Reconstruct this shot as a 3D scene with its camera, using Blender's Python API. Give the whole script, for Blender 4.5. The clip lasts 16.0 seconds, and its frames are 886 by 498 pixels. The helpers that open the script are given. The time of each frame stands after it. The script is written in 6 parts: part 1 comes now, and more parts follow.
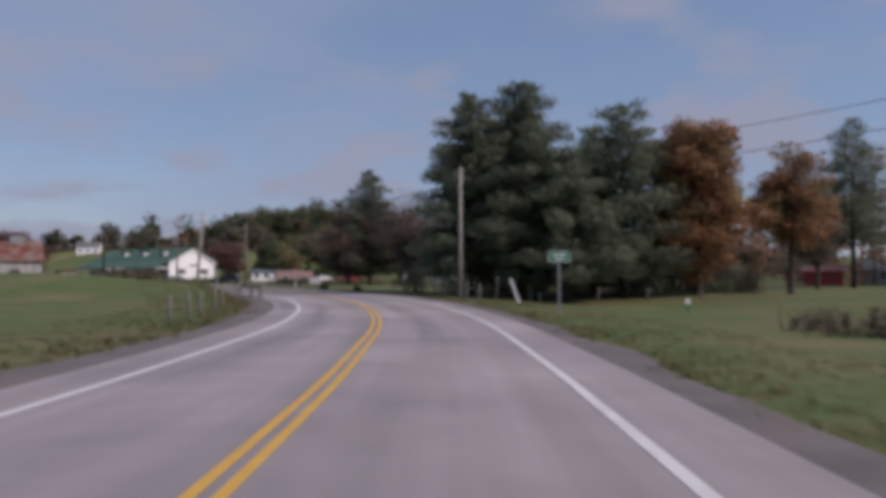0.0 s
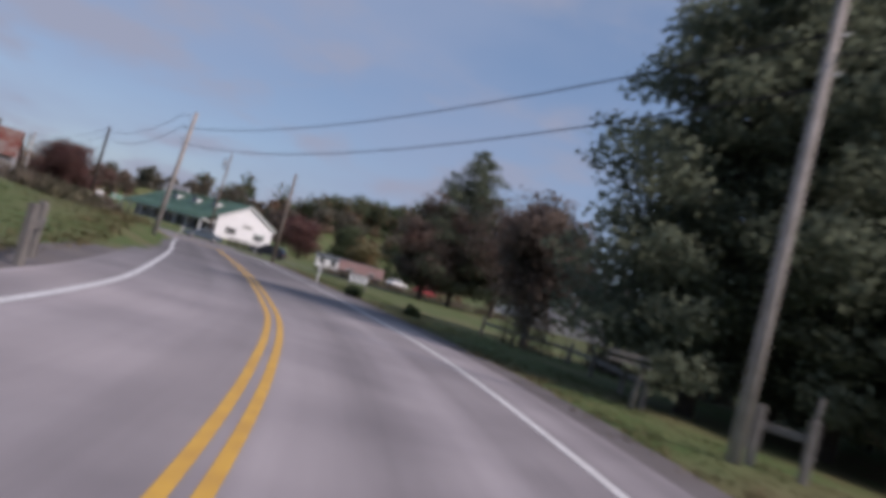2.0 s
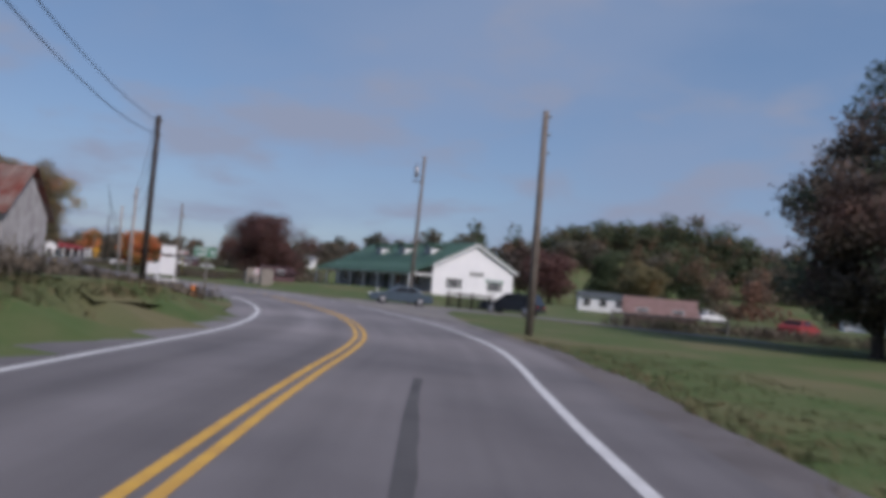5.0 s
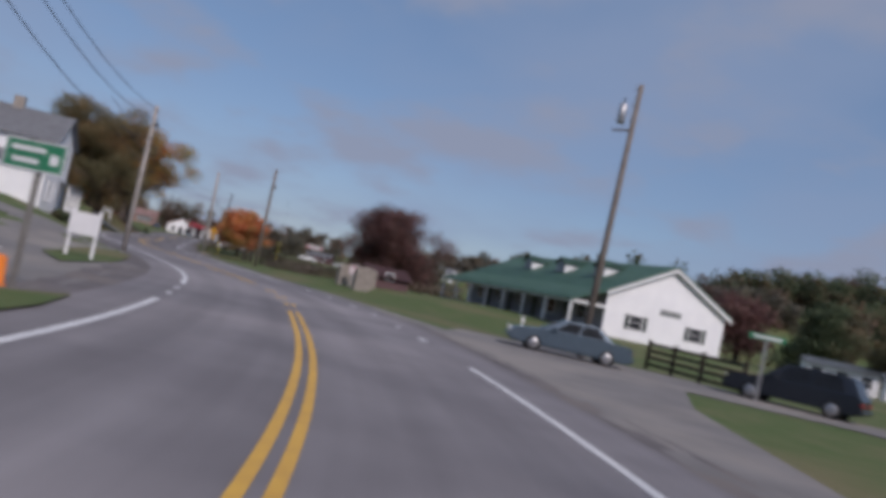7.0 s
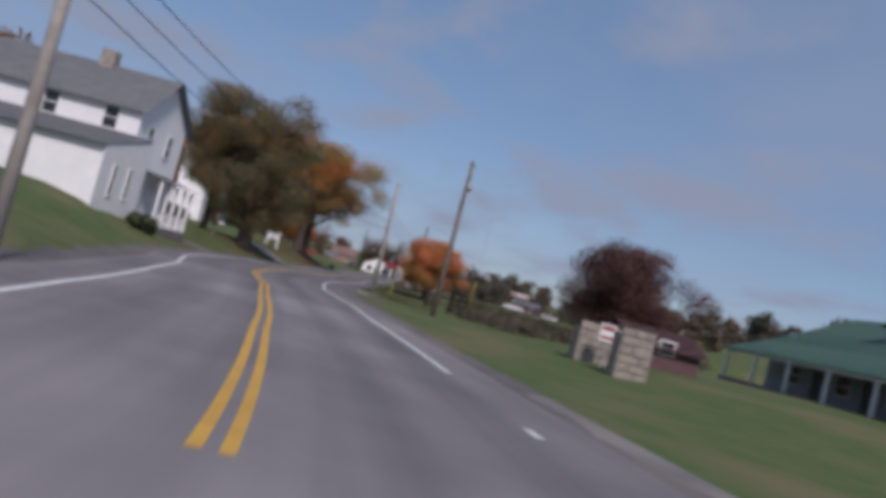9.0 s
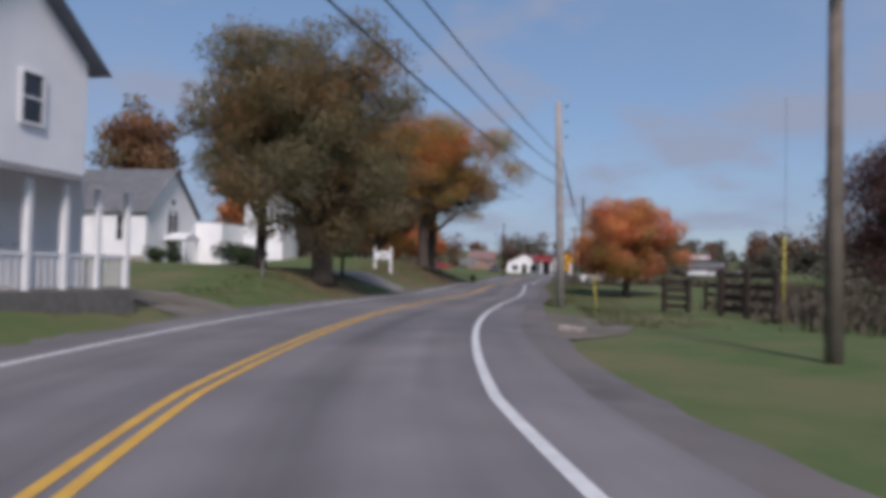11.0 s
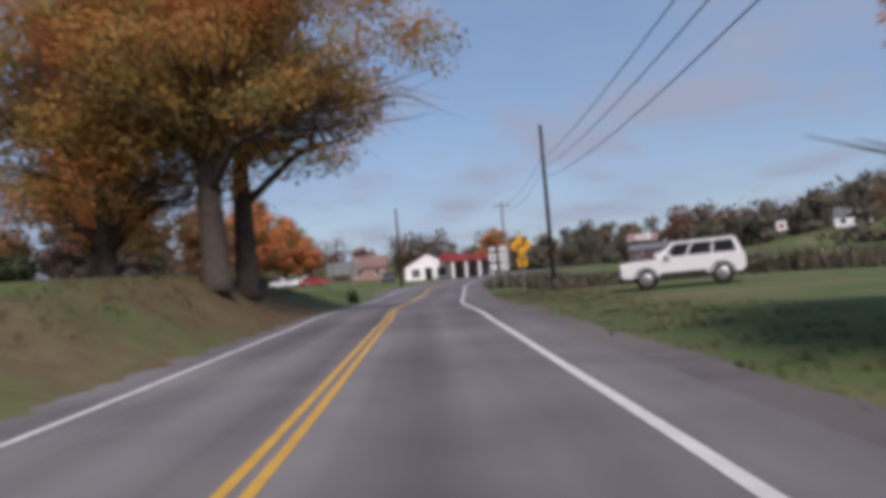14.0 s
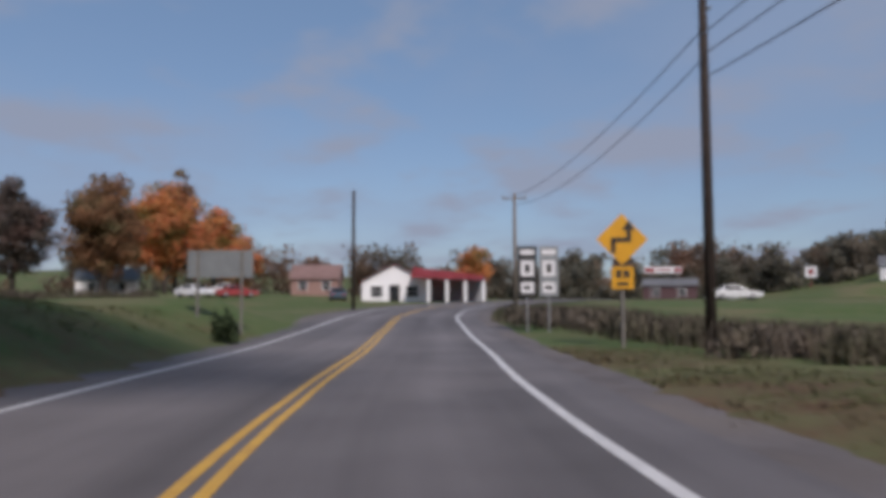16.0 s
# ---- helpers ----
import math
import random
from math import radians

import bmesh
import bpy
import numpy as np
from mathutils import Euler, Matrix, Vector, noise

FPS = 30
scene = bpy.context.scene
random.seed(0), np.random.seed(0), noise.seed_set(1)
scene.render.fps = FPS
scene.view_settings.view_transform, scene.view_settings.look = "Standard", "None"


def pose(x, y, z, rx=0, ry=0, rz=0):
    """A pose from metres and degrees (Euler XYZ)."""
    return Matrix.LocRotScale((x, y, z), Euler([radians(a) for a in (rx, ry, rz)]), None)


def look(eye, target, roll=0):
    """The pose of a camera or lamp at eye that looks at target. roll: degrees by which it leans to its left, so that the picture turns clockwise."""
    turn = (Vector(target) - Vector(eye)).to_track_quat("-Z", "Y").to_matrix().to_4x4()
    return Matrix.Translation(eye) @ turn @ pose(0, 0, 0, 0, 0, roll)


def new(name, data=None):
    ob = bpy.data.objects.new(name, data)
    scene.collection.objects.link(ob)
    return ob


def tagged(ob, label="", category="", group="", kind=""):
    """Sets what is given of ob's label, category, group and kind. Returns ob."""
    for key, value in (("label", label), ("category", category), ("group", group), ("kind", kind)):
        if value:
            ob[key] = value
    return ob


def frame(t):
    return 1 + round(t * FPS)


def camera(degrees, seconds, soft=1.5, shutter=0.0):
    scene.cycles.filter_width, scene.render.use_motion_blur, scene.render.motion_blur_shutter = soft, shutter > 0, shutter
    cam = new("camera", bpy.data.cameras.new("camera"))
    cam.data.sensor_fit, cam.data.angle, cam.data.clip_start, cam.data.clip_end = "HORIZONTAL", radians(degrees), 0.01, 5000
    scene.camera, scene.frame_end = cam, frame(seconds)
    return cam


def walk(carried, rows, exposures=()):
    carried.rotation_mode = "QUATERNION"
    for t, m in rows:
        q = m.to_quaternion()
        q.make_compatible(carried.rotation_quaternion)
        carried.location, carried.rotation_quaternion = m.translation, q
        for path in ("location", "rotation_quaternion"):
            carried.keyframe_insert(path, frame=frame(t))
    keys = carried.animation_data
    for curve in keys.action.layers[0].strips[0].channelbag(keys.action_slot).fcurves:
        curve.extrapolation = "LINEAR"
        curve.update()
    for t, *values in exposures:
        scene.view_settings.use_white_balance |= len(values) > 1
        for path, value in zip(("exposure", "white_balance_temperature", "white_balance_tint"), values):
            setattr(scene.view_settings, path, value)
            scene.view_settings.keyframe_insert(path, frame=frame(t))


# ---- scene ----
cam = camera(60.0, 16.0, soft=5.2, shutter=0.45)
PATH = [
    (0, (0.00, 0.00, 1.593), (-0.001, 9.995, 1.915), -0.11),
    (0.25, (-0.01, 4.81, 1.569), (-0.087, 14.799, 1.914), 1.10),
    (0.5, (-0.12, 9.51, 1.563), (-0.219, 19.506, 1.934), 2.36),
    (0.75, (-0.30, 14.11, 1.557), (-0.526, 24.097, 1.960), 3.84),
    (1, (-0.59, 18.56, 1.536), (-0.949, 28.546, 1.942), 5.96),
    (1.25, (-0.96, 22.87, 1.519), (-1.434, 32.849, 1.881), 7.82),
    (1.5, (-1.42, 27.06, 1.517), (-2.159, 37.019, 1.998), 10.18),
    (1.75, (-1.99, 31.15, 1.506), (-3.036, 41.085, 2.003), 12.71),
    (2, (-2.76, 35.17, 1.495), (-4.020, 45.080, 2.023), 14.81),
    (2.25, (-3.67, 39.14, 1.497), (-5.262, 48.996, 2.046), 15.82),
    (2.5, (-4.69, 43.04, 1.500), (-6.662, 52.830, 2.059), 15.73),
    (2.75, (-5.77, 46.87, 1.501), (-8.101, 56.579, 2.080), 14.85),
    (3, (-6.91, 50.62, 1.493), (-9.562, 60.240, 2.092), 13.66),
    (3.25, (-8.11, 54.27, 1.477), (-11.070, 63.804, 2.085), 12.53),
    (3.5, (-9.40, 57.83, 1.459), (-12.622, 67.278, 2.070), 11.34),
    (3.75, (-10.78, 61.30, 1.467), (-14.244, 70.659, 2.080), 9.90),
    (4, (-12.22, 64.68, 1.478), (-15.911, 73.954, 2.071), 8.16),
    (4.25, (-13.69, 67.98, 1.492), (-17.550, 77.186, 2.028), 6.36),
    (4.5, (-15.14, 71.20, 1.504), (-19.130, 80.351, 2.011), 5.14),
    (4.75, (-16.58, 74.34, 1.509), (-20.670, 83.454, 2.007), 4.64),
    (5, (-18.02, 77.43, 1.511), (-22.226, 86.487, 2.012), 4.82),
    (5.25, (-19.49, 80.47, 1.511), (-23.827, 89.462, 2.020), 5.54),
    (5.5, (-20.99, 83.48, 1.512), (-25.490, 92.398, 2.028), 6.63),
    (5.75, (-22.54, 86.50, 1.516), (-27.232, 95.312, 2.032), 7.91),
    (6, (-24.18, 89.51, 1.523), (-29.072, 98.217, 2.026), 9.20),
    (6.25, (-25.91, 92.54, 1.533), (-31.034, 101.116, 2.003), 10.31),
    (6.5, (-27.78, 95.56, 1.534), (-33.159, 103.987, 1.933), 11.13),
    (6.75, (-29.83, 98.54, 1.532), (-35.469, 106.785, 1.985), 11.58),
    (7, (-32.02, 101.44, 1.528), (-37.880, 109.528, 2.045), 12.06),
    (7.25, (-34.30, 104.26, 1.512), (-40.373, 112.188, 1.983), 12.89),
    (7.5, (-36.64, 106.99, 1.497), (-42.993, 114.701, 1.907), 13.81),
    (7.75, (-39.05, 109.64, 1.494), (-45.662, 117.126, 1.926), 14.48),
    (8, (-41.53, 112.21, 1.495), (-48.377, 119.485, 1.975), 15.02),
    (8.25, (-44.12, 114.69, 1.498), (-51.221, 121.710, 2.001), 15.54),
    (8.5, (-46.84, 117.03, 1.497), (-54.218, 123.765, 2.013), 15.80),
    (8.75, (-49.70, 119.23, 1.494), (-57.316, 125.694, 2.026), 15.53),
    (9, (-52.68, 121.30, 1.488), (-60.503, 127.499, 2.027), 14.88),
    (9.25, (-55.72, 123.26, 1.488), (-63.745, 129.214, 1.975), 14.06),
    (9.5, (-58.81, 125.18, 1.497), (-67.032, 130.852, 1.933), 13.01),
    (9.75, (-61.92, 127.06, 1.505), (-70.333, 132.455, 1.897), 11.72),
    (10, (-65.06, 128.91, 1.510), (-73.630, 134.050, 1.864), 10.16),
    (10.25, (-68.23, 130.71, 1.511), (-76.913, 135.660, 1.835), 8.33),
    (10.5, (-71.42, 132.48, 1.509), (-80.176, 137.302, 1.813), 6.23),
    (10.75, (-74.63, 134.22, 1.507), (-83.415, 138.990, 1.798), 3.85),
    (11, (-77.86, 135.94, 1.504), (-86.628, 140.731, 1.793), 1.24),
    (11.25, (-81.09, 137.64, 1.506), (-89.818, 142.523, 1.802), -1.53),
    (11.5, (-84.33, 139.37, 1.522), (-92.998, 144.354, 1.836), -4.27),
    (11.75, (-87.56, 141.17, 1.530), (-96.161, 146.257, 1.863), -6.48),
    (12, (-90.77, 143.06, 1.532), (-99.268, 148.317, 1.889), -7.80),
    (12.25, (-93.97, 145.03, 1.514), (-102.350, 150.482, 1.910), -8.00),
    (12.5, (-97.15, 147.10, 1.503), (-105.443, 152.679, 1.899), -7.18),
    (12.75, (-100.31, 149.22, 1.523), (-108.566, 154.855, 1.836), -5.68),
    (13, (-103.44, 151.37, 1.558), (-111.635, 157.101, 1.899), -4.24),
    (13.25, (-106.60, 153.52, 1.567), (-114.795, 159.230, 1.907), -4.03),
    (13.5, (-109.78, 155.64, 1.562), (-117.920, 161.443, 1.878), -4.60),
    (13.75, (-112.99, 157.79, 1.527), (-121.055, 163.695, 1.830), -4.99),
    (14, (-116.24, 159.95, 1.490), (-124.219, 165.962, 1.872), -4.87),
    (14.25, (-119.49, 162.15, 1.467), (-127.378, 168.279, 1.931), -4.41),
    (14.5, (-122.70, 164.40, 1.455), (-130.510, 170.627, 1.975), -3.58),
    (14.75, (-125.87, 166.65, 1.476), (-133.638, 172.928, 1.996), -2.39),
    (15, (-129.03, 168.85, 1.497), (-136.759, 175.172, 2.022), -1.22),
    (15.25, (-132.19, 170.99, 1.507), (-139.894, 177.338, 2.100), -0.44),
    (15.5, (-135.32, 173.13, 1.507), (-143.017, 179.475, 2.197), -0.13),
    (15.75, (-138.39, 175.30, 1.505), (-146.111, 181.624, 2.209), -0.09),
    (16, (-141.37, 177.57, 1.499), (-149.048, 183.946, 2.177), -0.23),
]
walk(cam, [(t, look(eye, target, roll)) for t, eye, target, roll in PATH], [(0, 0.24, 6900, 27), (2, 0.38, 6800, 25), (3.2, 0.36, 6550, 22), (4, 0.3, 6350, 20), (6, 0.12, 6500, 22), (10, 0.15, 6500, 21), (12, 0.5, 6480, 20), (13.5, 0.52, 6700, 22), (14.5, 0.34, 6750, 21), (16, 0.22, 6680, 20)])

# ---- sky, sun ----
SUN_AZ = radians(111)      # the sun stands to the right of +y by this angle
SUN_EL = radians(43)


def build_sky():
    w = bpy.data.worlds.new("sky")
    scene.world = w
    w.use_nodes = True
    nt = w.node_tree
    nt.nodes.clear()
    N = nt.nodes.new
    out = N("ShaderNodeOutputWorld")
    bg = N("ShaderNodeBackground")
    sky = N("ShaderNodeTexSky")
    sky.sky_type = "NISHITA"
    sky.sun_disc = False
    sky.sun_elevation = SUN_EL
    sky.sun_rotation = SUN_AZ
    sky.air_density = 1.0
    sky.dust_density = 0.7
    sky.ozone_density = 3.0
    # clouds lie on a high flat layer: the direction is spread over it
    tc = N("ShaderNodeTexCoord")
    sep = N("ShaderNodeSeparateXYZ")
    nt.links.new(tc.outputs["Generated"], sep.inputs["Vector"])
    up = N("ShaderNodeMath")
    up.operation = "MAXIMUM"
    up.inputs[1].default_value = 0.0
    nt.links.new(sep.outputs["Z"], up.inputs[0])
    lift = N("ShaderNodeMath")
    lift.operation = "ADD"
    lift.inputs[1].default_value = 0.22
    nt.links.new(up.outputs["Value"], lift.inputs[0])
    flat = N("ShaderNodeCombineXYZ")
    for axis in "XY":
        dv = N("ShaderNodeMath")
        dv.operation = "DIVIDE"
        nt.links.new(sep.outputs[axis], dv.inputs[0])
        nt.links.new(lift.outputs["Value"], dv.inputs[1])
        nt.links.new(dv.outputs["Value"], flat.inputs[axis])
    ramps = []
    for scale, detail, lo, hi, top, place in ((1.9, 5.0, 0.47, 0.66, 0.85, 5.2), (0.9, 4.0, 0.38, 0.68, 0.6, 11.0)):
        mv = N("ShaderNodeMapping")
        mv.inputs["Location"].default_value = (place, 0.6 * place, 0.0)
        nz = N("ShaderNodeTexNoise")
        nz.inputs["Scale"].default_value = scale
        nz.inputs["Detail"].default_value = detail
        nz.inputs["Roughness"].default_value = 0.5
        rp = N("ShaderNodeValToRGB")
        rp.color_ramp.interpolation = "EASE"
        rp.color_ramp.elements[0].position = lo
        rp.color_ramp.elements[1].position = hi
        rp.color_ramp.elements[1].color = (top, top, top, 1)
        nt.links.new(flat.outputs["Vector"], mv.inputs["Vector"])
        nt.links.new(mv.outputs["Vector"], nz.inputs["Vector"])
        nt.links.new(nz.outputs["Fac"], rp.inputs["Fac"])
        ramps.append(rp)
    thin = N("ShaderNodeMixRGB")          # thin veil, paler blue
    thin.inputs[2].default_value = (2.4, 3.25, 4.55, 1)
    mix = N("ShaderNodeMixRGB")           # small puffs, mauve grey
    mix.inputs[2].default_value = (2.6, 3.12, 4.0, 1)
    haze = N("ShaderNodeMixRGB")      # thin high haze evens out the blue
    haze.inputs[0].default_value = 0.5
    haze.inputs[2].default_value = (1.5, 2.75, 4.3, 1)
    nt.links.new(sky.outputs["Color"], haze.inputs[1])
    nt.links.new(haze.outputs["Color"], thin.inputs[1])
    nt.links.new(ramps[1].outputs["Color"], thin.inputs[0])
    nt.links.new(thin.outputs["Color"], mix.inputs[1])
    nt.links.new(ramps[0].outputs["Color"], mix.inputs[0])
    nt.links.new(mix.outputs["Color"], bg.inputs["Color"])
    bg.inputs["Strength"].default_value = 0.089
    nt.links.new(bg.outputs["Background"], out.inputs["Surface"])
    sd = bpy.data.lights.new("sun", "SUN")
    sd.energy = 2.65
    sd.angle = radians(9)
    sd.color = (1.0, 0.95, 0.88)
    so = new("sun", sd)
    d = Vector((math.sin(SUN_AZ) * math.cos(SUN_EL), math.cos(SUN_AZ) * math.cos(SUN_EL), math.sin(SUN_EL)))
    so.matrix_world = look((0, 0, 60), Vector((0, 0, 60)) - d)


build_sky()


# ---- materials ----
def material(name, base, second=None, scale=3.0, fine=40.0, rough=0.8, metal=0.0, bump=0.2, mix=(0.35, 0.65), island=0.0, obj=0.0, third=None, scale3=0.4, transl=0.0):
    """A surface of two or three mottled colours at real scale, with fine relief."""
    m = bpy.data.materials.new(name)
    m.use_nodes = True
    nt = m.node_tree
    N, L = nt.nodes.new, nt.links.new
    bsdf = nt.nodes["Principled BSDF"]
    bsdf.inputs["Roughness"].default_value = rough
    bsdf.inputs["Metallic"].default_value = metal
    if rough >= 0.8:
        bsdf.inputs["Specular IOR Level"].default_value = 0.2
    second = second or tuple(c * 0.8 for c in base)
    geo = N("ShaderNodeTexCoord")
    n1 = N("ShaderNodeTexNoise")
    n1.inputs["Scale"].default_value = scale
    n1.inputs["Detail"].default_value = 5
    n2 = N("ShaderNodeTexNoise")
    n2.inputs["Scale"].default_value = fine
    n2.inputs["Detail"].default_value = 3
    L(geo.outputs["Object"], n1.inputs["Vector"])
    L(geo.outputs["Object"], n2.inputs["Vector"])
    r = N("ShaderNodeValToRGB")
    r.color_ramp.elements[0].position, r.color_ramp.elements[1].position = mix
    r.color_ramp.elements[0].color = (*base, 1)
    r.color_ramp.elements[1].color = (*second, 1)
    L(n1.outputs["Fac"], r.inputs["Fac"])
    col = r.outputs["Color"]
    if third:
        n3 = N("ShaderNodeTexNoise")
        n3.inputs["Scale"].default_value = scale3
        n3.inputs["Detail"].default_value = 4
        L(geo.outputs["Object"], n3.inputs["Vector"])
        r3 = N("ShaderNodeValToRGB")
        r3.color_ramp.elements[0].position, r3.color_ramp.elements[1].position = 0.47, 0.66
        L(n3.outputs["Fac"], r3.inputs["Fac"])
        mx = N("ShaderNodeMixRGB")
        L(r3.outputs["Color"], mx.inputs[0])
        L(col, mx.inputs[1])
        mx.inputs[2].default_value = (*third, 1)
        col = mx.outputs["Color"]
    mf = N("ShaderNodeMapRange")
    mf.inputs["To Min"].default_value = 0.86
    mf.inputs["To Max"].default_value = 1.14
    L(n2.outputs["Fac"], mf.inputs["Value"])
    val = mf.outputs["Result"]
    if island or obj:
        src = N("ShaderNodeNewGeometry").outputs["Random Per Island"] if island else N("ShaderNodeObjectInfo").outputs["Random"]
        mi = N("ShaderNodeMapRange")
        mi.inputs["To Min"].default_value = 1 - (island or obj)
        mi.inputs["To Max"].default_value = 1 + (island or obj)
        L(src, mi.inputs["Value"])
        mu = N("ShaderNodeMath")
        mu.operation = "MULTIPLY"
        L(val, mu.inputs[0])
        L(mi.outputs["Result"], mu.inputs[1])
        val = mu.outputs["Value"]
    mul = N("ShaderNodeMixRGB")
    mul.blend_type = "MULTIPLY"
    mul.inputs[0].default_value = 1
    L(col, mul.inputs[1])
    cc = N("ShaderNodeCombineColor")
    for k in range(3):
        L(val, cc.inputs[k])
    L(cc.outputs["Color"], mul.inputs[2])
    L(mul.outputs["Color"], bsdf.inputs["Base Color"])
    if bump:
        b = N("ShaderNodeBump")
        b.inputs["Strength"].default_value = bump
        b.inputs["Distance"].default_value = 0.02
        L(n2.outputs["Fac"], b.inputs["Height"])
        L(b.outputs["Normal"], bsdf.inputs["Normal"])
    if transl:
        tr = N("ShaderNodeBsdfTranslucent")
        L(mul.outputs["Color"], tr.inputs["Color"])
        ms = N("ShaderNodeMixShader")
        ms.inputs[0].default_value = transl
        L(bsdf.outputs["BSDF"], ms.inputs[1])
        L(tr.outputs["BSDF"], ms.inputs[2])
        L(ms.outputs["Shader"], nt.nodes["Material Output"].inputs["Surface"])
    return m


GRASS = material("grass", (0.064, 0.105, 0.033), (0.098, 0.118, 0.048), 0.9, 14, 0.95, bump=0.9, third=(0.14, 0.128, 0.066), scale3=0.17)
ASPHALT = material("asphalt", (0.17, 0.161, 0.168), (0.14, 0.132, 0.139), 0.5, 60, 0.85, bump=0.3, third=(0.215, 0.2, 0.205), scale3=0.12)


def lane_wear(m):
    """Lengthwise streaks and paler wheel tracks, from the strip's own place across and along."""
    nt = m.node_tree
    N, L = nt.nodes.new, nt.links.new
    at = N("ShaderNodeAttribute")
    at.attribute_name = "track"
    mp = N("ShaderNodeMapping")
    mp.inputs["Scale"].default_value = (1.1, 0.035, 1.0)
    n = N("ShaderNodeTexNoise")
    n.inputs["Scale"].default_value = 1.0
    n.inputs["Detail"].default_value = 4.0
    L(at.outputs["Vector"], mp.inputs["Vector"])
    L(mp.outputs["Vector"], n.inputs["Vector"])
    sp = N("ShaderNodeSeparateXYZ")
    L(at.outputs["Vector"], sp.inputs["Vector"])
    w = N("ShaderNodeMath")
    w.operation = "MULTIPLY"
    w.inputs[1].default_value = 3.6
    L(sp.outputs["X"], w.inputs[0])
    c = N("ShaderNodeMath")
    c.operation = "SINE"
    L(w.outputs["Value"], c.inputs[0])
    mr = N("ShaderNodeMapRange")
    mr.inputs["From Min"].default_value = 0.3
    mr.inputs["From Max"].default_value = 0.7
    mr.inputs["To Min"].default_value = 0.82
    mr.inputs["To Max"].default_value = 1.18
    L(n.outputs["Fac"], mr.inputs["Value"])
    ad = N("ShaderNodeMath")
    ad.operation = "MULTIPLY_ADD"
    ad.inputs[1].default_value = 0.08
    L(c.outputs["Value"], ad.inputs[0])
    L(mr.outputs["Result"], ad.inputs[2])
    # brightness steps along the road's length: pale, darker, mid, then darker again
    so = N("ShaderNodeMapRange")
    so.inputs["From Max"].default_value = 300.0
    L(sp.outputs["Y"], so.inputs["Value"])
    tone = N("ShaderNodeValToRGB")
    tone.color_ramp.elements[0].color = (0.8, 0.78, 0.78, 1)
    tone.color_ramp.elements[1].position = 0.17
    tone.color_ramp.elements[1].color = (0.8, 0.78, 0.78, 1)
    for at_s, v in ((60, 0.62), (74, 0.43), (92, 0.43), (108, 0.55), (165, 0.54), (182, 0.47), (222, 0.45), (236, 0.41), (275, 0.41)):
        tone.color_ramp.elements.new(at_s / 300.0).color = (v, v, v, 1)
    L(so.outputs["Result"], tone.inputs["Fac"])
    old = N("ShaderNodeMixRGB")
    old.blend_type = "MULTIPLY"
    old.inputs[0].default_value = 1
    L(tone.outputs["Color"], old.inputs[1])
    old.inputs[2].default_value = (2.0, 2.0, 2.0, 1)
    cc = N("ShaderNodeMixRGB")
    cc.blend_type = "MULTIPLY"
    cc.inputs[0].default_value = 1
    L(old.outputs["Color"], cc.inputs[1])
    L(ad.outputs["Value"], cc.inputs[2])
    bs = nt.nodes["Principled BSDF"]
    src = bs.inputs["Base Color"].links[0].from_socket
    mu = N("ShaderNodeMixRGB")
    mu.blend_type = "MULTIPLY"
    mu.inputs[0].default_value = 1
    L(src, mu.inputs[1])
    L(cc.outputs["Color"], mu.inputs[2])
    L(mu.outputs["Color"], bs.inputs["Base Color"])


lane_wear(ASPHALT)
GRAVEL = material("gravel", (0.15, 0.138, 0.14), (0.11, 0.1, 0.1), 1.2, 30, 0.95, bump=0.8, third=(0.17, 0.15, 0.14), scale3=0.3)
DIRT = material("worn_dirt", (0.15, 0.125, 0.11), (0.1, 0.1, 0.07), 1.1, 20, 0.95, bump=0.7, third=(0.19, 0.165, 0.15), scale3=0.35)
SKID = material("rubbed_asphalt", (0.075, 0.073, 0.076), (0.1, 0.097, 0.1), 0.9, 60, 0.85, bump=0.2)
YELLOW = material("yellow_paint", (0.62, 0.36, 0.05), (0.5, 0.28, 0.05), 4, 50, 0.6)
WHITE_LINE = material("white_road_paint", (0.62, 0.62, 0.62), (0.5, 0.5, 0.5), 4, 50, 0.6)
WHITE = material("white_siding", (0.84, 0.84, 0.85), (0.78, 0.78, 0.8), 0.8, 20, 0.6, bump=0.05)
GREEN_ROOF = material("green_metal_roof", (0.058, 0.13, 0.09), (0.048, 0.108, 0.076), 0.6, 8, 0.5, bump=0.05)
GREY_ROOF = material("grey_shingle_roof", (0.3, 0.31, 0.33), (0.25, 0.255, 0.275), 1.5, 20, 0.8)
RED_ROOF = material("red_metal_roof", (0.5, 0.06, 0.06), (0.42, 0.05, 0.05), 1, 12, 0.5, bump=0.05)
POLE_WOOD = material("weathered_pole", (0.2, 0.17, 0.145), (0.15, 0.125, 0.105), 3, 30, 0.9)
POLE_GREY = material("silvered_pole", (0.36, 0.33, 0.31), (0.27, 0.245, 0.225), 3, 30, 0.9)
BARK = material("bark", (0.08, 0.064, 0.055), (0.055, 0.045, 0.038), 4, 25, 0.95, bump=0.8)
DARK = material("dark_glass", (0.03, 0.033, 0.038), (0.02, 0.022, 0.025), 1, 8, 0.15, bump=0.0)
PINE = material("pine_needles", (0.18, 0.21, 0.15), (0.145, 0.175, 0.125), 0.6, 10, 0.85, bump=0, island=0.25, transl=0.62)
OLIVE = material("olive_leaves", (0.26, 0.225, 0.125), (0.22, 0.2, 0.11), 0.5, 8, 0.8, bump=0, island=0.22, transl=0.58, third=(0.34, 0.19, 0.09), scale3=0.25)
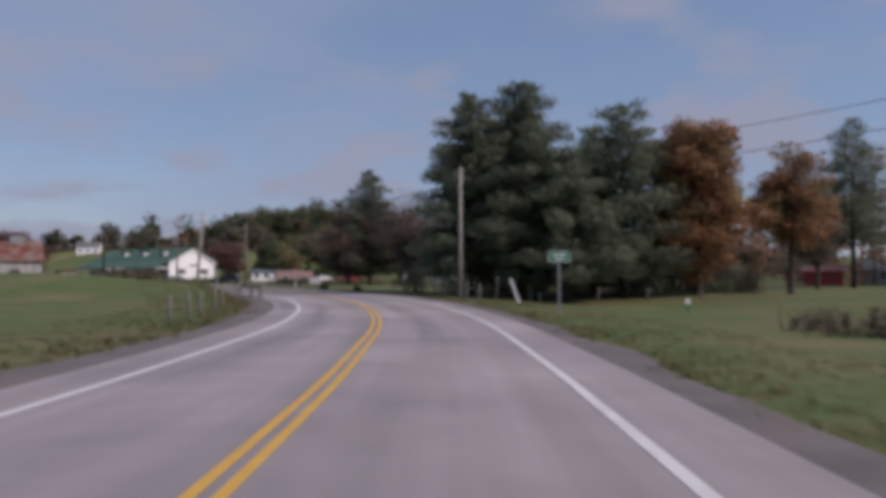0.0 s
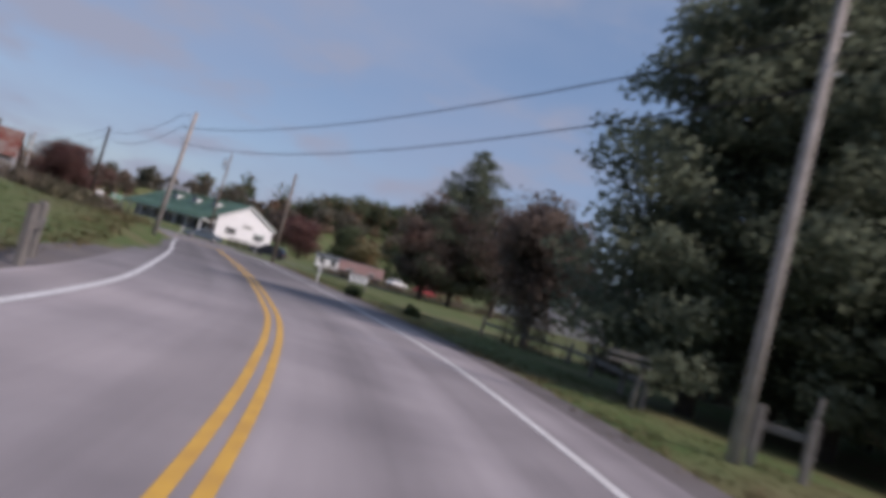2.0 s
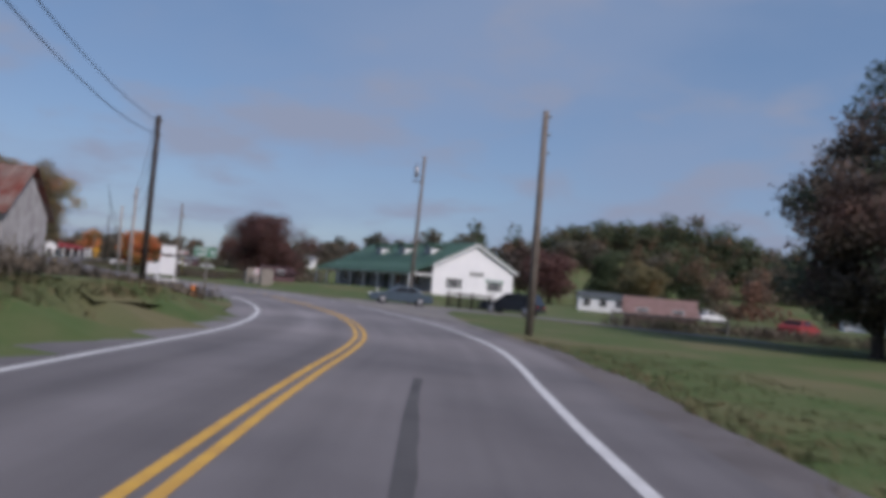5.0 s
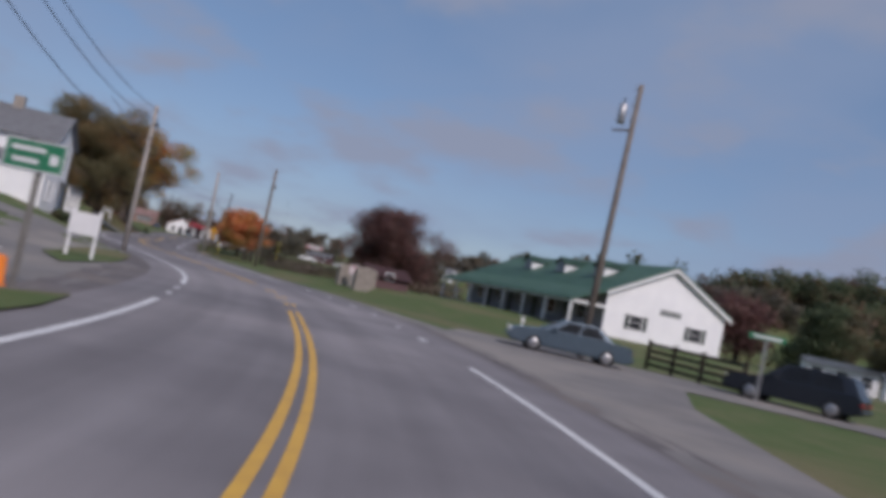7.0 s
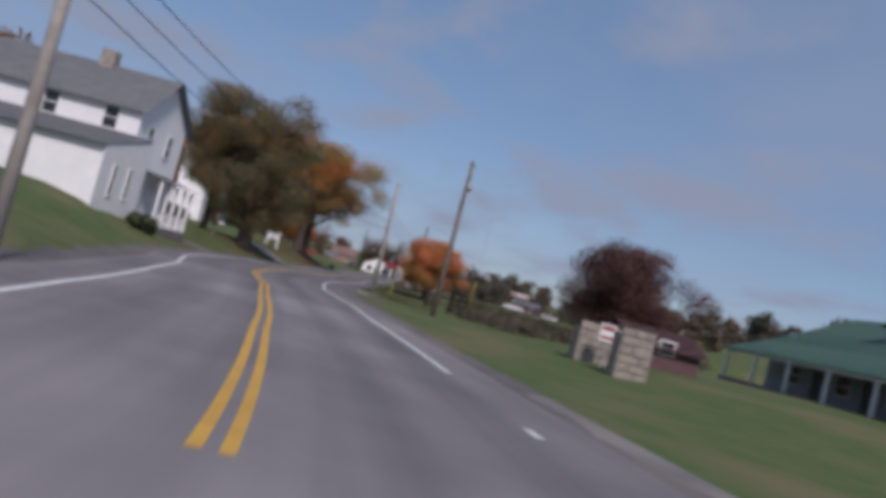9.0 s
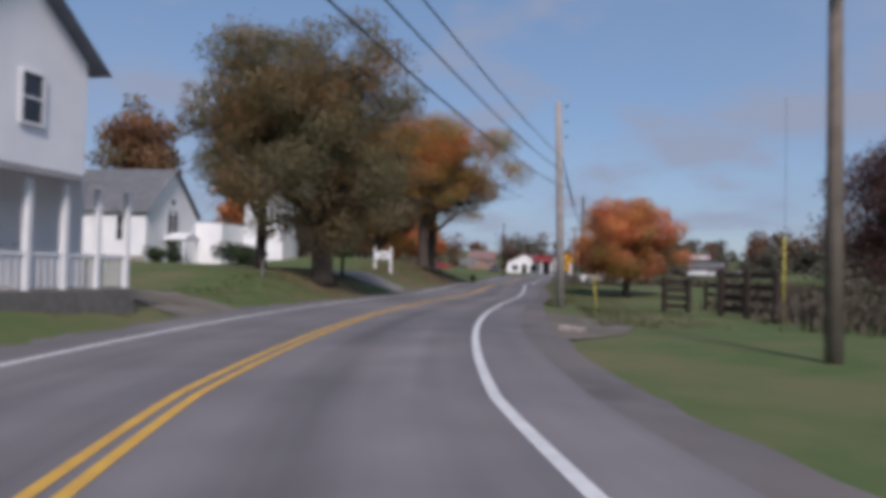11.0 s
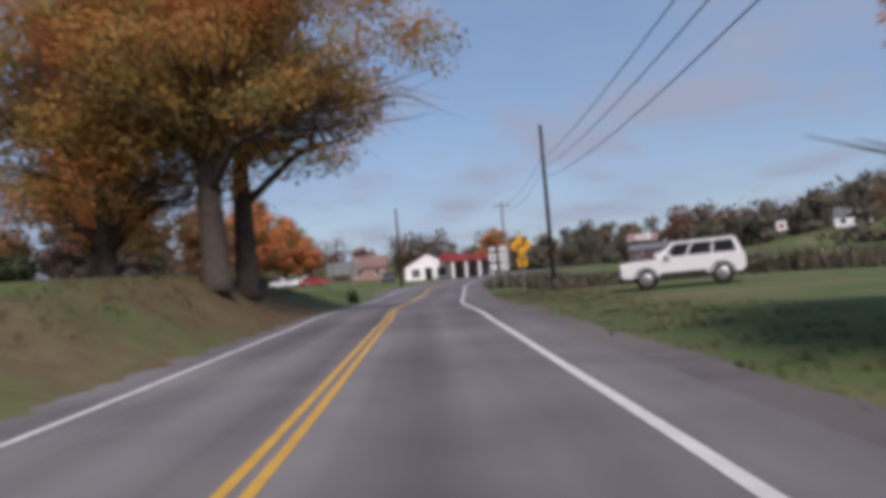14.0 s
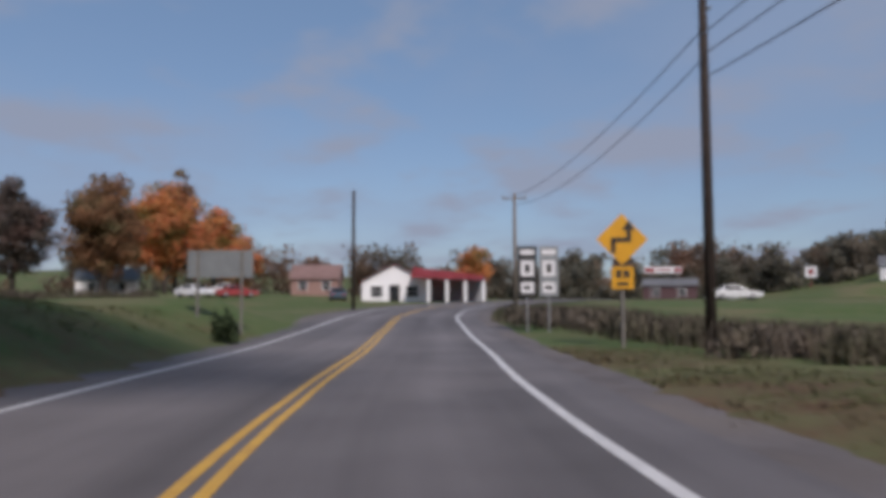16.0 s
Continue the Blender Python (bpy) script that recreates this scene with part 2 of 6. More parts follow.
ORANGE = material("orange_leaves", (0.76, 0.29, 0.16), (0.68, 0.35, 0.13), 0.45, 8, 0.8, bump=0, island=0.22, transl=0.58, third=(0.27, 0.25, 0.085), scale3=0.3)
MAPLE = material("turning_maple_leaves", (0.56, 0.31, 0.1), (0.32, 0.3, 0.11), 0.4, 8, 0.8, bump=0, island=0.22, transl=0.58, third=(0.6, 0.21, 0.08), scale3=0.22)
BURGUNDY = material("burgundy_leaves", (0.2, 0.1, 0.095), (0.165, 0.1, 0.088), 0.5, 8, 0.8, bump=0, island=0.3, transl=0.5)
RUSSET = material("russet_leaves", (0.36, 0.185, 0.1), (0.28, 0.165, 0.095), 0.5, 8, 0.8, bump=0, island=0.25, transl=0.55, third=(0.22, 0.19, 0.1), scale3=0.3)
LOT = material("worn_lot", (0.2, 0.19, 0.185), (0.155, 0.148, 0.145), 0.6, 30, 0.92, bump=0.5, third=(0.25, 0.23, 0.21), scale3=0.2)
BRUSH = material("dry_brush", (0.19, 0.155, 0.125), (0.16, 0.135, 0.105), 0.8, 8, 0.9, bump=0, island=0.25, transl=0.35, third=(0.14, 0.13, 0.085), scale3=0.3)
SHRUB = material("dark_shrub", (0.06, 0.085, 0.042), (0.045, 0.068, 0.034), 1.5, 10, 0.85, bump=0, island=0.3, transl=0.3)
DUSKWOOD = material("dark_autumn_leaves", (0.185, 0.15, 0.13), (0.15, 0.128, 0.108), 0.5, 8, 0.85, bump=0, island=0.3, transl=0.5, third=(0.175, 0.11, 0.095), scale3=0.3)
GREENWOOD = material("green_leaves", (0.12, 0.15, 0.085), (0.1, 0.13, 0.075), 0.4, 6, 0.85, bump=0, island=0.3, transl=0.5, third=(0.19, 0.12, 0.08), scale3=0.12)
# grey boards; also the shade painted on the shop's porch and dormer fronts
GREY_AND_SHADE = material("grey_boards_and_shade", (0.3, 0.31, 0.33), (0.25, 0.26, 0.28), 1.0, 20, 0.7, bump=0.05)
TRIM = material("white_paint", (0.8, 0.8, 0.81), (0.74, 0.74, 0.75), 2.0, 30, 0.5, bump=0.05)
SHUTTER = material("dark_green_shutter", (0.02, 0.035, 0.028), (0.015, 0.026, 0.02), 2, 20, 0.5, bump=0.05)
FENCE_DARK = material("dark_brown_fence", (0.05, 0.038, 0.032), (0.035, 0.027, 0.023), 3, 30, 0.8)
FENCE_GREY = material("weathered_grey_wood", (0.2, 0.19, 0.175), (0.15, 0.14, 0.13), 4, 40, 0.9)
SIGN_GREEN = material("green_sign_sheet", (0.02, 0.2, 0.1), (0.018, 0.17, 0.085), 2, 30, 0.4, bump=0.02)
SIGN_YELLOW = material("yellow_sign_sheet", (0.72, 0.36, 0.015), (0.64, 0.31, 0.015), 2, 30, 0.4, bump=0.02)
SIGN_WHITE = material("white_sign_sheet", (0.75, 0.75, 0.76), (0.68, 0.68, 0.7), 2, 30, 0.45, bump=0.02)
SIGN_BACK = material("grey_sign_back", (0.3, 0.32, 0.33), (0.25, 0.27, 0.28), 2, 20, 0.5, 0.6, bump=0.02)
BLACK = material("black_paint", (0.02, 0.02, 0.02), (0.015, 0.015, 0.015), 3, 30, 0.5, bump=0.02)
ORANGE_PLASTIC = material("orange_plastic", (0.8, 0.22, 0.02), (0.7, 0.18, 0.02), 4, 30, 0.5, bump=0.02)
GUY_YELLOW = material("yellow_plastic", (0.6, 0.5, 0.06), (0.5, 0.42, 0.05), 4, 30, 0.5, bump=0.02)
STEEL = material("galvanised_steel", (0.4, 0.4, 0.41), (0.33, 0.33, 0.34), 5, 40, 0.45, 0.8, bump=0.03)
WIRE = material("black_cable", (0.02, 0.02, 0.022), (0.015, 0.015, 0.017), 5, 40, 0.6, bump=0.0)
BILL_RED = material("rusted_tin", (0.27, 0.09, 0.07), (0.36, 0.26, 0.23), 0.9, 12, 0.8, mix=(0.42, 0.68), bump=0.1, third=(0.34, 0.29, 0.27), scale3=0.5)
BARN_BOARD = material("weathered_pale_boards", (0.42, 0.41, 0.41), (0.3, 0.285, 0.28), 1.5, 25, 0.9, obj=0.15)
STONE = material("pale_field_stone", (0.36, 0.32, 0.28), (0.24, 0.21, 0.19), 3.5, 20, 0.95, bump=0.9)
PURPLE_SHED = material("weathered_maroon_boards", (0.13, 0.075, 0.08), (0.1, 0.06, 0.065), 3, 25, 0.85)
BRICK = material("pale_brick", (0.33, 0.2, 0.17), (0.27, 0.17, 0.15), 2.5, 30, 0.9)
FADED_ROOF = material("faded_red_roof", (0.44, 0.29, 0.27), (0.36, 0.24, 0.22), 1.5, 15, 0.8)
RED_PAINT = material("red_barn_paint", (0.32, 0.035, 0.04), (0.26, 0.03, 0.035), 3, 30, 0.7)
CAR_BLUE = material("blue_grey_car_paint", (0.11, 0.15, 0.19), (0.1, 0.14, 0.18), 1, 6, 0.25, 0.4, bump=0)
CAR_DARK = material("dark_car_paint", (0.03, 0.035, 0.045), (0.025, 0.03, 0.04), 1, 6, 0.25, 0.4, bump=0)
CAR_WHITE = material("white_car_paint", (0.74, 0.74, 0.75), (0.7, 0.7, 0.71), 1, 6, 0.3, 0.0, bump=0)
TYRE = material("tyre_rubber", (0.02, 0.02, 0.021), (0.015, 0.015, 0.016), 4, 40, 0.9)
LAMP_RED = material("red_lamp_lens", (0.4, 0.02, 0.02), (0.35, 0.02, 0.02), 3, 20, 0.3, bump=0)
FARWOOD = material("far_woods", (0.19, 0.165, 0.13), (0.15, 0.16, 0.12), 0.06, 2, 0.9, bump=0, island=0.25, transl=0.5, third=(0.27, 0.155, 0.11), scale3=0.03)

TURF = material("verge_turf", (0.15, 0.18, 0.08), (0.19, 0.18, 0.1), 0.3, 8, 0.9, bump=0, island=0.3, transl=0.35)
STRAW = material("dry_straw", (0.24, 0.19, 0.11), (0.18, 0.15, 0.085), 0.6, 8, 0.9, bump=0, island=0.3, transl=0.35)


def fallen_leaves(m):
    """Brown leaves and dying grass mixed into the turf where the ground carries them."""
    nt = m.node_tree
    N, L = nt.nodes.new, nt.links.new
    at = N("ShaderNodeAttribute")
    at.attribute_name = "leaves"
    tc = N("ShaderNodeTexCoord")
    n = N("ShaderNodeTexNoise")
    n.inputs["Scale"].default_value = 1.3
    n.inputs["Detail"].default_value = 8
    n.inputs["Roughness"].default_value = 0.7
    L(tc.outputs["Object"], n.inputs["Vector"])
    ad = N("ShaderNodeMath")
    L(at.outputs["Fac"], ad.inputs[0])
    L(n.outputs["Fac"], ad.inputs[1])
    mr = N("ShaderNodeMapRange")
    mr.inputs["From Min"].default_value = 0.72
    mr.inputs["From Max"].default_value = 1.15
    L(ad.outputs["Value"], mr.inputs["Value"])
    n2 = N("ShaderNodeTexNoise")
    n2.inputs["Scale"].default_value = 9
    L(tc.outputs["Object"], n2.inputs["Vector"])
    r = N("ShaderNodeValToRGB")
    r.color_ramp.elements[0].position, r.color_ramp.elements[1].position = 0.35, 0.65
    r.color_ramp.elements[0].color = (0.125, 0.058, 0.038, 1)
    r.color_ramp.elements[1].color = (0.085, 0.055, 0.035, 1)
    L(n2.outputs["Fac"], r.inputs["Fac"])
    bs = nt.nodes["Principled BSDF"]
    mx = N("ShaderNodeMixRGB")
    L(mr.outputs["Result"], mx.inputs[0])
    L(bs.inputs["Base Color"].links[0].from_socket, mx.inputs[1])
    L(r.outputs["Color"], mx.inputs[2])
    L(mx.outputs["Color"], bs.inputs["Base Color"])


fallen_leaves(GRASS)


# ---- small builders ----
def mesh_object(name, bm, mat, parent=None, label=""):
    me = bpy.data.meshes.new(name)
    bm.to_mesh(me)
    bm.free()
    me.materials.append(mat)
    ob = new(name, me)
    if parent is not None:
        ob.parent = parent
    if label:
        ob["label"] = label
    return ob


def part(name, bm, mat, parent, label=""):
    return mesh_object(name, bm, mat, parent, label)


def thing(name, x, y, z, turn, label, category, group=""):
    e = new(name)
    e.matrix_world = pose(x, y, z, 0, 0, turn)
    return tagged(e, label, category, group)


def box(bm, x0, x1, y0, y1, z0, z1, bevel=0.0, m=None):
    r = bmesh.ops.create_cube(bm, size=1)
    bmesh.ops.scale(bm, vec=(x1 - x0, y1 - y0, z1 - z0), verts=r["verts"])
    bmesh.ops.translate(bm, vec=((x0 + x1) / 2, (y0 + y1) / 2, (z0 + z1) / 2), verts=r["verts"])
    vs = r["verts"]
    if bevel:
        es = list({e for v in vs for e in v.link_edges})
        b = bmesh.ops.bevel(bm, geom=es, offset=bevel, segments=1, affect="EDGES")
        vs = list({v for f in b["faces"] for v in f.verts} | {v for v in vs if v.is_valid})
    if m is not None:
        bmesh.ops.transform(bm, matrix=m, verts=vs)
    return vs


def prism(bm, poly, y0, y1, m=None):
    """A solid whose outline poly is in x and z, from y0 to y1."""
    a = [bm.verts.new((x, y0, z)) for x, z in poly]
    b = [bm.verts.new((x, y1, z)) for x, z in poly]
    n = len(poly)
    bm.faces.new(a)
    bm.faces.new(b[::-1])
    for k in range(n):
        bm.faces.new((a[k], b[k], b[(k + 1) % n], a[(k + 1) % n]))
    if m is not None:
        bmesh.ops.transform(bm, matrix=m, verts=a + b)
    return a + b


def tube(bm, pts, radii, sides=8, cap=True):
    rings = []
    for i, p in enumerate(pts):
        p = Vector(p)
        d = (Vector(pts[min(i + 1, len(pts) - 1)]) - Vector(pts[max(i - 1, 0)])).normalized()
        u = d.cross(Vector((0.3, 0.9, 0.1))).normalized()
        v = d.cross(u)
        rings.append([bm.verts.new(p + radii[i] * (math.cos(a) * u + math.sin(a) * v)) for a in [2 * math.pi * k / sides for k in range(sides)]])
    for r0, r1 in zip(rings, rings[1:]):
        for k in range(sides):
            f = bm.faces.new((r0[k], r0[(k + 1) % sides], r1[(k + 1) % sides], r1[k]))
            f.smooth = True
    if cap:
        bm.faces.new(rings[0][::-1])
        bm.faces.new(rings[-1])


def quads_object(name, leaves, mat, parent=None):
    """Loose quads from an array of n x 5 x 3: four corners and the leaf's own normal."""
    n = len(leaves)
    me = bpy.data.meshes.new(name)
    me.vertices.add(4 * n)
    me.vertices.foreach_set("co", np.asarray(leaves[:, :4], np.float32).ravel())
    me.loops.add(4 * n)
    me.loops.foreach_set("vertex_index", np.arange(4 * n, dtype=np.int32))
    me.polygons.add(n)
    me.polygons.foreach_set("loop_start", np.arange(0, 4 * n, 4, dtype=np.int32))
    me.update(calc_edges=True)
    me.polygons.foreach_set("use_smooth", np.ones(n, bool))
    me.normals_split_custom_set_from_vertices(np.repeat(leaves[:, 4], 4, axis=0).astype(np.float32))
    me.materials.append(mat)
    ob = new(name, me)
    if parent is not None:
        ob.parent = parent
    return ob


# ---- road line and land ----
ROAD = [(11.24, -171.19), (2.36, -102.67), (-1.07, -51.31), (-1.82, -17.1), (-1.73, 0.0), (-1.56, 12.54), (-2.01, 25.07), (-3.68, 37.49), (-7.12, 49.51), (-12.24, 60.94), (-17.53, 72.31), (-22.98, 83.61), (-28.4, 94.9), (-35.66, 105.11), (-44.51, 113.99), (-54.38, 121.69), (-65.38, 127.69), (-76.81, 132.86), (-88.18, 138.15), (-98.94, 144.57), (-109.03, 152.01), (-118.88, 159.77), (-129.04, 167.12), (-139.26, 174.37), (-149.49, 181.62), (-159.1, 189.6), (-168.7, 197.6), (-178.2, 205.8), (-186.5, 215.0), (-191.5, 226.5), (-193.0, 239.0), (-191.5, 251.5), (-184.0, 300.0), (-170.0, 380.0)]


def spline(points, step):
    p = np.array(points, float)
    p = np.vstack([2 * p[0] - p[1], p, 2 * p[-1] - p[-2]])
    out = []
    for i in range(1, len(p) - 2):
        n = max(2, int(np.linalg.norm(p[i + 1] - p[i]) / step))
        for u in np.arange(n) / n:
            out.append(0.5 * (2 * p[i] + (p[i + 1] - p[i - 1]) * u + (2 * p[i - 1] - 5 * p[i] + 4 * p[i + 1] - p[i + 2]) * u * u
                              + (3 * p[i] - p[i - 1] - 3 * p[i + 1] + p[i + 2]) * u ** 3))
    out.append(p[-2])
    return np.array(out)


LINE = spline(ROAD, 0.5)
TAN = np.gradient(LINE, axis=0)
TAN /= np.linalg.norm(TAN, axis=1, keepdims=True)
SIDE = np.stack([TAN[:, 1], -TAN[:, 0]], 1)       # to the right
S = np.r_[0, np.cumsum(np.linalg.norm(np.diff(LINE, axis=0), axis=1))]
S0 = S[np.argmin(np.linalg.norm(LINE - np.array([-1.73, 0.0]), axis=1))]
S -= S0
LINE = LINE + SIDE * np.interp(S, [45, 55, 62, 72, 82, 92, 150, 158, 166, 174, 186, 197, 212, 225, 238, 255, 270, 288], [0, 0.12, 0.25, 0.35, 0.15, 0, 0, 0.2, 0.4, 0, 0, 0, 0, 0.05, 0.2, -0.1, -0.3, -0.7])[:, None]
KNOT = np.arange(0, 275, 9.0)
SHIFT = [0.1, -0.05, -0.1, -0.03, -0.07, -0.13, -0.14, -0.1, -0.15, -0.05, 0.06, 0.08, 0.03, 0.01, 0.04, 0.1, 0.08, 0.08, 0.11, 0.16, 0.21, 0.22, 0.15, 0.11, 0.06, 0.0, -0.12, -0.1, 0.05, 0.04, -0.05]
RISE = [0.11, 0.1, 0.12, 0.16, 0.18, 0.2, 0.2, 0.16, 0.11, 0.08, 0.06, 0.06, 0.07, 0.1, 0.11, 0.13, 0.14, 0.12, 0.08, 0.07, 0.08, 0.08, 0.1, 0.12, 0.13, 0.13, 0.11, 0.08, 0.06, 0.07, 0.08]
LINE = LINE + SIDE * np.interp(S, KNOT, SHIFT)[:, None]
TAN = np.gradient(LINE, axis=0)
TAN /= np.linalg.norm(TAN, axis=1, keepdims=True)
SIDE = np.stack([TAN[:, 1], -TAN[:, 0]], 1)


def smooth(a, b, v):
    u = np.clip((np.asarray(v, float) - a) / (b - a), 0, 1)
    return u * u * (3 - 2 * u)


def road_dip(s):
    """Slight waves of the carriageway."""
    k = np.array([-10, 0, 13, 27, 45, 68, 96, 107, 120, 138, 158, 172, 197, 218, 230, 245, 262])
    v = np.array([0, 0, -0.09, -0.19, -0.12, 0, 0.06, 0, -0.09, -0.02, -0.07, 0, 0, -0.08, 0.02, 0.15, 0.1])
    u = np.asarray(s, float)
    return sum(np.interp(u + d, k, v) + np.interp(u + d, KNOT, RISE) for d in (-6, -3, 0, 3, 6)) / 5


def road_z(s):
    return 1.5 * smooth(262, 335, s) + road_dip(s)


# x, y, reach, height of the swells of the land
HILLS = [(-136.0, 161.5, 13.0, 0.5), (-66.0, 165.0, 34.0, 1.0), (-38.8, 66.1, 27.4, 0.9), (-98.0, 118.0, 32.0, 1.6), (-139.1, 141.4, 36.5, 1.9), (-153.0, 168.5, 24.0, 2.5),
         (-70.7, 95.8, 27.4, 0.7), (-116.3, 148.2, 14.8, 0.7), (-128.0, 190.0, 28.0, 0.25), (11.4, 50.2, 17.1, -0.5), (-150.0, 385.0, 105.0, 14.0), (-273.6, 433.2, 125.4, 8.0),
         (-128.8, 185.8, 25.1, 0.12), (-178.0, 186.0, 29.6, 1.6), (-256.5, 216.6, 68.4, 1.6), (-85.0, 505.0, 120.0, 19.0), (-68.4, 478.8, 136.8, 10.3), (-205.2, 57.0, 91.2, 4.6),
         (171.0, 376.2, 250.8, 9.1), (-478.8, 296.4, 228.0, 13.7)]


# x, y, reach, thickness of the fallen leaves and worn turf
LEAVES = [(-150.0, 174.5, 13.0, 0.56), (-142.0, 169.5, 10.0, 0.49), (-134.0, 163.0, 8.0, 0.40), (-116.5, 150.5, 9.0, 0.40), (-108.0, 147.0, 6.0, 0.33), (-127.0, 156.5, 6.0, 0.36),
          (-146.0, 188.0, 7.0, 0.46), (-153.5, 193.0, 6.5, 0.43), (-138.5, 182.5, 7.0, 0.33), (-158.0, 183.0, 7.0, 0.36), (-166.0, 189.5, 6.0, 0.33), (-128.0, 175.0, 6.0, 0.26),
          (8.0, 56.0, 10.0, 0.40), (20.0, 58.0, 12.0, 0.36), (24.0, 34.0, 9.0, 0.40), (-3.0, 72.0, 5.0, 0.30), (-39.0, 96.0, 8.0, 0.40), (-46.0, 104.0, 6.0, 0.33), (-115.0, 169.0, 5.0, 0.30), (-103.0, 157.0, 4.0, 0.30), (-81.0, 158.0, 9.0, 0.33)]


def land(x, y):
    """Height of the ground at arrays x, y, and the signed distance from the road's middle."""
    x, y = np.asarray(x, float).ravel(), np.asarray(y, float).ravel()
    lat, near = np.empty(len(x)), np.empty(len(x), int)
    for a in range(0, len(x), 4000):
        q = np.stack([x[a:a + 4000], y[a:a + 4000]], 1)
        d = ((q[:, None] - LINE[None, ::4]) ** 2).sum(-1)
        k = d.argmin(1) * 4
        near[a:a + 4000] = k
        lat[a:a + 4000] = np.sqrt(d.min(1)) * np.sign(((q - LINE[k]) * SIDE[k]).sum(1))
    z = sum(h * np.maximum(0, 1 - ((x - cx) ** 2 + (y - cy) ** 2) / (r * r)) ** 2 for cx, cy, r, h in HILLS)
    sn, off = S[near], np.abs(lat)
    bank = (lat < 0) * smooth(165, 182, sn) * smooth(299, 274, sn)
    w = smooth(5.4 - 1.2 * bank, 17.0 - 9.0 * bank, off)
    z = w * z + (lat < 0) * 0.95 * smooth(4.5, 5.9, off) * smooth(60, 24, off) * smooth(56, 76, sn) * smooth(118, 98, sn)
    z = z + (lat < 0) * 0.75 * smooth(5.2, 8.5, off) * smooth(34, 20, off) * smooth(141, 151, sn) * smooth(184, 172, sn)
    z = z + (lat > 0) * 0.32 * smooth(4.9, 7.6, off) * smooth(30, 14, off) * smooth(216, 226, sn) * smooth(262, 248, sn)
    return 1.5 * smooth(262, 335, sn) + road_dip(sn) * smooth(16, 6, off) + z - 0.05 * smooth(3.0, 5.0, off) - 0.04, lat


def gz(x, y):
    return float(land([x], [y])[0][0])


def build_land():
    def axis(lo, hi, step):
        mid = np.arange(lo, hi + step, step)
        grow = np.cumsum(step * 1.13 ** np.arange(1, 56))
        grow = grow[grow < 2600]
        return np.r_[lo - grow[::-1], mid, mid[-1] + grow]
    xs, ys = axis(-235, 45, 1.6), axis(-20, 260, 1.6)
    gx, gy = np.meshgrid(xs, ys)
    z, lat = land(gx, gy)
    z = z - 0.06 * (np.abs(lat) < 4.4)
    nx, ny = len(xs), len(ys)
    me = bpy.data.meshes.new("ground")
    me.vertices.add(nx * ny)
    me.vertices.foreach_set("co", np.stack([gx.ravel(), gy.ravel(), z], 1).astype(np.float32).ravel())
    i = (np.arange(ny - 1)[:, None] * nx + np.arange(nx - 1)[None]).ravel()
    q = np.stack([i, i + 1, i + 1 + nx, i + nx], 1).astype(np.int32)
    me.loops.add(q.size)
    me.loops.foreach_set("vertex_index", q.ravel())
    me.polygons.add(len(q))
    me.polygons.foreach_set("loop_start", np.arange(0, q.size, 4, dtype=np.int32))
    me.polygons.foreach_set("use_smooth", np.ones(len(q), bool))
    me.update(calc_edges=True)
    lf = np.zeros(nx * ny)
    for cx, cy, r, a in LEAVES:
        lf = np.maximum(lf, a * (1 - smooth(0.35 * r, r, np.hypot(gx.ravel() - cx, gy.ravel() - cy))))
    me.attributes.new("leaves", "FLOAT", "POINT").data.foreach_set("value", lf.astype(np.float32))
    me.materials.append(GRASS)
    tagged(new("ground", me), "mown green and browning roadside grass", "grass", kind="structure")


def ribbon(name, left, right, lift, mat, label, category, s0=-150, s1=400, wob=0.0, kind="structure", bend=None):
    """A strip along the road between two distances from its middle."""
    k = np.where((S >= s0) & (S <= s1))[0]
    rng = np.random.RandomState(len(name) + int(abs(left) * 10))
    wl = wob * np.convolve(rng.randn(len(k) + 8), np.ones(9) / 3, "valid")
    vs, fs = [], []
    cols = np.linspace(0, 1, 3)
    for j, i in enumerate(k):
        a, b = left, right
        if bend:
            q = np.interp(S[i], *bend)
            a, b = a + q, b + q
        if wob:
            if abs(left) > abs(right):
                a = left + wl[j]
            else:
                b = right + wl[j]
        for c in cols:
            p = LINE[i] + SIDE[i] * (a + (b - a) * c)
            vs.append((p[0], p[1], road_z(S[i]) + lift))
    n = len(cols)
    for j in range(len(k) - 1):
        for c in range(n - 1):
            fs.append((j * n + c, j * n + c + 1, (j + 1) * n + c + 1, (j + 1) * n + c))
    me = bpy.data.meshes.new(name)
    me.from_pydata(vs, [], fs)
    me.materials.append(mat)
    at = me.attributes.new("track", "FLOAT_VECTOR", "POINT")
    at.data.foreach_set("vector", np.array([(left + (right - left) * c, S[i], 0.0) for i in k for c in cols], np.float32).ravel())
    return tagged(new(name, me), label, category, kind=kind)


build_land()
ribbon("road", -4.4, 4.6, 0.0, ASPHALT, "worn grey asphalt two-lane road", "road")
ribbon("shoulder", -5.6, -4.38, -0.015, GRAVEL, "grey gravel shoulder at the road's edge", "shoulder", wob=0.14)
ribbon("shoulder", 4.58, 5.4, -0.015, GRAVEL, "grey gravel shoulder at the road's edge", "shoulder", wob=0.09)
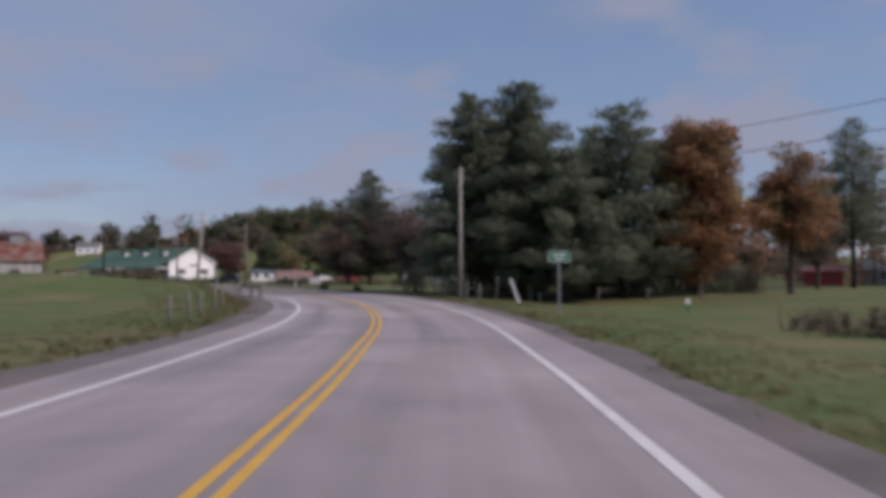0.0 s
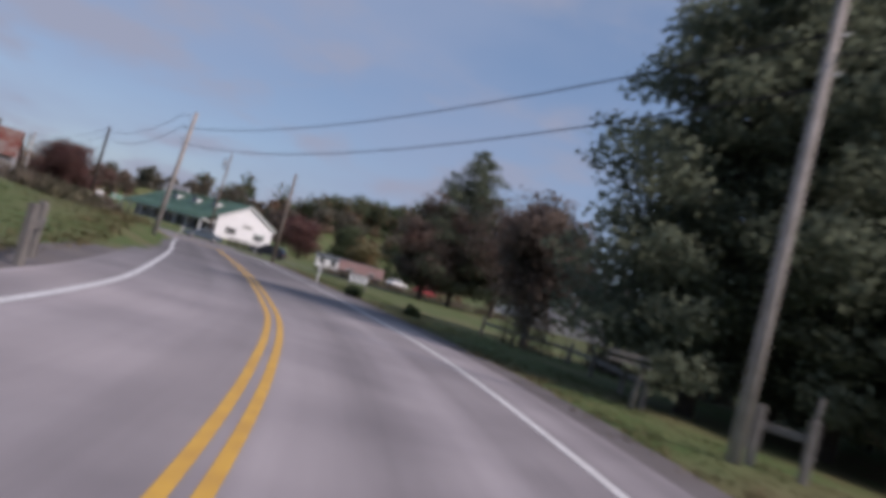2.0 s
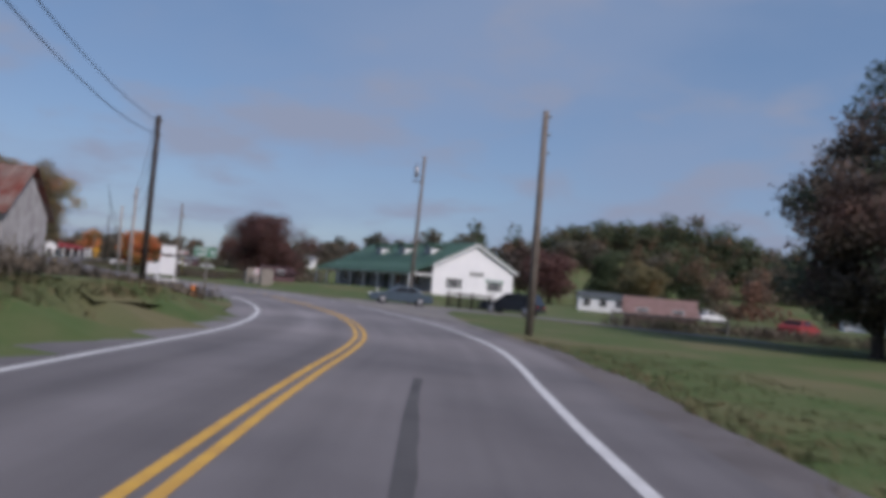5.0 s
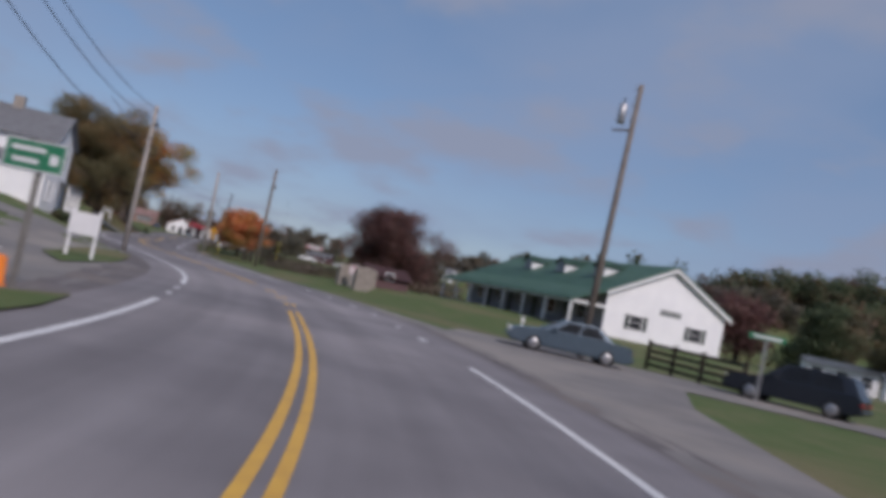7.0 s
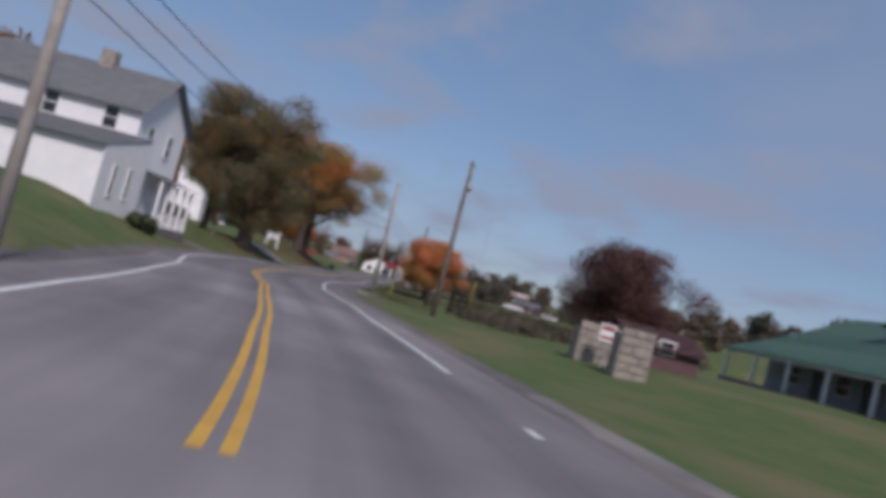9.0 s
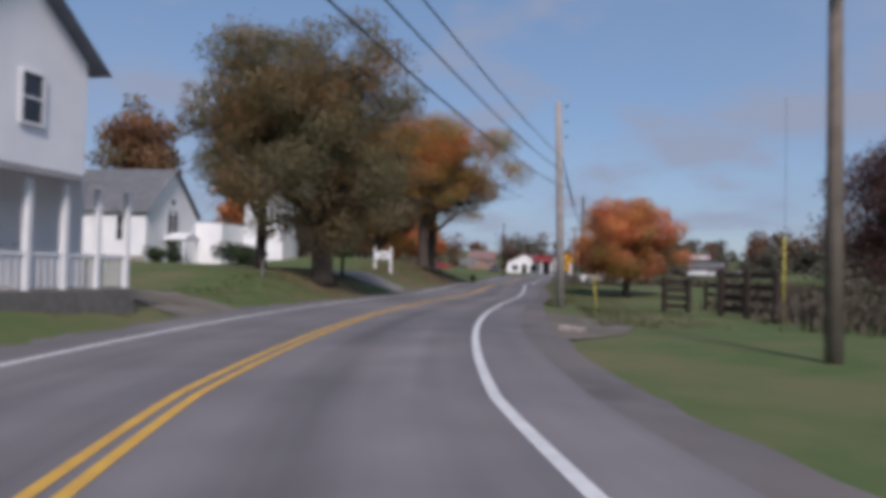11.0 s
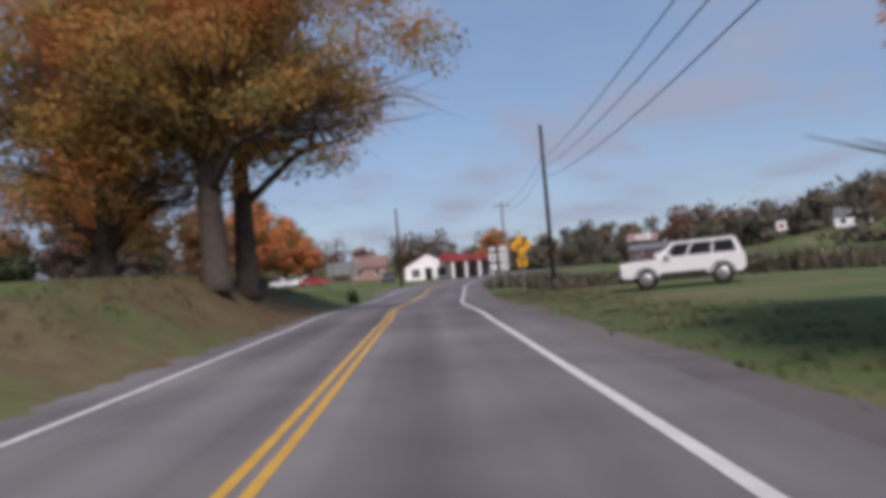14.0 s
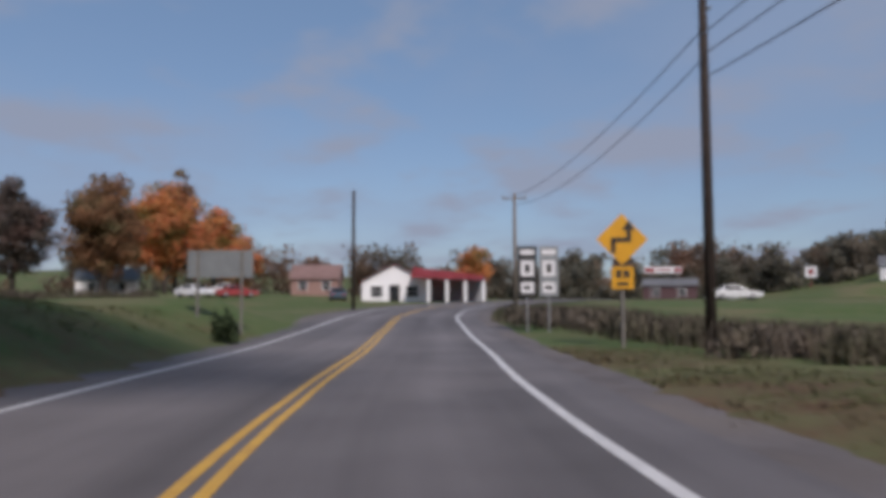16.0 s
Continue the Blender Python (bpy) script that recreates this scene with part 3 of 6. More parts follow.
# the centre line wanders a little between the lanes
WIDEN = ([0, 9, 18, 27, 36, 45, 54, 63, 72, 81, 99, 108, 126, 140], [0, -0.02, -0.08, -0.12, -0.16, -0.16, -0.2, -0.08, -0.06, 0.04, 0.02, -0.06, -0.1, -0.04])
DRIFT = ([141, 190, 207, 225, 243, 252, 270], [-0.04, 0, 0.03, 0.06, 0.12, 0.15, 0.05])
DASH = ("short painted dash at the junction", "road marking")
for a, b in ((-0.17, -0.055), (0.055, 0.17)):
    ribbon("yellow_line", a, b, 0.006, YELLOW, "worn yellow painted double centre line", "road marking", s1=129.5, bend=WIDEN)
    ribbon("yellow_line", a, b, 0.006, YELLOW, "worn yellow painted double centre line", "road marking", s0=141, bend=DRIFT)
    for k in range(3):
        ribbon("yellow_dash", a, b, 0.006, YELLOW, *DASH, s0=131.1 + 3.1 * k, s1=132.4 + 3.1 * k)
ribbon("edge_line", -3.31, -3.16, 0.006, WHITE_LINE, "white painted road edge line", "road marking", s1=125.5)
ribbon("edge_line", -3.31, -3.16, 0.006, WHITE_LINE, "white painted road edge line", "road marking", s0=131.5)
for k in range(2):
    ribbon("edge_dash", -3.31, -3.16, 0.006, WHITE_LINE, *DASH, s0=126.9 + 2.2 * k, s1=128.0 + 2.2 * k)
ribbon("edge_line", 3.37, 3.52, 0.006, WHITE_LINE, "white painted road edge line", "road marking", s1=123.5)
for k in range(6):
    ribbon("edge_dash", 3.37, 3.52, 0.006, WHITE_LINE, *DASH, s0=127.6 + 3.4 * k, s1=128.9 + 3.4 * k)
ribbon("edge_line", 3.37, 3.52, 0.006, WHITE_LINE, "white painted road edge line", "road marking", s0=149.5)
ribbon("skid_mark", 1.53, 1.66, 0.004, SKID, "dark rubber skid mark on the asphalt", "skid mark", s0=75, s1=92, wob=0.03)


def patch(name, outline, mat, label, category, lift=0.02, step=1.0, edge=0.03):
    """A flat piece of ground cover that lies on the land, from its outline."""
    bm = bmesh.new()
    bm.faces.new([bm.verts.new((x, y, 0)) for x, y in outline])
    bmesh.ops.triangulate(bm, faces=bm.faces)
    for _ in range(5):
        long = [e for e in bm.edges if e.calc_length() > step * 1.7]
        if not long:
            break
        bmesh.ops.subdivide_edges(bm, edges=long, cuts=1)
        bmesh.ops.triangulate(bm, faces=[f for f in bm.faces if len(f.verts) > 3])
    co = np.array([v.co[:] for v in bm.verts])
    z, lat = land(co[:, 0], co[:, 1])
    for v, q, l in zip(bm.verts, z, lat):
        v.co.z = q + edge if abs(l) < 4.75 else q + lift + (0.045 if abs(l) < 5.75 else 0.0)
    ob = mesh_object(name, bm, mat)
    return tagged(ob, label, category, kind="structure")


def along(s, lat):
    i = int(np.argmin(np.abs(S - s)))
    p = LINE[i] + SIDE[i] * lat
    return float(p[0]), float(p[1])


DRIVE = [along(214.0, -4.2), along(220.5, -4.2), (-128.2, 160.2), (-130.5, 157.6), (-131.5, 152.0), (-125.2, 150.5), (-123.5, 154.0), (-123.4, 157.0)]
# gravel yard in front of the white shop, the side street, and the driveways
patch("yard", [along(106, 5.0), along(112, 4.0), along(122, 4.0), along(136, 4.0), along(150, 4.0), along(150, 5.4), along(136, 6.6), (-50.5, 129.5), (-47.5, 132.5), (-42, 134.2),
               (-36, 133.5), (-28, 130), (-20, 126), (-18, 122.5), (-27, 126), (-35, 128.6), (-39.6, 126.5), (-37.5, 120.5)], LOT, "worn grey gravel and asphalt yard", "yard", 0.035)
patch("side_street", [along(121.5, -4.0), along(125, -4.0), along(136, -4.0), along(150, -4.0), along(146, -5.6), (-84, 124.5), (-92, 122), (-104, 117), (-104, 111.5), (-90, 116), (-78, 120.0),
                      (-70, 119.0), (-62.0, 114.0), (-60, 108), (-66, 98), (-60, 97), (-54, 106)], LOT, "grey asphalt side street joining the road", "road", 0.03)
patch("lawn_corner", [along(96, -5.2), along(104, -4.6), along(111, -4.2), along(116, -4.15), along(119.6, -4.05), along(122.2, -4.25), along(121.0, -5.3), along(118.0, -7.2), along(110, -9.5), along(98, -9.0)], GRASS, "mown corner of lawn beside the junction", "grass", 0.075, edge=0.115)
patch("grass_island", [(-53.5, 113.0), (-57.0, 114.2), (-62.5, 118.6), (-66.0, 122.4), (-62.0, 120.6), (-57.0, 117.0)], GRASS, "small grass island at the junction", "grass", 0.075)
patch("driveway", DRIVE, LOT, "pale gravel driveway", "driveway", 0.05)
patch("pull_off", [along(182, 4.6), along(190, 4.6), along(199, 4.6), (-103.2, 153.6), (-100.0, 153.4), (-97.0, 152.6), (-95.0, 151.8), (-92.6, 149.2), (-91.4, 146.4)], DIRT, "worn gravel and dirt pull-off beside the road", "gravel", 0.02)
patch("dirt_drive", [along(186, -4.6), along(190.5, -4.6), (-105.2, 142.2), (-107.5, 141.0), (-112.0, 136.0), (-110.0, 134.0), (-105.0, 138.5)], DIRT, "short worn dirt drive", "driveway", 0.02)




# ---- trees ----
def leaf_cloud(blobs, count, size, rng, flat=0.0):
    """Leaves scattered through ellipsoids, denser towards their skins."""
    vol = np.array([b[3] * b[4] * b[5] for b in blobs]) ** 0.75
    out = []
    for b, n in zip(blobs, (count * vol / vol.sum()).astype(int)):
        d = rng.randn(n, 3)
        d /= np.linalg.norm(d, axis=1, keepdims=True)
        r = rng.rand(n) ** 0.4
        lump = 1 + 0.16 * np.sin(5 * d[:, 0] + b[0]) * np.sin(6 * d[:, 2] + b[1]) + 0.1 * np.sin(11 * d[:, 1] + 2)
        c = np.array(b[:3]) + d * (r * lump)[:, None] * np.array(b[3:6])
        u = rng.randn(n, 3)
        u[:, 2] *= 1 - flat
        u /= np.linalg.norm(u, axis=1, keepdims=True)
        v = np.cross(u, rng.randn(n, 3))
        v /= np.linalg.norm(v, axis=1, keepdims=True)
        s = size * (0.6 + 0.8 * rng.rand(n))[:, None]
        g = np.cross(u, v)
        g /= np.linalg.norm(g, axis=1, keepdims=True)
        flip = np.where((g * d).sum(1) < 0, -1.0, 1.0)[:, None]
        v, g = v * flip, g * flip
        nrm = 0.7 * d + 0.5 * g
        out.append(np.stack([c - u * s - v * s * 0.2, c - v * s * 0.55, c + u * s + v * s * 0.1, c + v * s * 0.6, nrm / np.linalg.norm(nrm, axis=1, keepdims=True)], 1))
    return np.concatenate(out)


def crown_blobs(rng, n, height, spread, base, size, square=1.0):
    """Small clumps through an egg-shaped crown, thick at its skin, with gaps between them."""
    out = []
    mid, up = height * (base + 1.0) / 2, height * (1.0 - base) / 2
    for k in range(n):
        d = rng.randn(3)
        d /= np.linalg.norm(d)
        d = np.sign(d) * np.abs(d) ** square
        r = rng.uniform(0.45, 0.93) if k % 3 else rng.uniform(0.1, 0.5)
        w = spread * (0.8 + 0.25 * math.sin(3 * math.atan2(d[1], d[0]) + n) * abs(d[0]))
        taper = 1.0 - 0.22 * max(0.0, d[2]) ** 2
        q = size * rng.uniform(0.7, 1.35)
        out.append((d[0] * r * w * taper, d[1] * r * w * taper, mid + d[2] * r * up, q, q, q * rng.uniform(0.55, 0.8)))
    return out


def limbs(bm, rng, height, spread, radius, count, fork=0.35):
    top = Vector((rng.uniform(-0.3, 0.3), rng.uniform(-0.3, 0.3), height * 0.8))
    tube(bm, [(0, 0, -0.15), (0, 0, 0.25), top * 0.3, top * 0.65, top], [radius * 1.5, radius * 1.05, radius * 0.85, radius * 0.5, radius * 0.12], 8)
    for k in range(count):
        a = 2 * math.pi * (k + rng.rand() * 0.7) / count * 1.7
        f = fork + (0.75 - fork) * rng.rand()
        b = top * f
        reach = spread * (1.0 - 0.9 * max(0.0, f - 0.35))
        e = b + Vector((math.cos(a) * reach * rng.uniform(0.4, 0.66), math.sin(a) * reach * rng.uniform(0.4, 0.66), height * rng.uniform(0.1, 0.26 - 0.1 * f)))
        m = (b + e) / 2 + Vector((0, 0, height * 0.05))
        r = radius * (0.55 - 0.3 * f)
        tube(bm, [b, m, e], [r, r * 0.6, r * 0.15], 5, False)
        for q in range(6):
            g = m + (e - m) * rng.rand()
            h = g + Vector((rng.uniform(-1, 1), rng.uniform(-1, 1), rng.uniform(-0.35, 1))) * spread * 0.35
            tube(bm, [g, h], [r * 0.35, r * 0.08], 4, False)


def broad_tree(x, y, height, spread, mat, label, seed, trunk=0.3, base=0.22, count=12000, leaf=0.2, clumps=70, size=None, name="tree", category="tree", square=1.0, twigs=0):
    rng = np.random.RandomState(seed)
    count, leaf = int(count * 1.8), leaf * 0.74
    t = thing(name, x, y, gz(x, y), 0, label, category)
    bm = bmesh.new()
    limbs(bm, rng, height, spread, trunk, 11, base)
    for _ in range(twigs):
        # thin bare shoots that arch out and droop below the leaves
        a, f, u = rng.uniform(0, 2 * math.pi), rng.uniform(0.25, 0.8), rng.uniform(0.55, 1.0)
        r0, z0 = spread * f, height * (base + 0.02 + 0.2 * f + 0.12 * rng.rand())
        r1, z1 = r0 + spread * 0.25 * u, z0 + height * rng.uniform(-0.1, 0.08)
        k = Vector((math.cos(a + rng.normal(0, 0.12)), math.sin(a + rng.normal(0, 0.12)), 0))
        tube(bm, [Vector((math.cos(a), math.sin(a), 0)) * r0 * 0.35 + Vector((0, 0, z0 * 0.92)), k * r0 + Vector((0, 0, z0)), k * r1 + Vector((0, 0, z1))], [0.035, 0.02, 0.006], 4, False)
    part("trunk", bm, BARK, t)
    quads_object("crown", leaf_cloud(crown_blobs(rng, clumps, height, spread, base, size or spread * 0.3, square), count, leaf, rng), mat, t)
    return t


def pine_tree(x, y, height, spread, label, seed, count=26000, leaf=0.16, base=0.08, sharp=1.0, mat=None, droop=0.1):
    """An evergreen: whorls of branches, each with clumps of needles along it."""
    rng = np.random.RandomState(seed)
    count, leaf = int(count * 1.5), leaf * 0.82
    t = thing("pine_tree" if sharp < 1.2 else "spruce_tree", x, y, gz(x, y), 0, label, "tree")
    bm = bmesh.new()
    tube(bm, [(0, 0, -0.3), (0, 0, height * 0.5), (0.1, 0, height * 0.97)], [0.3, 0.18, 0.03], 8)
    bl = []
    whorls = int(height * 1.7)
    for w in range(whorls):
        f = base + (1 - base) * (w + 0.5) / whorls
        reach = spread * (1 - f) ** (0.5 * sharp) * (0.85 + 0.15 * min(1, f / 0.25))
        n = 6 if f < 0.8 else 4
        for k in range(n):
            a = 6.28 * (k + rng.rand() * 0.8) / n + w
            ln = max(0.35, reach * rng.uniform(0.5, 1.12))
            zb = height * f
            e = (math.cos(a) * ln, math.sin(a) * ln, zb + ln * rng.uniform(-droop, 0.3))
            tube(bm, [(0, 0, zb), e], [0.05 * (1.4 - f), 0.012], 4, False)
            for q in range(3):
                u = 0.4 + 0.3 * q
                bl.append((e[0] * u, e[1] * u, zb + (e[2] - zb) * u + 0.05, 0.2 * ln + 0.3, 0.2 * ln + 0.3, 0.3 + 0.08 * ln))
    part("trunk", bm, BARK, t)
    quads_object("crown", leaf_cloud(bl, count, leaf, rng), mat or PINE, t)
    return t


def shrub(x, y, w, h, mat, label, seed, count=1500, leaf=0.09, name="shrub", d=None):
    rng = np.random.RandomState(seed)
    bl = [(rng.uniform(-0.5, 0.5) * w, rng.uniform(-0.5, 0.5) * (d or w), h * rng.uniform(0.2, 0.6), w * 0.3, (d or w) * 0.3, h * 0.35) for _ in range(9)]
    ob = quads_object(name, leaf_cloud(bl, count, leaf, rng), mat)
    ob.location = (x, y, gz(x, y))
    return tagged(ob, label, "shrub")


def thicket(name, path, width, h, mat, label, seed, per=90, leaf=0.16):
    """Uncountable brush along a line."""
    rng = np.random.RandomState(seed)
    pts = spline(path, 0.9)
    xy = np.concatenate([pts + rng.uniform(-0.5, 0.5, pts.shape) * width for _ in range(max(1, int(width / 1.2)))])
    zz, _ = land(xy[:, 0], xy[:, 1])
    bl = [(p[0], p[1], z + h * rng.uniform(0.15, 0.55), 0.75, 0.75, h * rng.uniform(0.25, 0.5)) for p, z in zip(xy, zz)]
    q = leaf_cloud(bl, int(per * len(bl) * 0.45), leaf * 0.8, rng, -0.6)
    # upright dry stems, leaning every way
    n = per * len(bl) // 2
    k = rng.randint(0, len(xy), n)
    bx, by = xy[k, 0] + rng.normal(0, 0.5, n), xy[k, 1] + rng.normal(0, 0.5, n)
    bz, _ = land(bx, by)
    th, hh, wd = rng.uniform(0, 2 * math.pi, n), h * rng.uniform(0.35, 1.0, n), rng.uniform(0.012, 0.03, n)
    lx, ly = rng.normal(0, 0.2, n) * hh, rng.normal(0, 0.2, n) * hh
    dx, dy = np.cos(th) * wd, np.sin(th) * wd
    zero = np.zeros(n)
    stems = np.stack([np.stack(c, 1) for c in ((bx - dx, by - dy, bz - 0.05), (bx + dx, by + dy, bz - 0.05), (bx + lx + dx * 0.5, by + ly + dy * 0.5, bz + hh), (bx + lx - dx * 0.5, by + ly - dy * 0.5, bz + hh), (zero, zero, zero + 1.0))], 1)
    q = np.concatenate([q, stems])
    q[:, 4] = q[:, 4] * 0.4 + np.array([0.0, 0.0, 0.75])
    q[:, 4] /= np.linalg.norm(q[:, 4], axis=1, keepdims=True) + 1e-9
    ob = quads_object(name, q, mat)
    return tagged(ob, label, "brush", kind="stuff")


def verge(name, side, s0, s1, l0, l1, count, h, mat, label, seed):
    """Uncut grass and weeds in loose tufts along the road's edge."""
    rng = np.random.RandomState(seed)
    m = count // 7
    cs, cl = rng.uniform(s0, s1, m), l0 + (l1 - l0) * rng.rand(m) ** 1.7
    ch = h * rng.uniform(0.4, 1.25, m) * (0.7 + 0.6 * np.sin(cs * 0.37 + seed) ** 2)
    i = np.searchsorted(S, np.repeat(cs, 7)).clip(0, len(S) - 1)
    p = LINE[i] + SIDE[i] * (side * np.repeat(cl, 7))[:, None] + rng.normal(0, 0.13, (7 * m, 2))
    z, _ = land(p[:, 0], p[:, 1])
    n = 7 * m
    th, hh, wd = rng.uniform(0, 2 * math.pi, n), np.repeat(ch, 7) * rng.uniform(0.5, 1.1, n), rng.uniform(0.012, 0.03, n)
    lx, ly = rng.normal(0, 0.35, n) * hh, rng.normal(0, 0.35, n) * hh
    dx, dy = np.cos(th) * wd, np.sin(th) * wd
    zero = np.zeros(n)
    x, y = p[:, 0], p[:, 1]
    q = np.stack([np.stack(c, 1) for c in ((x - dx, y - dy, z - 0.03), (x + dx, y + dy, z - 0.03), (x + lx + dx * 0.3, y + ly + dy * 0.3, z + hh), (x + lx - dx * 0.3, y + ly - dy * 0.3, z + hh), (zero, zero, zero + 1.0))], 1)
    return tagged(quads_object(name, q, mat), label, "grass", kind="stuff")


def far_wood(name, path, width, h, mat, label, seed, gap=6.0, leaf=0.55, per=260):
    """A distant belt of trees, crown by crown, with their stems and the undergrowth between."""
    rng = np.random.RandomState(seed)
    pts = spline(path, gap)
    xy = np.concatenate([pts + rng.uniform(-0.5, 0.5, pts.shape) * width for _ in range(max(1, int(width / gap)))])
    zz, _ = land(xy[:, 0], xy[:, 1])
    out = []
    for p, z in zip(xy, zz):
        hh = h * rng.uniform(0.75, 1.25)
        sp = hh * rng.uniform(0.3, 0.46)
        bl = [(p[0] + b[0], p[1] + b[1], z + b[2], *b[3:]) for b in crown_blobs(rng, 11, hh, sp * 0.85, 0.02, sp * 0.58)]
        bl += [(p[0] + rng.uniform(-1, 1) * gap * 0.6, p[1] + rng.uniform(-1, 1) * gap * 0.6, z + h * 0.14, gap * 0.42, gap * 0.42, h * 0.17) for _ in range(3)]
        out.append(leaf_cloud(bl, int(per * 1.9), leaf * 0.8, rng))
        stem = np.array([[-0.2, 0, 0], [0.2, 0, 0], [0.1, 0, hh * 0.6], [-0.1, 0, hh * 0.6]]) + np.array([p[0], p[1], z - 0.3])
        out.append(np.concatenate([stem, [[0.0, -1.0, 0.0]]])[None])
    ob = quads_object(name, np.concatenate(out), mat)
    return tagged(ob, label, "woods", kind="stuff")


# ---- poles and wires ----
def pole(x, y, top, lean=(0.0, 0.0), r=0.16, arm=0.0, arm_turn=0.0, transformer=False, lamp=False, dark=False, grey=False):
    z = gz(x, y)
    h = top - z
    t = thing("utility_pole", x, y, z, 0, "weathered wooden utility pole at the roadside" if not transformer else "wooden utility pole with a grey transformer", "utility pole", "utility poles along the road")
    bm = bmesh.new()
    tube(bm, [(0, 0, -0.4), (lean[0] * 0.5, lean[1] * 0.5, h * 0.5), (lean[0], lean[1], h)], [r, r * 0.85, r * 0.68], 12)
    part("shaft", bm, FENCE_DARK if dark else POLE_GREY if grey else POLE_WOOD, t)
    if arm:
        bm = bmesh.new()
        box(bm, -arm / 2, arm / 2, -0.05, 0.05, h - 0.45, h - 0.33, 0.01, Matrix.Rotation(arm_turn, 4, "Z"))
        a = part("crossarm", bm, POLE_WOOD, t)
        for q in (-0.46, 0.0, 0.46):
            bm = bmesh.new()
            tube(bm, [(0, 0, h - 0.34), (0, 0, h - 0.24), (0, 0, h - 0.16)], [0.03, 0.06, 0.035], 8)
            bmesh.ops.translate(bm, vec=(math.cos(arm_turn) * q * arm, math.sin(arm_turn) * q * arm, 0), verts=bm.verts)
            part("insulator", bm, SIGN_BACK, a)
    else:
        for q in range(3):
            bm = bmesh.new()
            tube(bm, [(r * 0.6, 0, h - 0.25 - 0.7 * q), (r + 0.1, 0, h - 0.22 - 0.7 * q)], [0.05, 0.035], 8)
            part("insulator", bm, SIGN_BACK, t)
    if transformer:
        bm = bmesh.new()
        tube(bm, [(-0.36, 0.1, h - 1.75), (-0.36, 0.1, h - 1.7), (-0.36, 0.1, h - 0.95), (-0.36, 0.1, h - 0.88)], [0.13, 0.165, 0.165, 0.11], 14)
        tr = part("transformer", bm, STEEL, t, "grey cylindrical transformer")
        bm = bmesh.new()
        tube(bm, [(-0.36, 0.1, h - 0.9), (-0.36, 0.1, h - 0.6)], [0.045, 0.03], 8)
        part("bushing", bm, BLACK, tr)
        bm = bmesh.new()
        box(bm, -0.6, 0.15, -0.04, 0.04, h - 2.1, h - 2.02, 0.01)
        part("crossarm", bm, POLE_WOOD, t)
    if lamp:
        bm = bmesh.new()
        tube(bm, [(0, 0, h - 1.7), (0.5, -0.3, h - 1.5), (0.85, -0.5, h - 1.55)], [0.03, 0.03, 0.03], 6)
        la = part("lamp_arm", bm, STEEL, t)
        bm = bmesh.new()
        tube(bm, [(0.85, -0.5, h - 1.48), (0.88, -0.52, h - 1.62), (0.9, -0.53, h - 1.8)], [0.07, 0.15, 0.17], 10)
        part("lamp_head", bm, STEEL, la)
    return t


TOPS = {}
for key, args in {
    "A": dict(x=1.1, y=48.5, top=8.35, r=0.13, grey=True), "B": dict(x=-25.0, y=77.8, top=7.9, lean=(0.75, -0.3), r=0.16, grey=True), "C": dict(x=-45.6, y=131.3, top=11.8, lean=(0.2, 0.25), transformer=True), "D": dict(x=-27.2, y=105.6, top=8.65),
    "E": dict(x=-46.3, y=104.7, top=8.6, dark=True), "G": dict(x=-67.5, y=123.6, top=7.6, arm=0.0, r=0.14, grey=True), "H": dict(x=-86.5, y=148.6, top=9.1, lamp=True),
    "I": dict(x=-105.6, y=157.2, top=9.3, lean=(-0.25, -0.15), r=0.19, grey=True), "K": dict(x=-152.8, y=196.5, top=11.2, dark=True), "L": dict(x=-192.0, y=210.5, top=10.2, dark=True),
    "M": dict(x=-182.7, y=219.0, top=9.7, arm=1.9, arm_turn=0.9)}.items():
    p = pole(**args)
    TOPS[key] = (args["x"], args["y"], args["top"])
TOPS["K"] = (-152.8, 196.5, 9.1)


def cable(a, b, sag=0.9, r=0.018, drop=0.0, side=0.0, fall=0.0):
    """A hanging cable between two places."""
    a, b = Vector(a), Vector(b)
    n = 16
    q = Vector((b.y - a.y, a.x - b.x, 0)).normalized() * side
    bm = bmesh.new()
    pts = [a.lerp(b, k / n) + q + Vector((0, 0, -drop - fall * k / n - 4 * sag * (k / n) * (1 - k / n))) for k in range(n + 1)]
    tube(bm, pts, [r] * (n + 1), 5)
    return tagged(mesh_object("overhead_cable", bm, WIRE), "black overhead cable hung between utility poles", "cable", "overhead cables")


BACK = (36.0, 22.0, 12.0)
for a, b, drops in ((BACK, TOPS["A"], (0.15, 1.3)), (TOPS["A"], TOPS["B"], (1.0, 1.9)), (TOPS["B"], TOPS["E"], (0.2, 0.9)), (TOPS["E"], TOPS["G"], (0.1, 0.7, 1.7)),
                    ((TOPS["G"][0] - 1.3, TOPS["G"][1] - 1.6, TOPS["G"][2]), TOPS["I"], (0.1, 0.8, 1.5)), (TOPS["I"], TOPS["K"], (2.3, 2.8, 3.4)), (TOPS["K"], TOPS["M"], (0.2, 0.9))):
    for k, dr in enumerate(drops):
        cable(a, b, 0.8 + 0.15 * k, drop=dr, side=0.12 * (k - 1), fall=2.4 if b == TOPS["I"] else -2.0 if a == TOPS["I"] else 0.0)


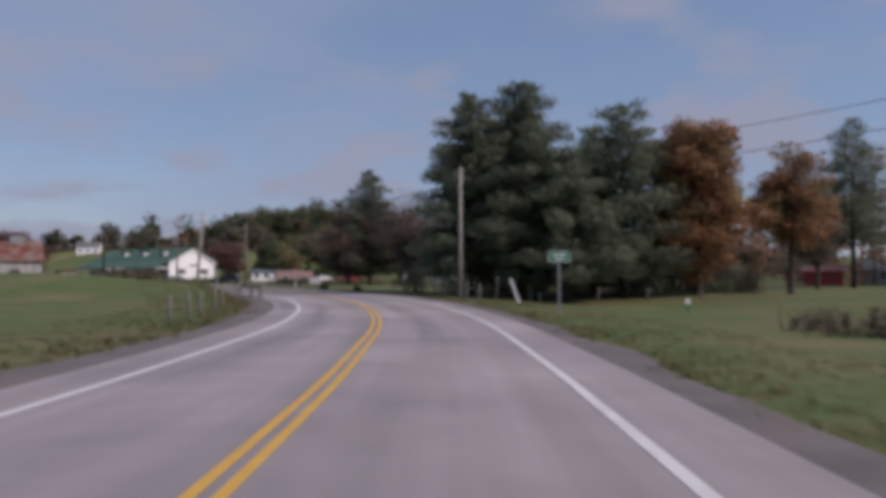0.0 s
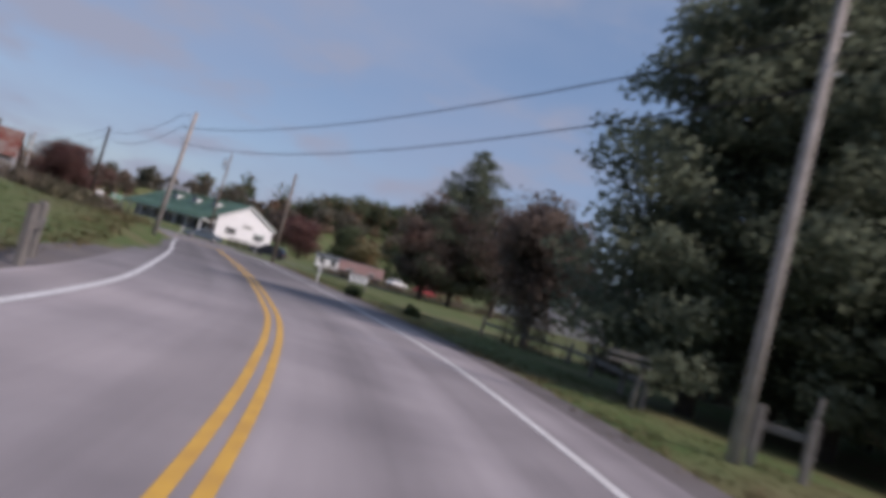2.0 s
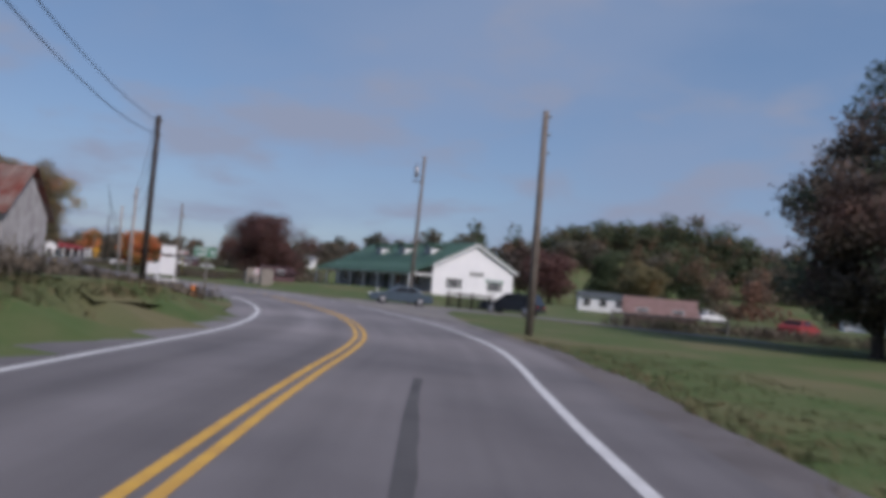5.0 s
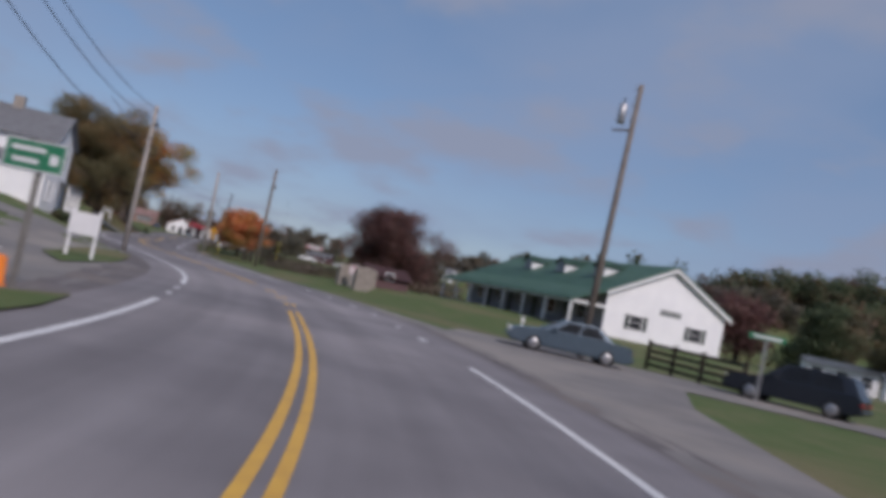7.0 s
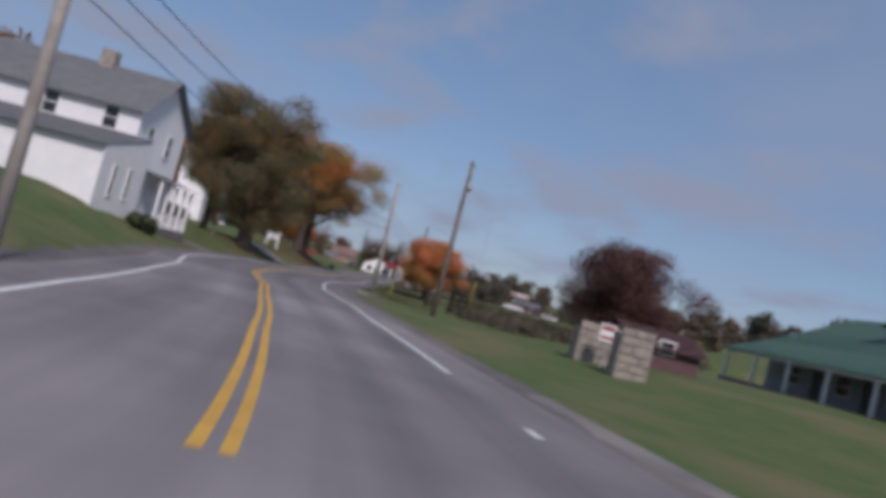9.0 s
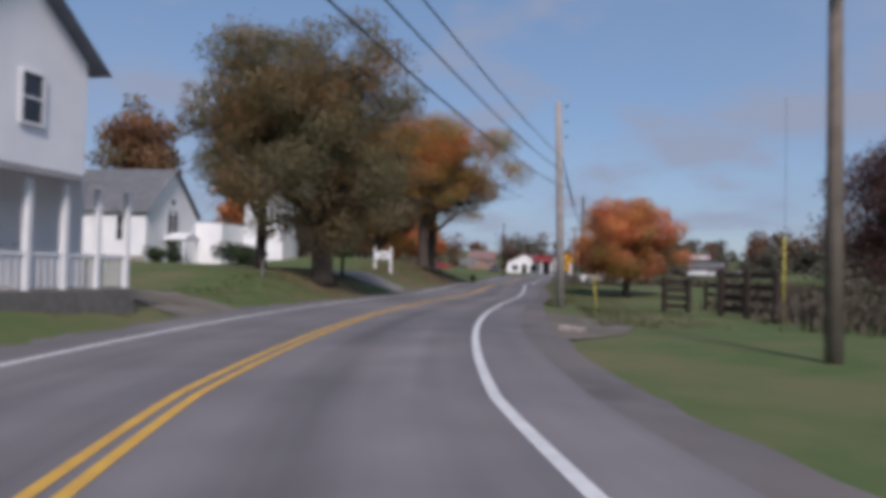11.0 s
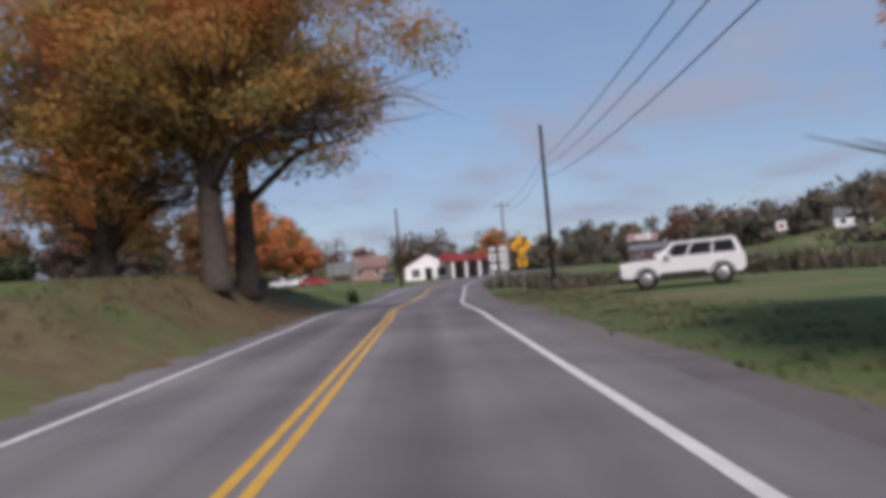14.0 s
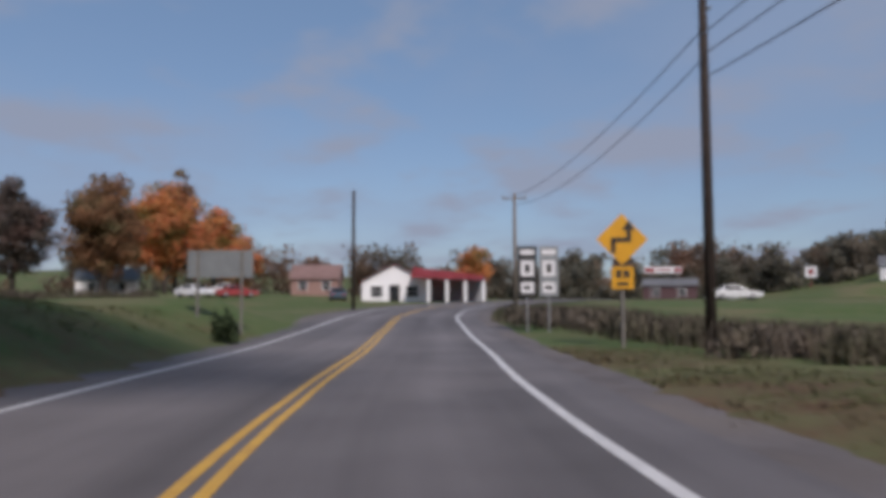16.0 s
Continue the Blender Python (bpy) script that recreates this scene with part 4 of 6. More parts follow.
def cable_coil(x, y, z, turn):
    """Spare cable looped beside a pole, with a splice case at each end."""
    t = thing("cable_coil", x, y, z, turn, "looped spare cable with two black splice cases", "cable")
    bm = bmesh.new()
    ring = [(0.34 * math.cos(a), 0.0, 0.26 * math.sin(a)) for a in [2 * math.pi * k / 16 for k in range(17)]]
    tube(bm, ring, [0.02] * 17, 5, False)
    part("loop", bm, WIRE, t)
    for q in (-0.55, 0.55):
        bm = bmesh.new()
        tube(bm, [(q - 0.16, 0, 0), (q - 0.12, 0, 0), (q + 0.12, 0, 0), (q + 0.16, 0, 0)], [0.03, 0.075, 0.075, 0.03], 8)
        part("splice_case", bm, BLACK, t)


cable_coil(-68.4, 124.3, 6.9, 138)


def guy_guard(x, y, h, dx, dy):
    """The yellow plastic guard on a pole's stay."""
    t = thing("guy_wire_guard", x, y, gz(x, y), 0, "slanted yellow plastic guard on a pole stay", "guy wire")
    bm = bmesh.new()
    tube(bm, [(0, 0, -0.1), (dx * 0.5, dy * 0.5, h * 0.5), (dx, dy, h)], [0.026, 0.026, 0.022], 8)
    part("guard", bm, GUY_YELLOW, t)
    bm = bmesh.new()
    tube(bm, [(dx, dy, h), (dx * 2.6, dy * 2.6, h * 2.6)], [0.008, 0.008], 4)
    part("wire", bm, WIRE, t)
    return t


guy_guard(-104.0, 157.9, 1.45, -0.5, 0.25)
guy_guard(-95.4, 158.9, 3.0, 0.02, 0.0)

# ---- trees ----
pine_tree(2.0, 57.0, 15.0, 4.4, "tall dark green pine behind the roadside fence", 1, 40000, leaf=0.125, base=0.08, sharp=0.9)
pine_tree(6.0, 57.6, 16.2, 5.6, "tall dark green pine behind the roadside fence", 2, 56000, leaf=0.125, base=0.09, sharp=0.9)
pine_tree(8.8, 55.0, 10.6, 4.4, "dark green pine low behind the fence posts", 24, 26000, leaf=0.125, base=0.12, sharp=0.9)
pine_tree(6.2, 63.5, 15.4, 5.4, "dark green pine at the back of the grove", 22, 12000, leaf=0.2, base=0.04, sharp=0.8)
pine_tree(12.8, 65.0, 14.0, 5.0, "dark green pine at the back of the grove", 23, 12000, leaf=0.2, base=0.04, sharp=0.8)
pine_tree(14.0, 59.5, 15.0, 5.6, "dark green pine in the roadside grove", 3, 28000, leaf=0.13, base=0.08, sharp=0.75)
broad_tree(20.2, 61.0, 14.2, 5.4, RUSSET, "tree with rust-brown autumn leaves beside the pines", 4, 0.3, 0.07, 30000, clumps=120, size=1.5, square=0.8)
broad_tree(28.5, 63.0, 12.0, 4.2, RUSSET, "tree with thin brown autumn leaves", 44, 0.25, 0.25, 8000)
pine_tree(46.0, 86.0, 19.0, 6.4, "open-crowned tall pine near a red shed", 5, 12000, base=0.25)
broad_tree(39.0, 80.0, 9.0, 3.6, DUSKWOOD, "bare-looking brown tree in a pasture", 45, 0.2, 0.25, 4000)
pine_tree(-11.6, 121.0, 18.0, 7.6, "dark spruce standing in a lawn", 6, 36000, sharp=1.25)
broad_tree(-14.5, 118.0, 11.5, 5.8, DUSKWOOD, "broad dark brown tree under a spruce", 7, 0.3, 0.08, 15000)
broad_tree(-6.5, 117.0, 14.2, 7.4, DUSKWOOD, "dark thinly leaved tree beside a spruce", 8, 0.3, 0.15, 5500)
broad_tree(-2.6, 72.5, 7.4, 3.6, DUSKWOOD, "dark leafy tree by a low wooden fence", 9, 0.22, 0.14, 10000, leaf=0.16)
broad_tree(-110.5, 196.0, 13.6, 9.8, BURGUNDY, "wide spreading tree with dark burgundy leaves", 10, 0.5, 0.06, 34000, leaf=0.17, clumps=150, size=2.1, square=0.8)
broad_tree(-117.4, 171.7, 6.8, 4.4, ORANGE, "round maple with bright orange leaves", 12, 0.26, 0.11, 46000, leaf=0.085, clumps=150, size=0.9, square=0.85, twigs=60)
broad_tree(-116.2, 149.7, 14.6, 7.2, OLIVE, "large old maple with brownish green leaves", 13, 0.55, 0.1, 42000, leaf=0.105, clumps=190, size=1.3, square=0.75, twigs=60)
broad_tree(-120.5, 147.6, 13.8, 5.8, OLIVE, "maple with thinning brownish leaves", 46, 0.3, 0.22, 24000, leaf=0.12, clumps=120, size=1.2, square=0.85)
broad_tree(-149.6, 173.8, 16.5, 10.6, MAPLE, "large maple with orange and green leaves on a bank", 14, 0.5, 0.3, 36000, leaf=0.13, clumps=150, size=1.6, square=0.85, twigs=260)
broad_tree(-146.7, 171.3, 16.0, 8.0, MAPLE, "large maple with orange and green leaves on a bank", 15, 0.55, 0.28, 27000, leaf=0.13, clumps=120, size=1.6, square=0.85, twigs=120)
broad_tree(-151.0, 168.2, 15.0, 8.2, MAPLE, "maple turning brown at the top of a bank", 16, 0.4, 0.05, 33000, leaf=0.13, clumps=150, size=1.45, square=0.85, twigs=80)
for k, (x, y, h, w, m) in enumerate(((-152, 133, 16, 6, RUSSET), (-158, 146, 17, 6, RUSSET), (-149, 121, 15, 5.5, RUSSET), (-163, 158, 14, 5, ORANGE), (-170, 172, 13, 5, ORANGE))):
    broad_tree(x, y, h, w, m, "autumn tree with thinning russet leaves behind the church", 17 + k, 0.35, 0.25, 6000, leaf=0.3)
for k, (x, y, h, w, m) in enumerate(((-254, 218, 16, 7, ORANGE), (-246, 207, 15, 6, RUSSET), (-262, 229, 14, 6, ORANGE), (-262, 212, 19, 6, RUSSET), (-250, 192, 13, 5, DUSKWOOD), (-243, 184, 14, 5, DUSKWOOD), (-268, 236, 11, 5, ORANGE), (-258, 199, 17, 6, DUSKWOOD), (-246, 176, 14, 6, RUSSET), (-258, 221, 20, 5.5, RUSSET))):
    broad_tree(x, y, h, w, m, "autumn tree in a stand across a field", 30 + k, 0.35, 0.1, 7500, leaf=0.34, clumps=80)
broad_tree(-65, 233, 12, 7.5, BURGUNDY, "rounded red-leaved tree behind the white shop", 38, 0.35, 0.08, 5000, leaf=0.36)
broad_tree(-51, 226, 12.5, 6.0, GREENWOOD, "rounded green tree beyond the yard", 47, 0.35, 0.05, 9000, leaf=0.26)
broad_tree(-39, 193, 8.0, 4.2, OLIVE, "small olive green tree beyond the yard", 48, 0.25, 0.1, 6000, leaf=0.22)
broad_tree(-76, 245, 15, 6, DUSKWOOD, "dark tree behind the white shop", 39, 0.35, 0.1, 4500, leaf=0.36)
broad_tree(-250, 275, 11, 4.5, ORANGE, "bright orange tree behind the store", 40, 0.3, 0.1, 3500, leaf=0.36)

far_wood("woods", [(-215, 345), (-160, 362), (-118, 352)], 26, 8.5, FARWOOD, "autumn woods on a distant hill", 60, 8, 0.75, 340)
far_wood("woods", [(-165, 418), (-120, 430), (-80, 436), (-30, 440), (10, 445)], 34, 16, GREENWOOD, "green and brown trees on a wooded slope", 57, 11, 1.0, 260)
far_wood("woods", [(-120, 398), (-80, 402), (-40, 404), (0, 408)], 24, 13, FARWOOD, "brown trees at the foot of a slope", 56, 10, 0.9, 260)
far_wood("woods", [(-132, 462), (-98, 476), (-62, 480), (-25, 486)], 46, 17, GREENWOOD, "tall green and brown trees on a distant hill", 59, 10, 0.9, 330)
far_wood("woods", [(-62, 256), (-50, 258), (-36, 252)], 12, 12, GREENWOOD, "green and brown trees beyond a yard", 61, 6.5, 0.5, 800)
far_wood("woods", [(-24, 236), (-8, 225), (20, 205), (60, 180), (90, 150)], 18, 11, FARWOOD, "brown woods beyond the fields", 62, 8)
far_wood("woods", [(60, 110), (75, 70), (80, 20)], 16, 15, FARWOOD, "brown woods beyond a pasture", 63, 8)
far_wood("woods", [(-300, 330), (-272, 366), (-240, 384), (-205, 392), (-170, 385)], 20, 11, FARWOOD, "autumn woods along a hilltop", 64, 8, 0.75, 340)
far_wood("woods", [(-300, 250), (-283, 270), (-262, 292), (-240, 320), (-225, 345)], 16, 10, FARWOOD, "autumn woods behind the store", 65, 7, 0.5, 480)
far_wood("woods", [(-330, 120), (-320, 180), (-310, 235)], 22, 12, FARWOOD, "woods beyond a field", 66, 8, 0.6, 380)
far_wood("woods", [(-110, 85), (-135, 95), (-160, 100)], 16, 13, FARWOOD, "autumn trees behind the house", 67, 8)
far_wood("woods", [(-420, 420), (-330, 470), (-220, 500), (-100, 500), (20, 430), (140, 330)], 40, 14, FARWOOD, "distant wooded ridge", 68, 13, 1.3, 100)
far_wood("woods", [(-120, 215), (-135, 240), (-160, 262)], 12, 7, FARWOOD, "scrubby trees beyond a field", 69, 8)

thicket("brush", [(10.4, 22.1), (11.1, 21.1), (11.7, 20.1), (14.7, 19.6)], 1.6, 0.8, BRUSH, "dry dark brush in a roadside ditch", 70)
thicket("brush", [(-143.5, 193.5), (-149, 197.5), (-156, 202), (-165, 206), (-172, 212)], 5.5, 0.95, BRUSH, "tangle of dry brown brush along the verge", 71, 120, 0.13)
thicket("brush", [(-141, 196), (-133, 203), (-122, 212)], 4, 1.4, BRUSH, "tangle of dry brown brush along a field", 72)
thicket("brush", [(-41, 101), (-45, 103.5), (-50, 106)], 3, 0.9, BRUSH, "dry weeds beside the junction", 73)
thicket("brush", [along(78, -10.5), along(92, -10.5), along(108, -11), along(122, -10.5)], 4.5, 1.0, BRUSH, "dry weeds along a field edge", 74)
thicket("brush", [(-84, 155), (-95, 162), (-104, 170), (-112, 180)], 5, 1.0, BRUSH, "dry weeds in a field", 75)
thicket("brush", [(-225, 205), (-232, 195), (-236, 185)], 5, 1.2, BRUSH, "dry brush at the far side of a field", 76, 60)
thicket("brush", [(-28, 130), (-20, 133), (-5, 130)], 4, 0.9, BRUSH, "dry weeds behind the yard", 77, 60)
verge("verge_grass", 1, -3, 104, 5.3, 10.0, 36000, 0.05, TURF, "uneven green grass along the road's edge", 91)
verge("verge_grass", -1, 4, 112, 5.4, 11.0, 36000, 0.06, TURF, "uneven green grass along the road's edge", 92)
verge("verge_grass", 1, 203, 265, 5.3, 9.5, 24000, 0.03, TURF, "uneven green grass along the road's edge", 93)
verge("verge_grass", -1, 176, 268, 5.4, 9.5, 30000, 0.035, TURF, "uneven green grass along the road's edge", 94)
verge("verge_grass", 1, 188, 204, 7.0, 11.0, 5000, 0.06, TURF, "patchy grass on a worn pull-off", 98)
verge("dry_weeds", 1, -3, 104, 5.1, 6.6, 5000, 0.12, STRAW, "pale dry weeds at the gravel's edge", 95)
verge("dry_weeds", -1, 4, 112, 5.2, 7.0, 6000, 0.16, STRAW, "pale dry weeds at the gravel's edge", 96)
verge("dry_weeds", 1, 203, 265, 5.1, 6.8, 3000, 0.09, STRAW, "pale dry weeds at the gravel's edge", 97)
thicket("brush", [(-1, 67), (8, 70), (17, 68), (27, 67)], 4, 2.6, BRUSH, "dark undergrowth behind the pine grove", 78, 60)
shrub(-11.1, 71.9, 0.75, 0.75, SHRUB, "dark green shrub on a mown bank", 80)
shrub(-7.8, 69.6, 0.6, 0.5, SHRUB, "dark green shrub on a mown bank", 81)
shrub(-164.2, 187.7, 0.5, 1.2, SHRUB, "small dark evergreen by a sign", 82)
shrub(-138.5, 150.6, 3.2, 2.2, SHRUB, "clipped dark hedge before the church", 83, 3500, 0.1)
shrub(-134.5, 144.5, 1.8, 1.2, SHRUB, "low clipped shrub by the church porch", 84)
shrub(-150.8, 163.8, 2.4, 1.7, SHRUB, "dark shrub beside a white annex", 85, 3000, 0.1)
shrub(*along(178.5, -6.6), 1.3, 1.0, GREENWOOD, "rounded shrub at the corner of the house", 86, 3000, 0.1)
shrub(*along(186.5, -8.6), 1.4, 0.9, GREENWOOD, "rounded shrub at the corner of the house", 87, 3000, 0.1)


# ---- openings and small fittings ----
def window(parent, x, y, z, w, h, axis, shutters=False, out=1):
    """A framed pane on a wall: axis 'x' for a wall that faces along y, 'y' for one that faces along x."""
    def slab(bm, a0, a1, z0, z1, d0, d1):
        if axis == "x":
            box(bm, x + a0, x + a1, y + min(out * d0, out * d1), y + max(out * d0, out * d1), z + z0, z + z1)
        else:
            box(bm, x + min(out * d0, out * d1), x + max(out * d0, out * d1), y + a0, y + a1, z + z0, z + z1)
    bm = bmesh.new()
    for q in ((-w / 2 - 0.07, -w / 2, -0.07, h + 0.07), (w / 2, w / 2 + 0.07, -0.07, h + 0.07), (-w / 2, w / 2, -0.07, 0), (-w / 2, w / 2, h, h + 0.07), (-w / 2, w / 2, h / 2 - 0.025, h / 2 + 0.025)):
        slab(bm, *q, 0.0, 0.05)
    win = part("window", bm, TRIM, parent)
    bm = bmesh.new()
    slab(bm, -w / 2, w / 2, 0, h, 0.004, 0.02)
    part("pane", bm, DARK, win)
    if shutters:
        for q in (-1, 1):
            bm = bmesh.new()
            c = q * (w / 2 + 0.26)
            slab(bm, c - 0.18, c + 0.18, -0.05, h + 0.05, 0.004, 0.04)
            part("shutter", bm, SHUTTER, win)
    return win


def door(parent, x, y, z, w, h, axis, mat, out=1):
    bm = bmesh.new()
    if axis == "x":
        box(bm, x - w / 2, x + w / 2, y + min(0.004 * out, 0.05 * out), y + max(0.004 * out, 0.05 * out), z, z + h, 0.01)
    else:
        box(bm, x + min(0.004 * out, 0.05 * out), x + max(0.004 * out, 0.05 * out), y - w / 2, y + w / 2, z, z + h, 0.01)
    d = part("door", bm, mat, parent)
    bm = bmesh.new()
    if axis == "x":
        tube(bm, [(x + w * 0.38, y + 0.05 * out, z + h * 0.48), (x + w * 0.38, y + 0.1 * out, z + h * 0.48)], [0.03, 0.035], 8)
    else:
        tube(bm, [(x + 0.05 * out, y + w * 0.38, z + h * 0.48), (x + 0.1 * out, y + w * 0.38, z + h * 0.48)], [0.03, 0.035], 8)
    part("door_handle", bm, STEEL, d)
    return d


def siding(parent, length, z0, z1, at, axis, mat, start=0.0, out=1, step=0.22):
    """Horizontal boards, each a little proud, joined into one part."""
    bm = bmesh.new()
    z = z0
    while z < z1 - 0.05:
        if axis == "x":
            box(bm, start, start + length, at + min(0.002 * out, 0.018 * out), at + max(0.002 * out, 0.018 * out), z, z + step - 0.025)
        else:
            box(bm, at + min(0.002 * out, 0.018 * out), at + max(0.002 * out, 0.018 * out), start, start + length, z, z + step - 0.025)
        z += step
    return part("siding", bm, mat, parent)


def ridge_seams(parent, rows, y0, y1, step, mat):
    """Standing seams of a metal roof, down the slope between the points of rows."""
    bm = bmesh.new()
    y = y0
    while y <= y1:
        for (xa, za), (xb, zb) in rows:
            tube(bm, [(xa, y, za + 0.03), (xb, y, zb + 0.03)], [0.022, 0.022], 4)
        y += step
    return part("seam", bm, mat, parent)


# ---- the long white shop ----
def white_shop():
    b = thing("white_shop", -56.3, 157.7, 0.85, 54.4, "long white shop with green metal roof and porch", "shop")
    W, L, E, A = 11.26, 30.0, 3.35, 6.25
    bm = bmesh.new()
    prism(bm, [(0, -0.6), (W, -0.6), (W, E), (W / 2, A - 0.12), (0, E)], 0, L)
    part("wall", bm, WHITE, b)
    siding(b, W - 0.1, 0.0, E - 0.1, 0.0, "x", WHITE, 0.05, -1)
    # thin grey sheet: the porch roof's shade put into the white wall's colour
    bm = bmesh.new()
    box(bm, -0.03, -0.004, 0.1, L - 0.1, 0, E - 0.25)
    part("porch_wall_shade", bm, GREY_AND_SHADE, b, "white porch wall with its shade coloured grey")
    bm = bmesh.new()
    prism(bm, [(-3.3, 2.0), (-3.3, 2.1), (-0.1, E + 0.05), (W / 2, A + 0.12), (W + 0.45, E - 0.1), (W + 0.45, E - 0.2), (W / 2, A), (-0.1, E - 0.07)], -0.35, L + 0.35)
    roof = part("roof", bm, GREEN_ROOF, b, "green standing-seam metal roof")
    ridge_seams(roof, [((-3.3, 2.1), (-0.1, E + 0.05)), ((-0.1, E + 0.05), (W / 2, A + 0.12))], 0.0, L, 0.9, GREEN_ROOF)
    bm = bmesh.new()
    prism(bm, [(-0.3, E - 0.12), (W / 2, A - 0.06), (W + 0.4, E - 0.25), (W + 0.4, E - 0.5), (W / 2, A - 0.3), (-0.3, E - 0.37)], -0.38, -0.3)
    part("gable_trim", bm, TRIM, b)
    bm = bmesh.new()
    box(bm, -3.15, -3.0, -0.2, L + 0.2, 1.86, 2.03)
    part("porch_beam", bm, TRIM, b)
    bm = bmesh.new()
    box(bm, -3.15, 0.0, -0.2, -0.06, 1.9, 2.1)
    part("porch_beam", bm, TRIM, b)
    bm = bmesh.new()
    box(bm, -3.3, -0.02, -0.2, L + 0.2, -0.5, 0.02, 0.03)
    part("porch_floor", bm, FENCE_GREY, b)
    for k in range(8):
        bm = bmesh.new()
        y = -0.05 + k * (L / 7.0)
        box(bm, -3.16, -2.98, y - 0.09, y + 0.09, 0.02, 1.9, 0.015)
        part("porch_post", bm, TRIM, b)
    for k, y in enumerate((3.5, 9.0, 15.5, 20.5, 26.0)):
        window(b, -0.03, y, 0.75, 1.3, 1.1, "y", False, -1)
    for y in (6.2, 12.4, 18.0, 23.4):
        door(b, -0.03, y, 0.03, 1.0, 2.05, "y", SHUTTER, -1)
    for x in (2.9, 8.6):
        window(b, x, -0.02, 0.75, 1.15, 1.05, "x", True, -1)
    # small gabled dormers on the road side: white cheeks, front coloured grey for its shade
    slope = (A + 0.07 - E) / (W / 2 + 0.1)
    for y in (6.0, 13.2, 20.4):
        x0 = 2.3
        z0 = E + 0.05 + slope * (x0 + 0.1)
        z1 = z0 + 0.95
        x1 = x0 + 0.95 / slope
        d = None
        for q in (-1, 1):
            bm = bmesh.new()
            prism(bm, [(x0, z0 - 0.1), (x1, z1 - 0.02), (x0, z1)], y + q * 0.85 - 0.04, y + q * 0.85 + 0.04)
            c = part("dormer", bm, TRIM, b, "white boarded dormer") if d is None else part("cheek", bm, TRIM, d)
            d = d or c
        bm = bmesh.new()
        prism(bm, [(-0.85, z0 - 0.05), (0.85, z0 - 0.05), (0.85, z1), (0, z1 + 0.5), (-0.85, z1)], -x0 - 0.06, -x0, Matrix.Translation((0, y, 0)) @ Matrix.Rotation(radians(90), 4, "Z"))
        part("dormer_front", bm, GREY_AND_SHADE, d)
        bm = bmesh.new()
        for q in (-1, 1):
            bm.faces.new([bm.verts.new(v) for v in ((x0 - 0.25, y + q * 1.08, z1 - 0.12), (x0 - 0.25, y, z1 + 0.55), (x1 + 0.5 / slope, y, z1 + 0.55), (x1 - 0.3, y + q * 1.08, z1 - 0.12))])
        bmesh.ops.solidify(bm, geom=bm.faces[:], thickness=0.08)
        part("dormer_roof", bm, GREEN_ROOF, d)
    bm = bmesh.new()
    tube(bm, [(W / 2 + 0.3, 13, A - 0.2), (W / 2 + 0.3, 13, A + 0.9), (W / 2 + 0.3, 13, A + 0.95)], [0.12, 0.12, 0.17], 10)
    part("chimney_pipe", bm, STEEL, b)
    bm = bmesh.new()
    box(bm, 5.0, 6.9, -0.07, -0.02, 2.35, 2.75, 0.01)
    sg = part("sign_board", bm, SHUTTER, b)
    for q in range(3):
        bm = bmesh.new()
        box(bm, 5.15 + 0.55 * q, 5.6 + 0.55 * q, -0.078, -0.072, 2.5, 2.6)
        part("letter_bar", bm, TRIM, sg)


white_shop()


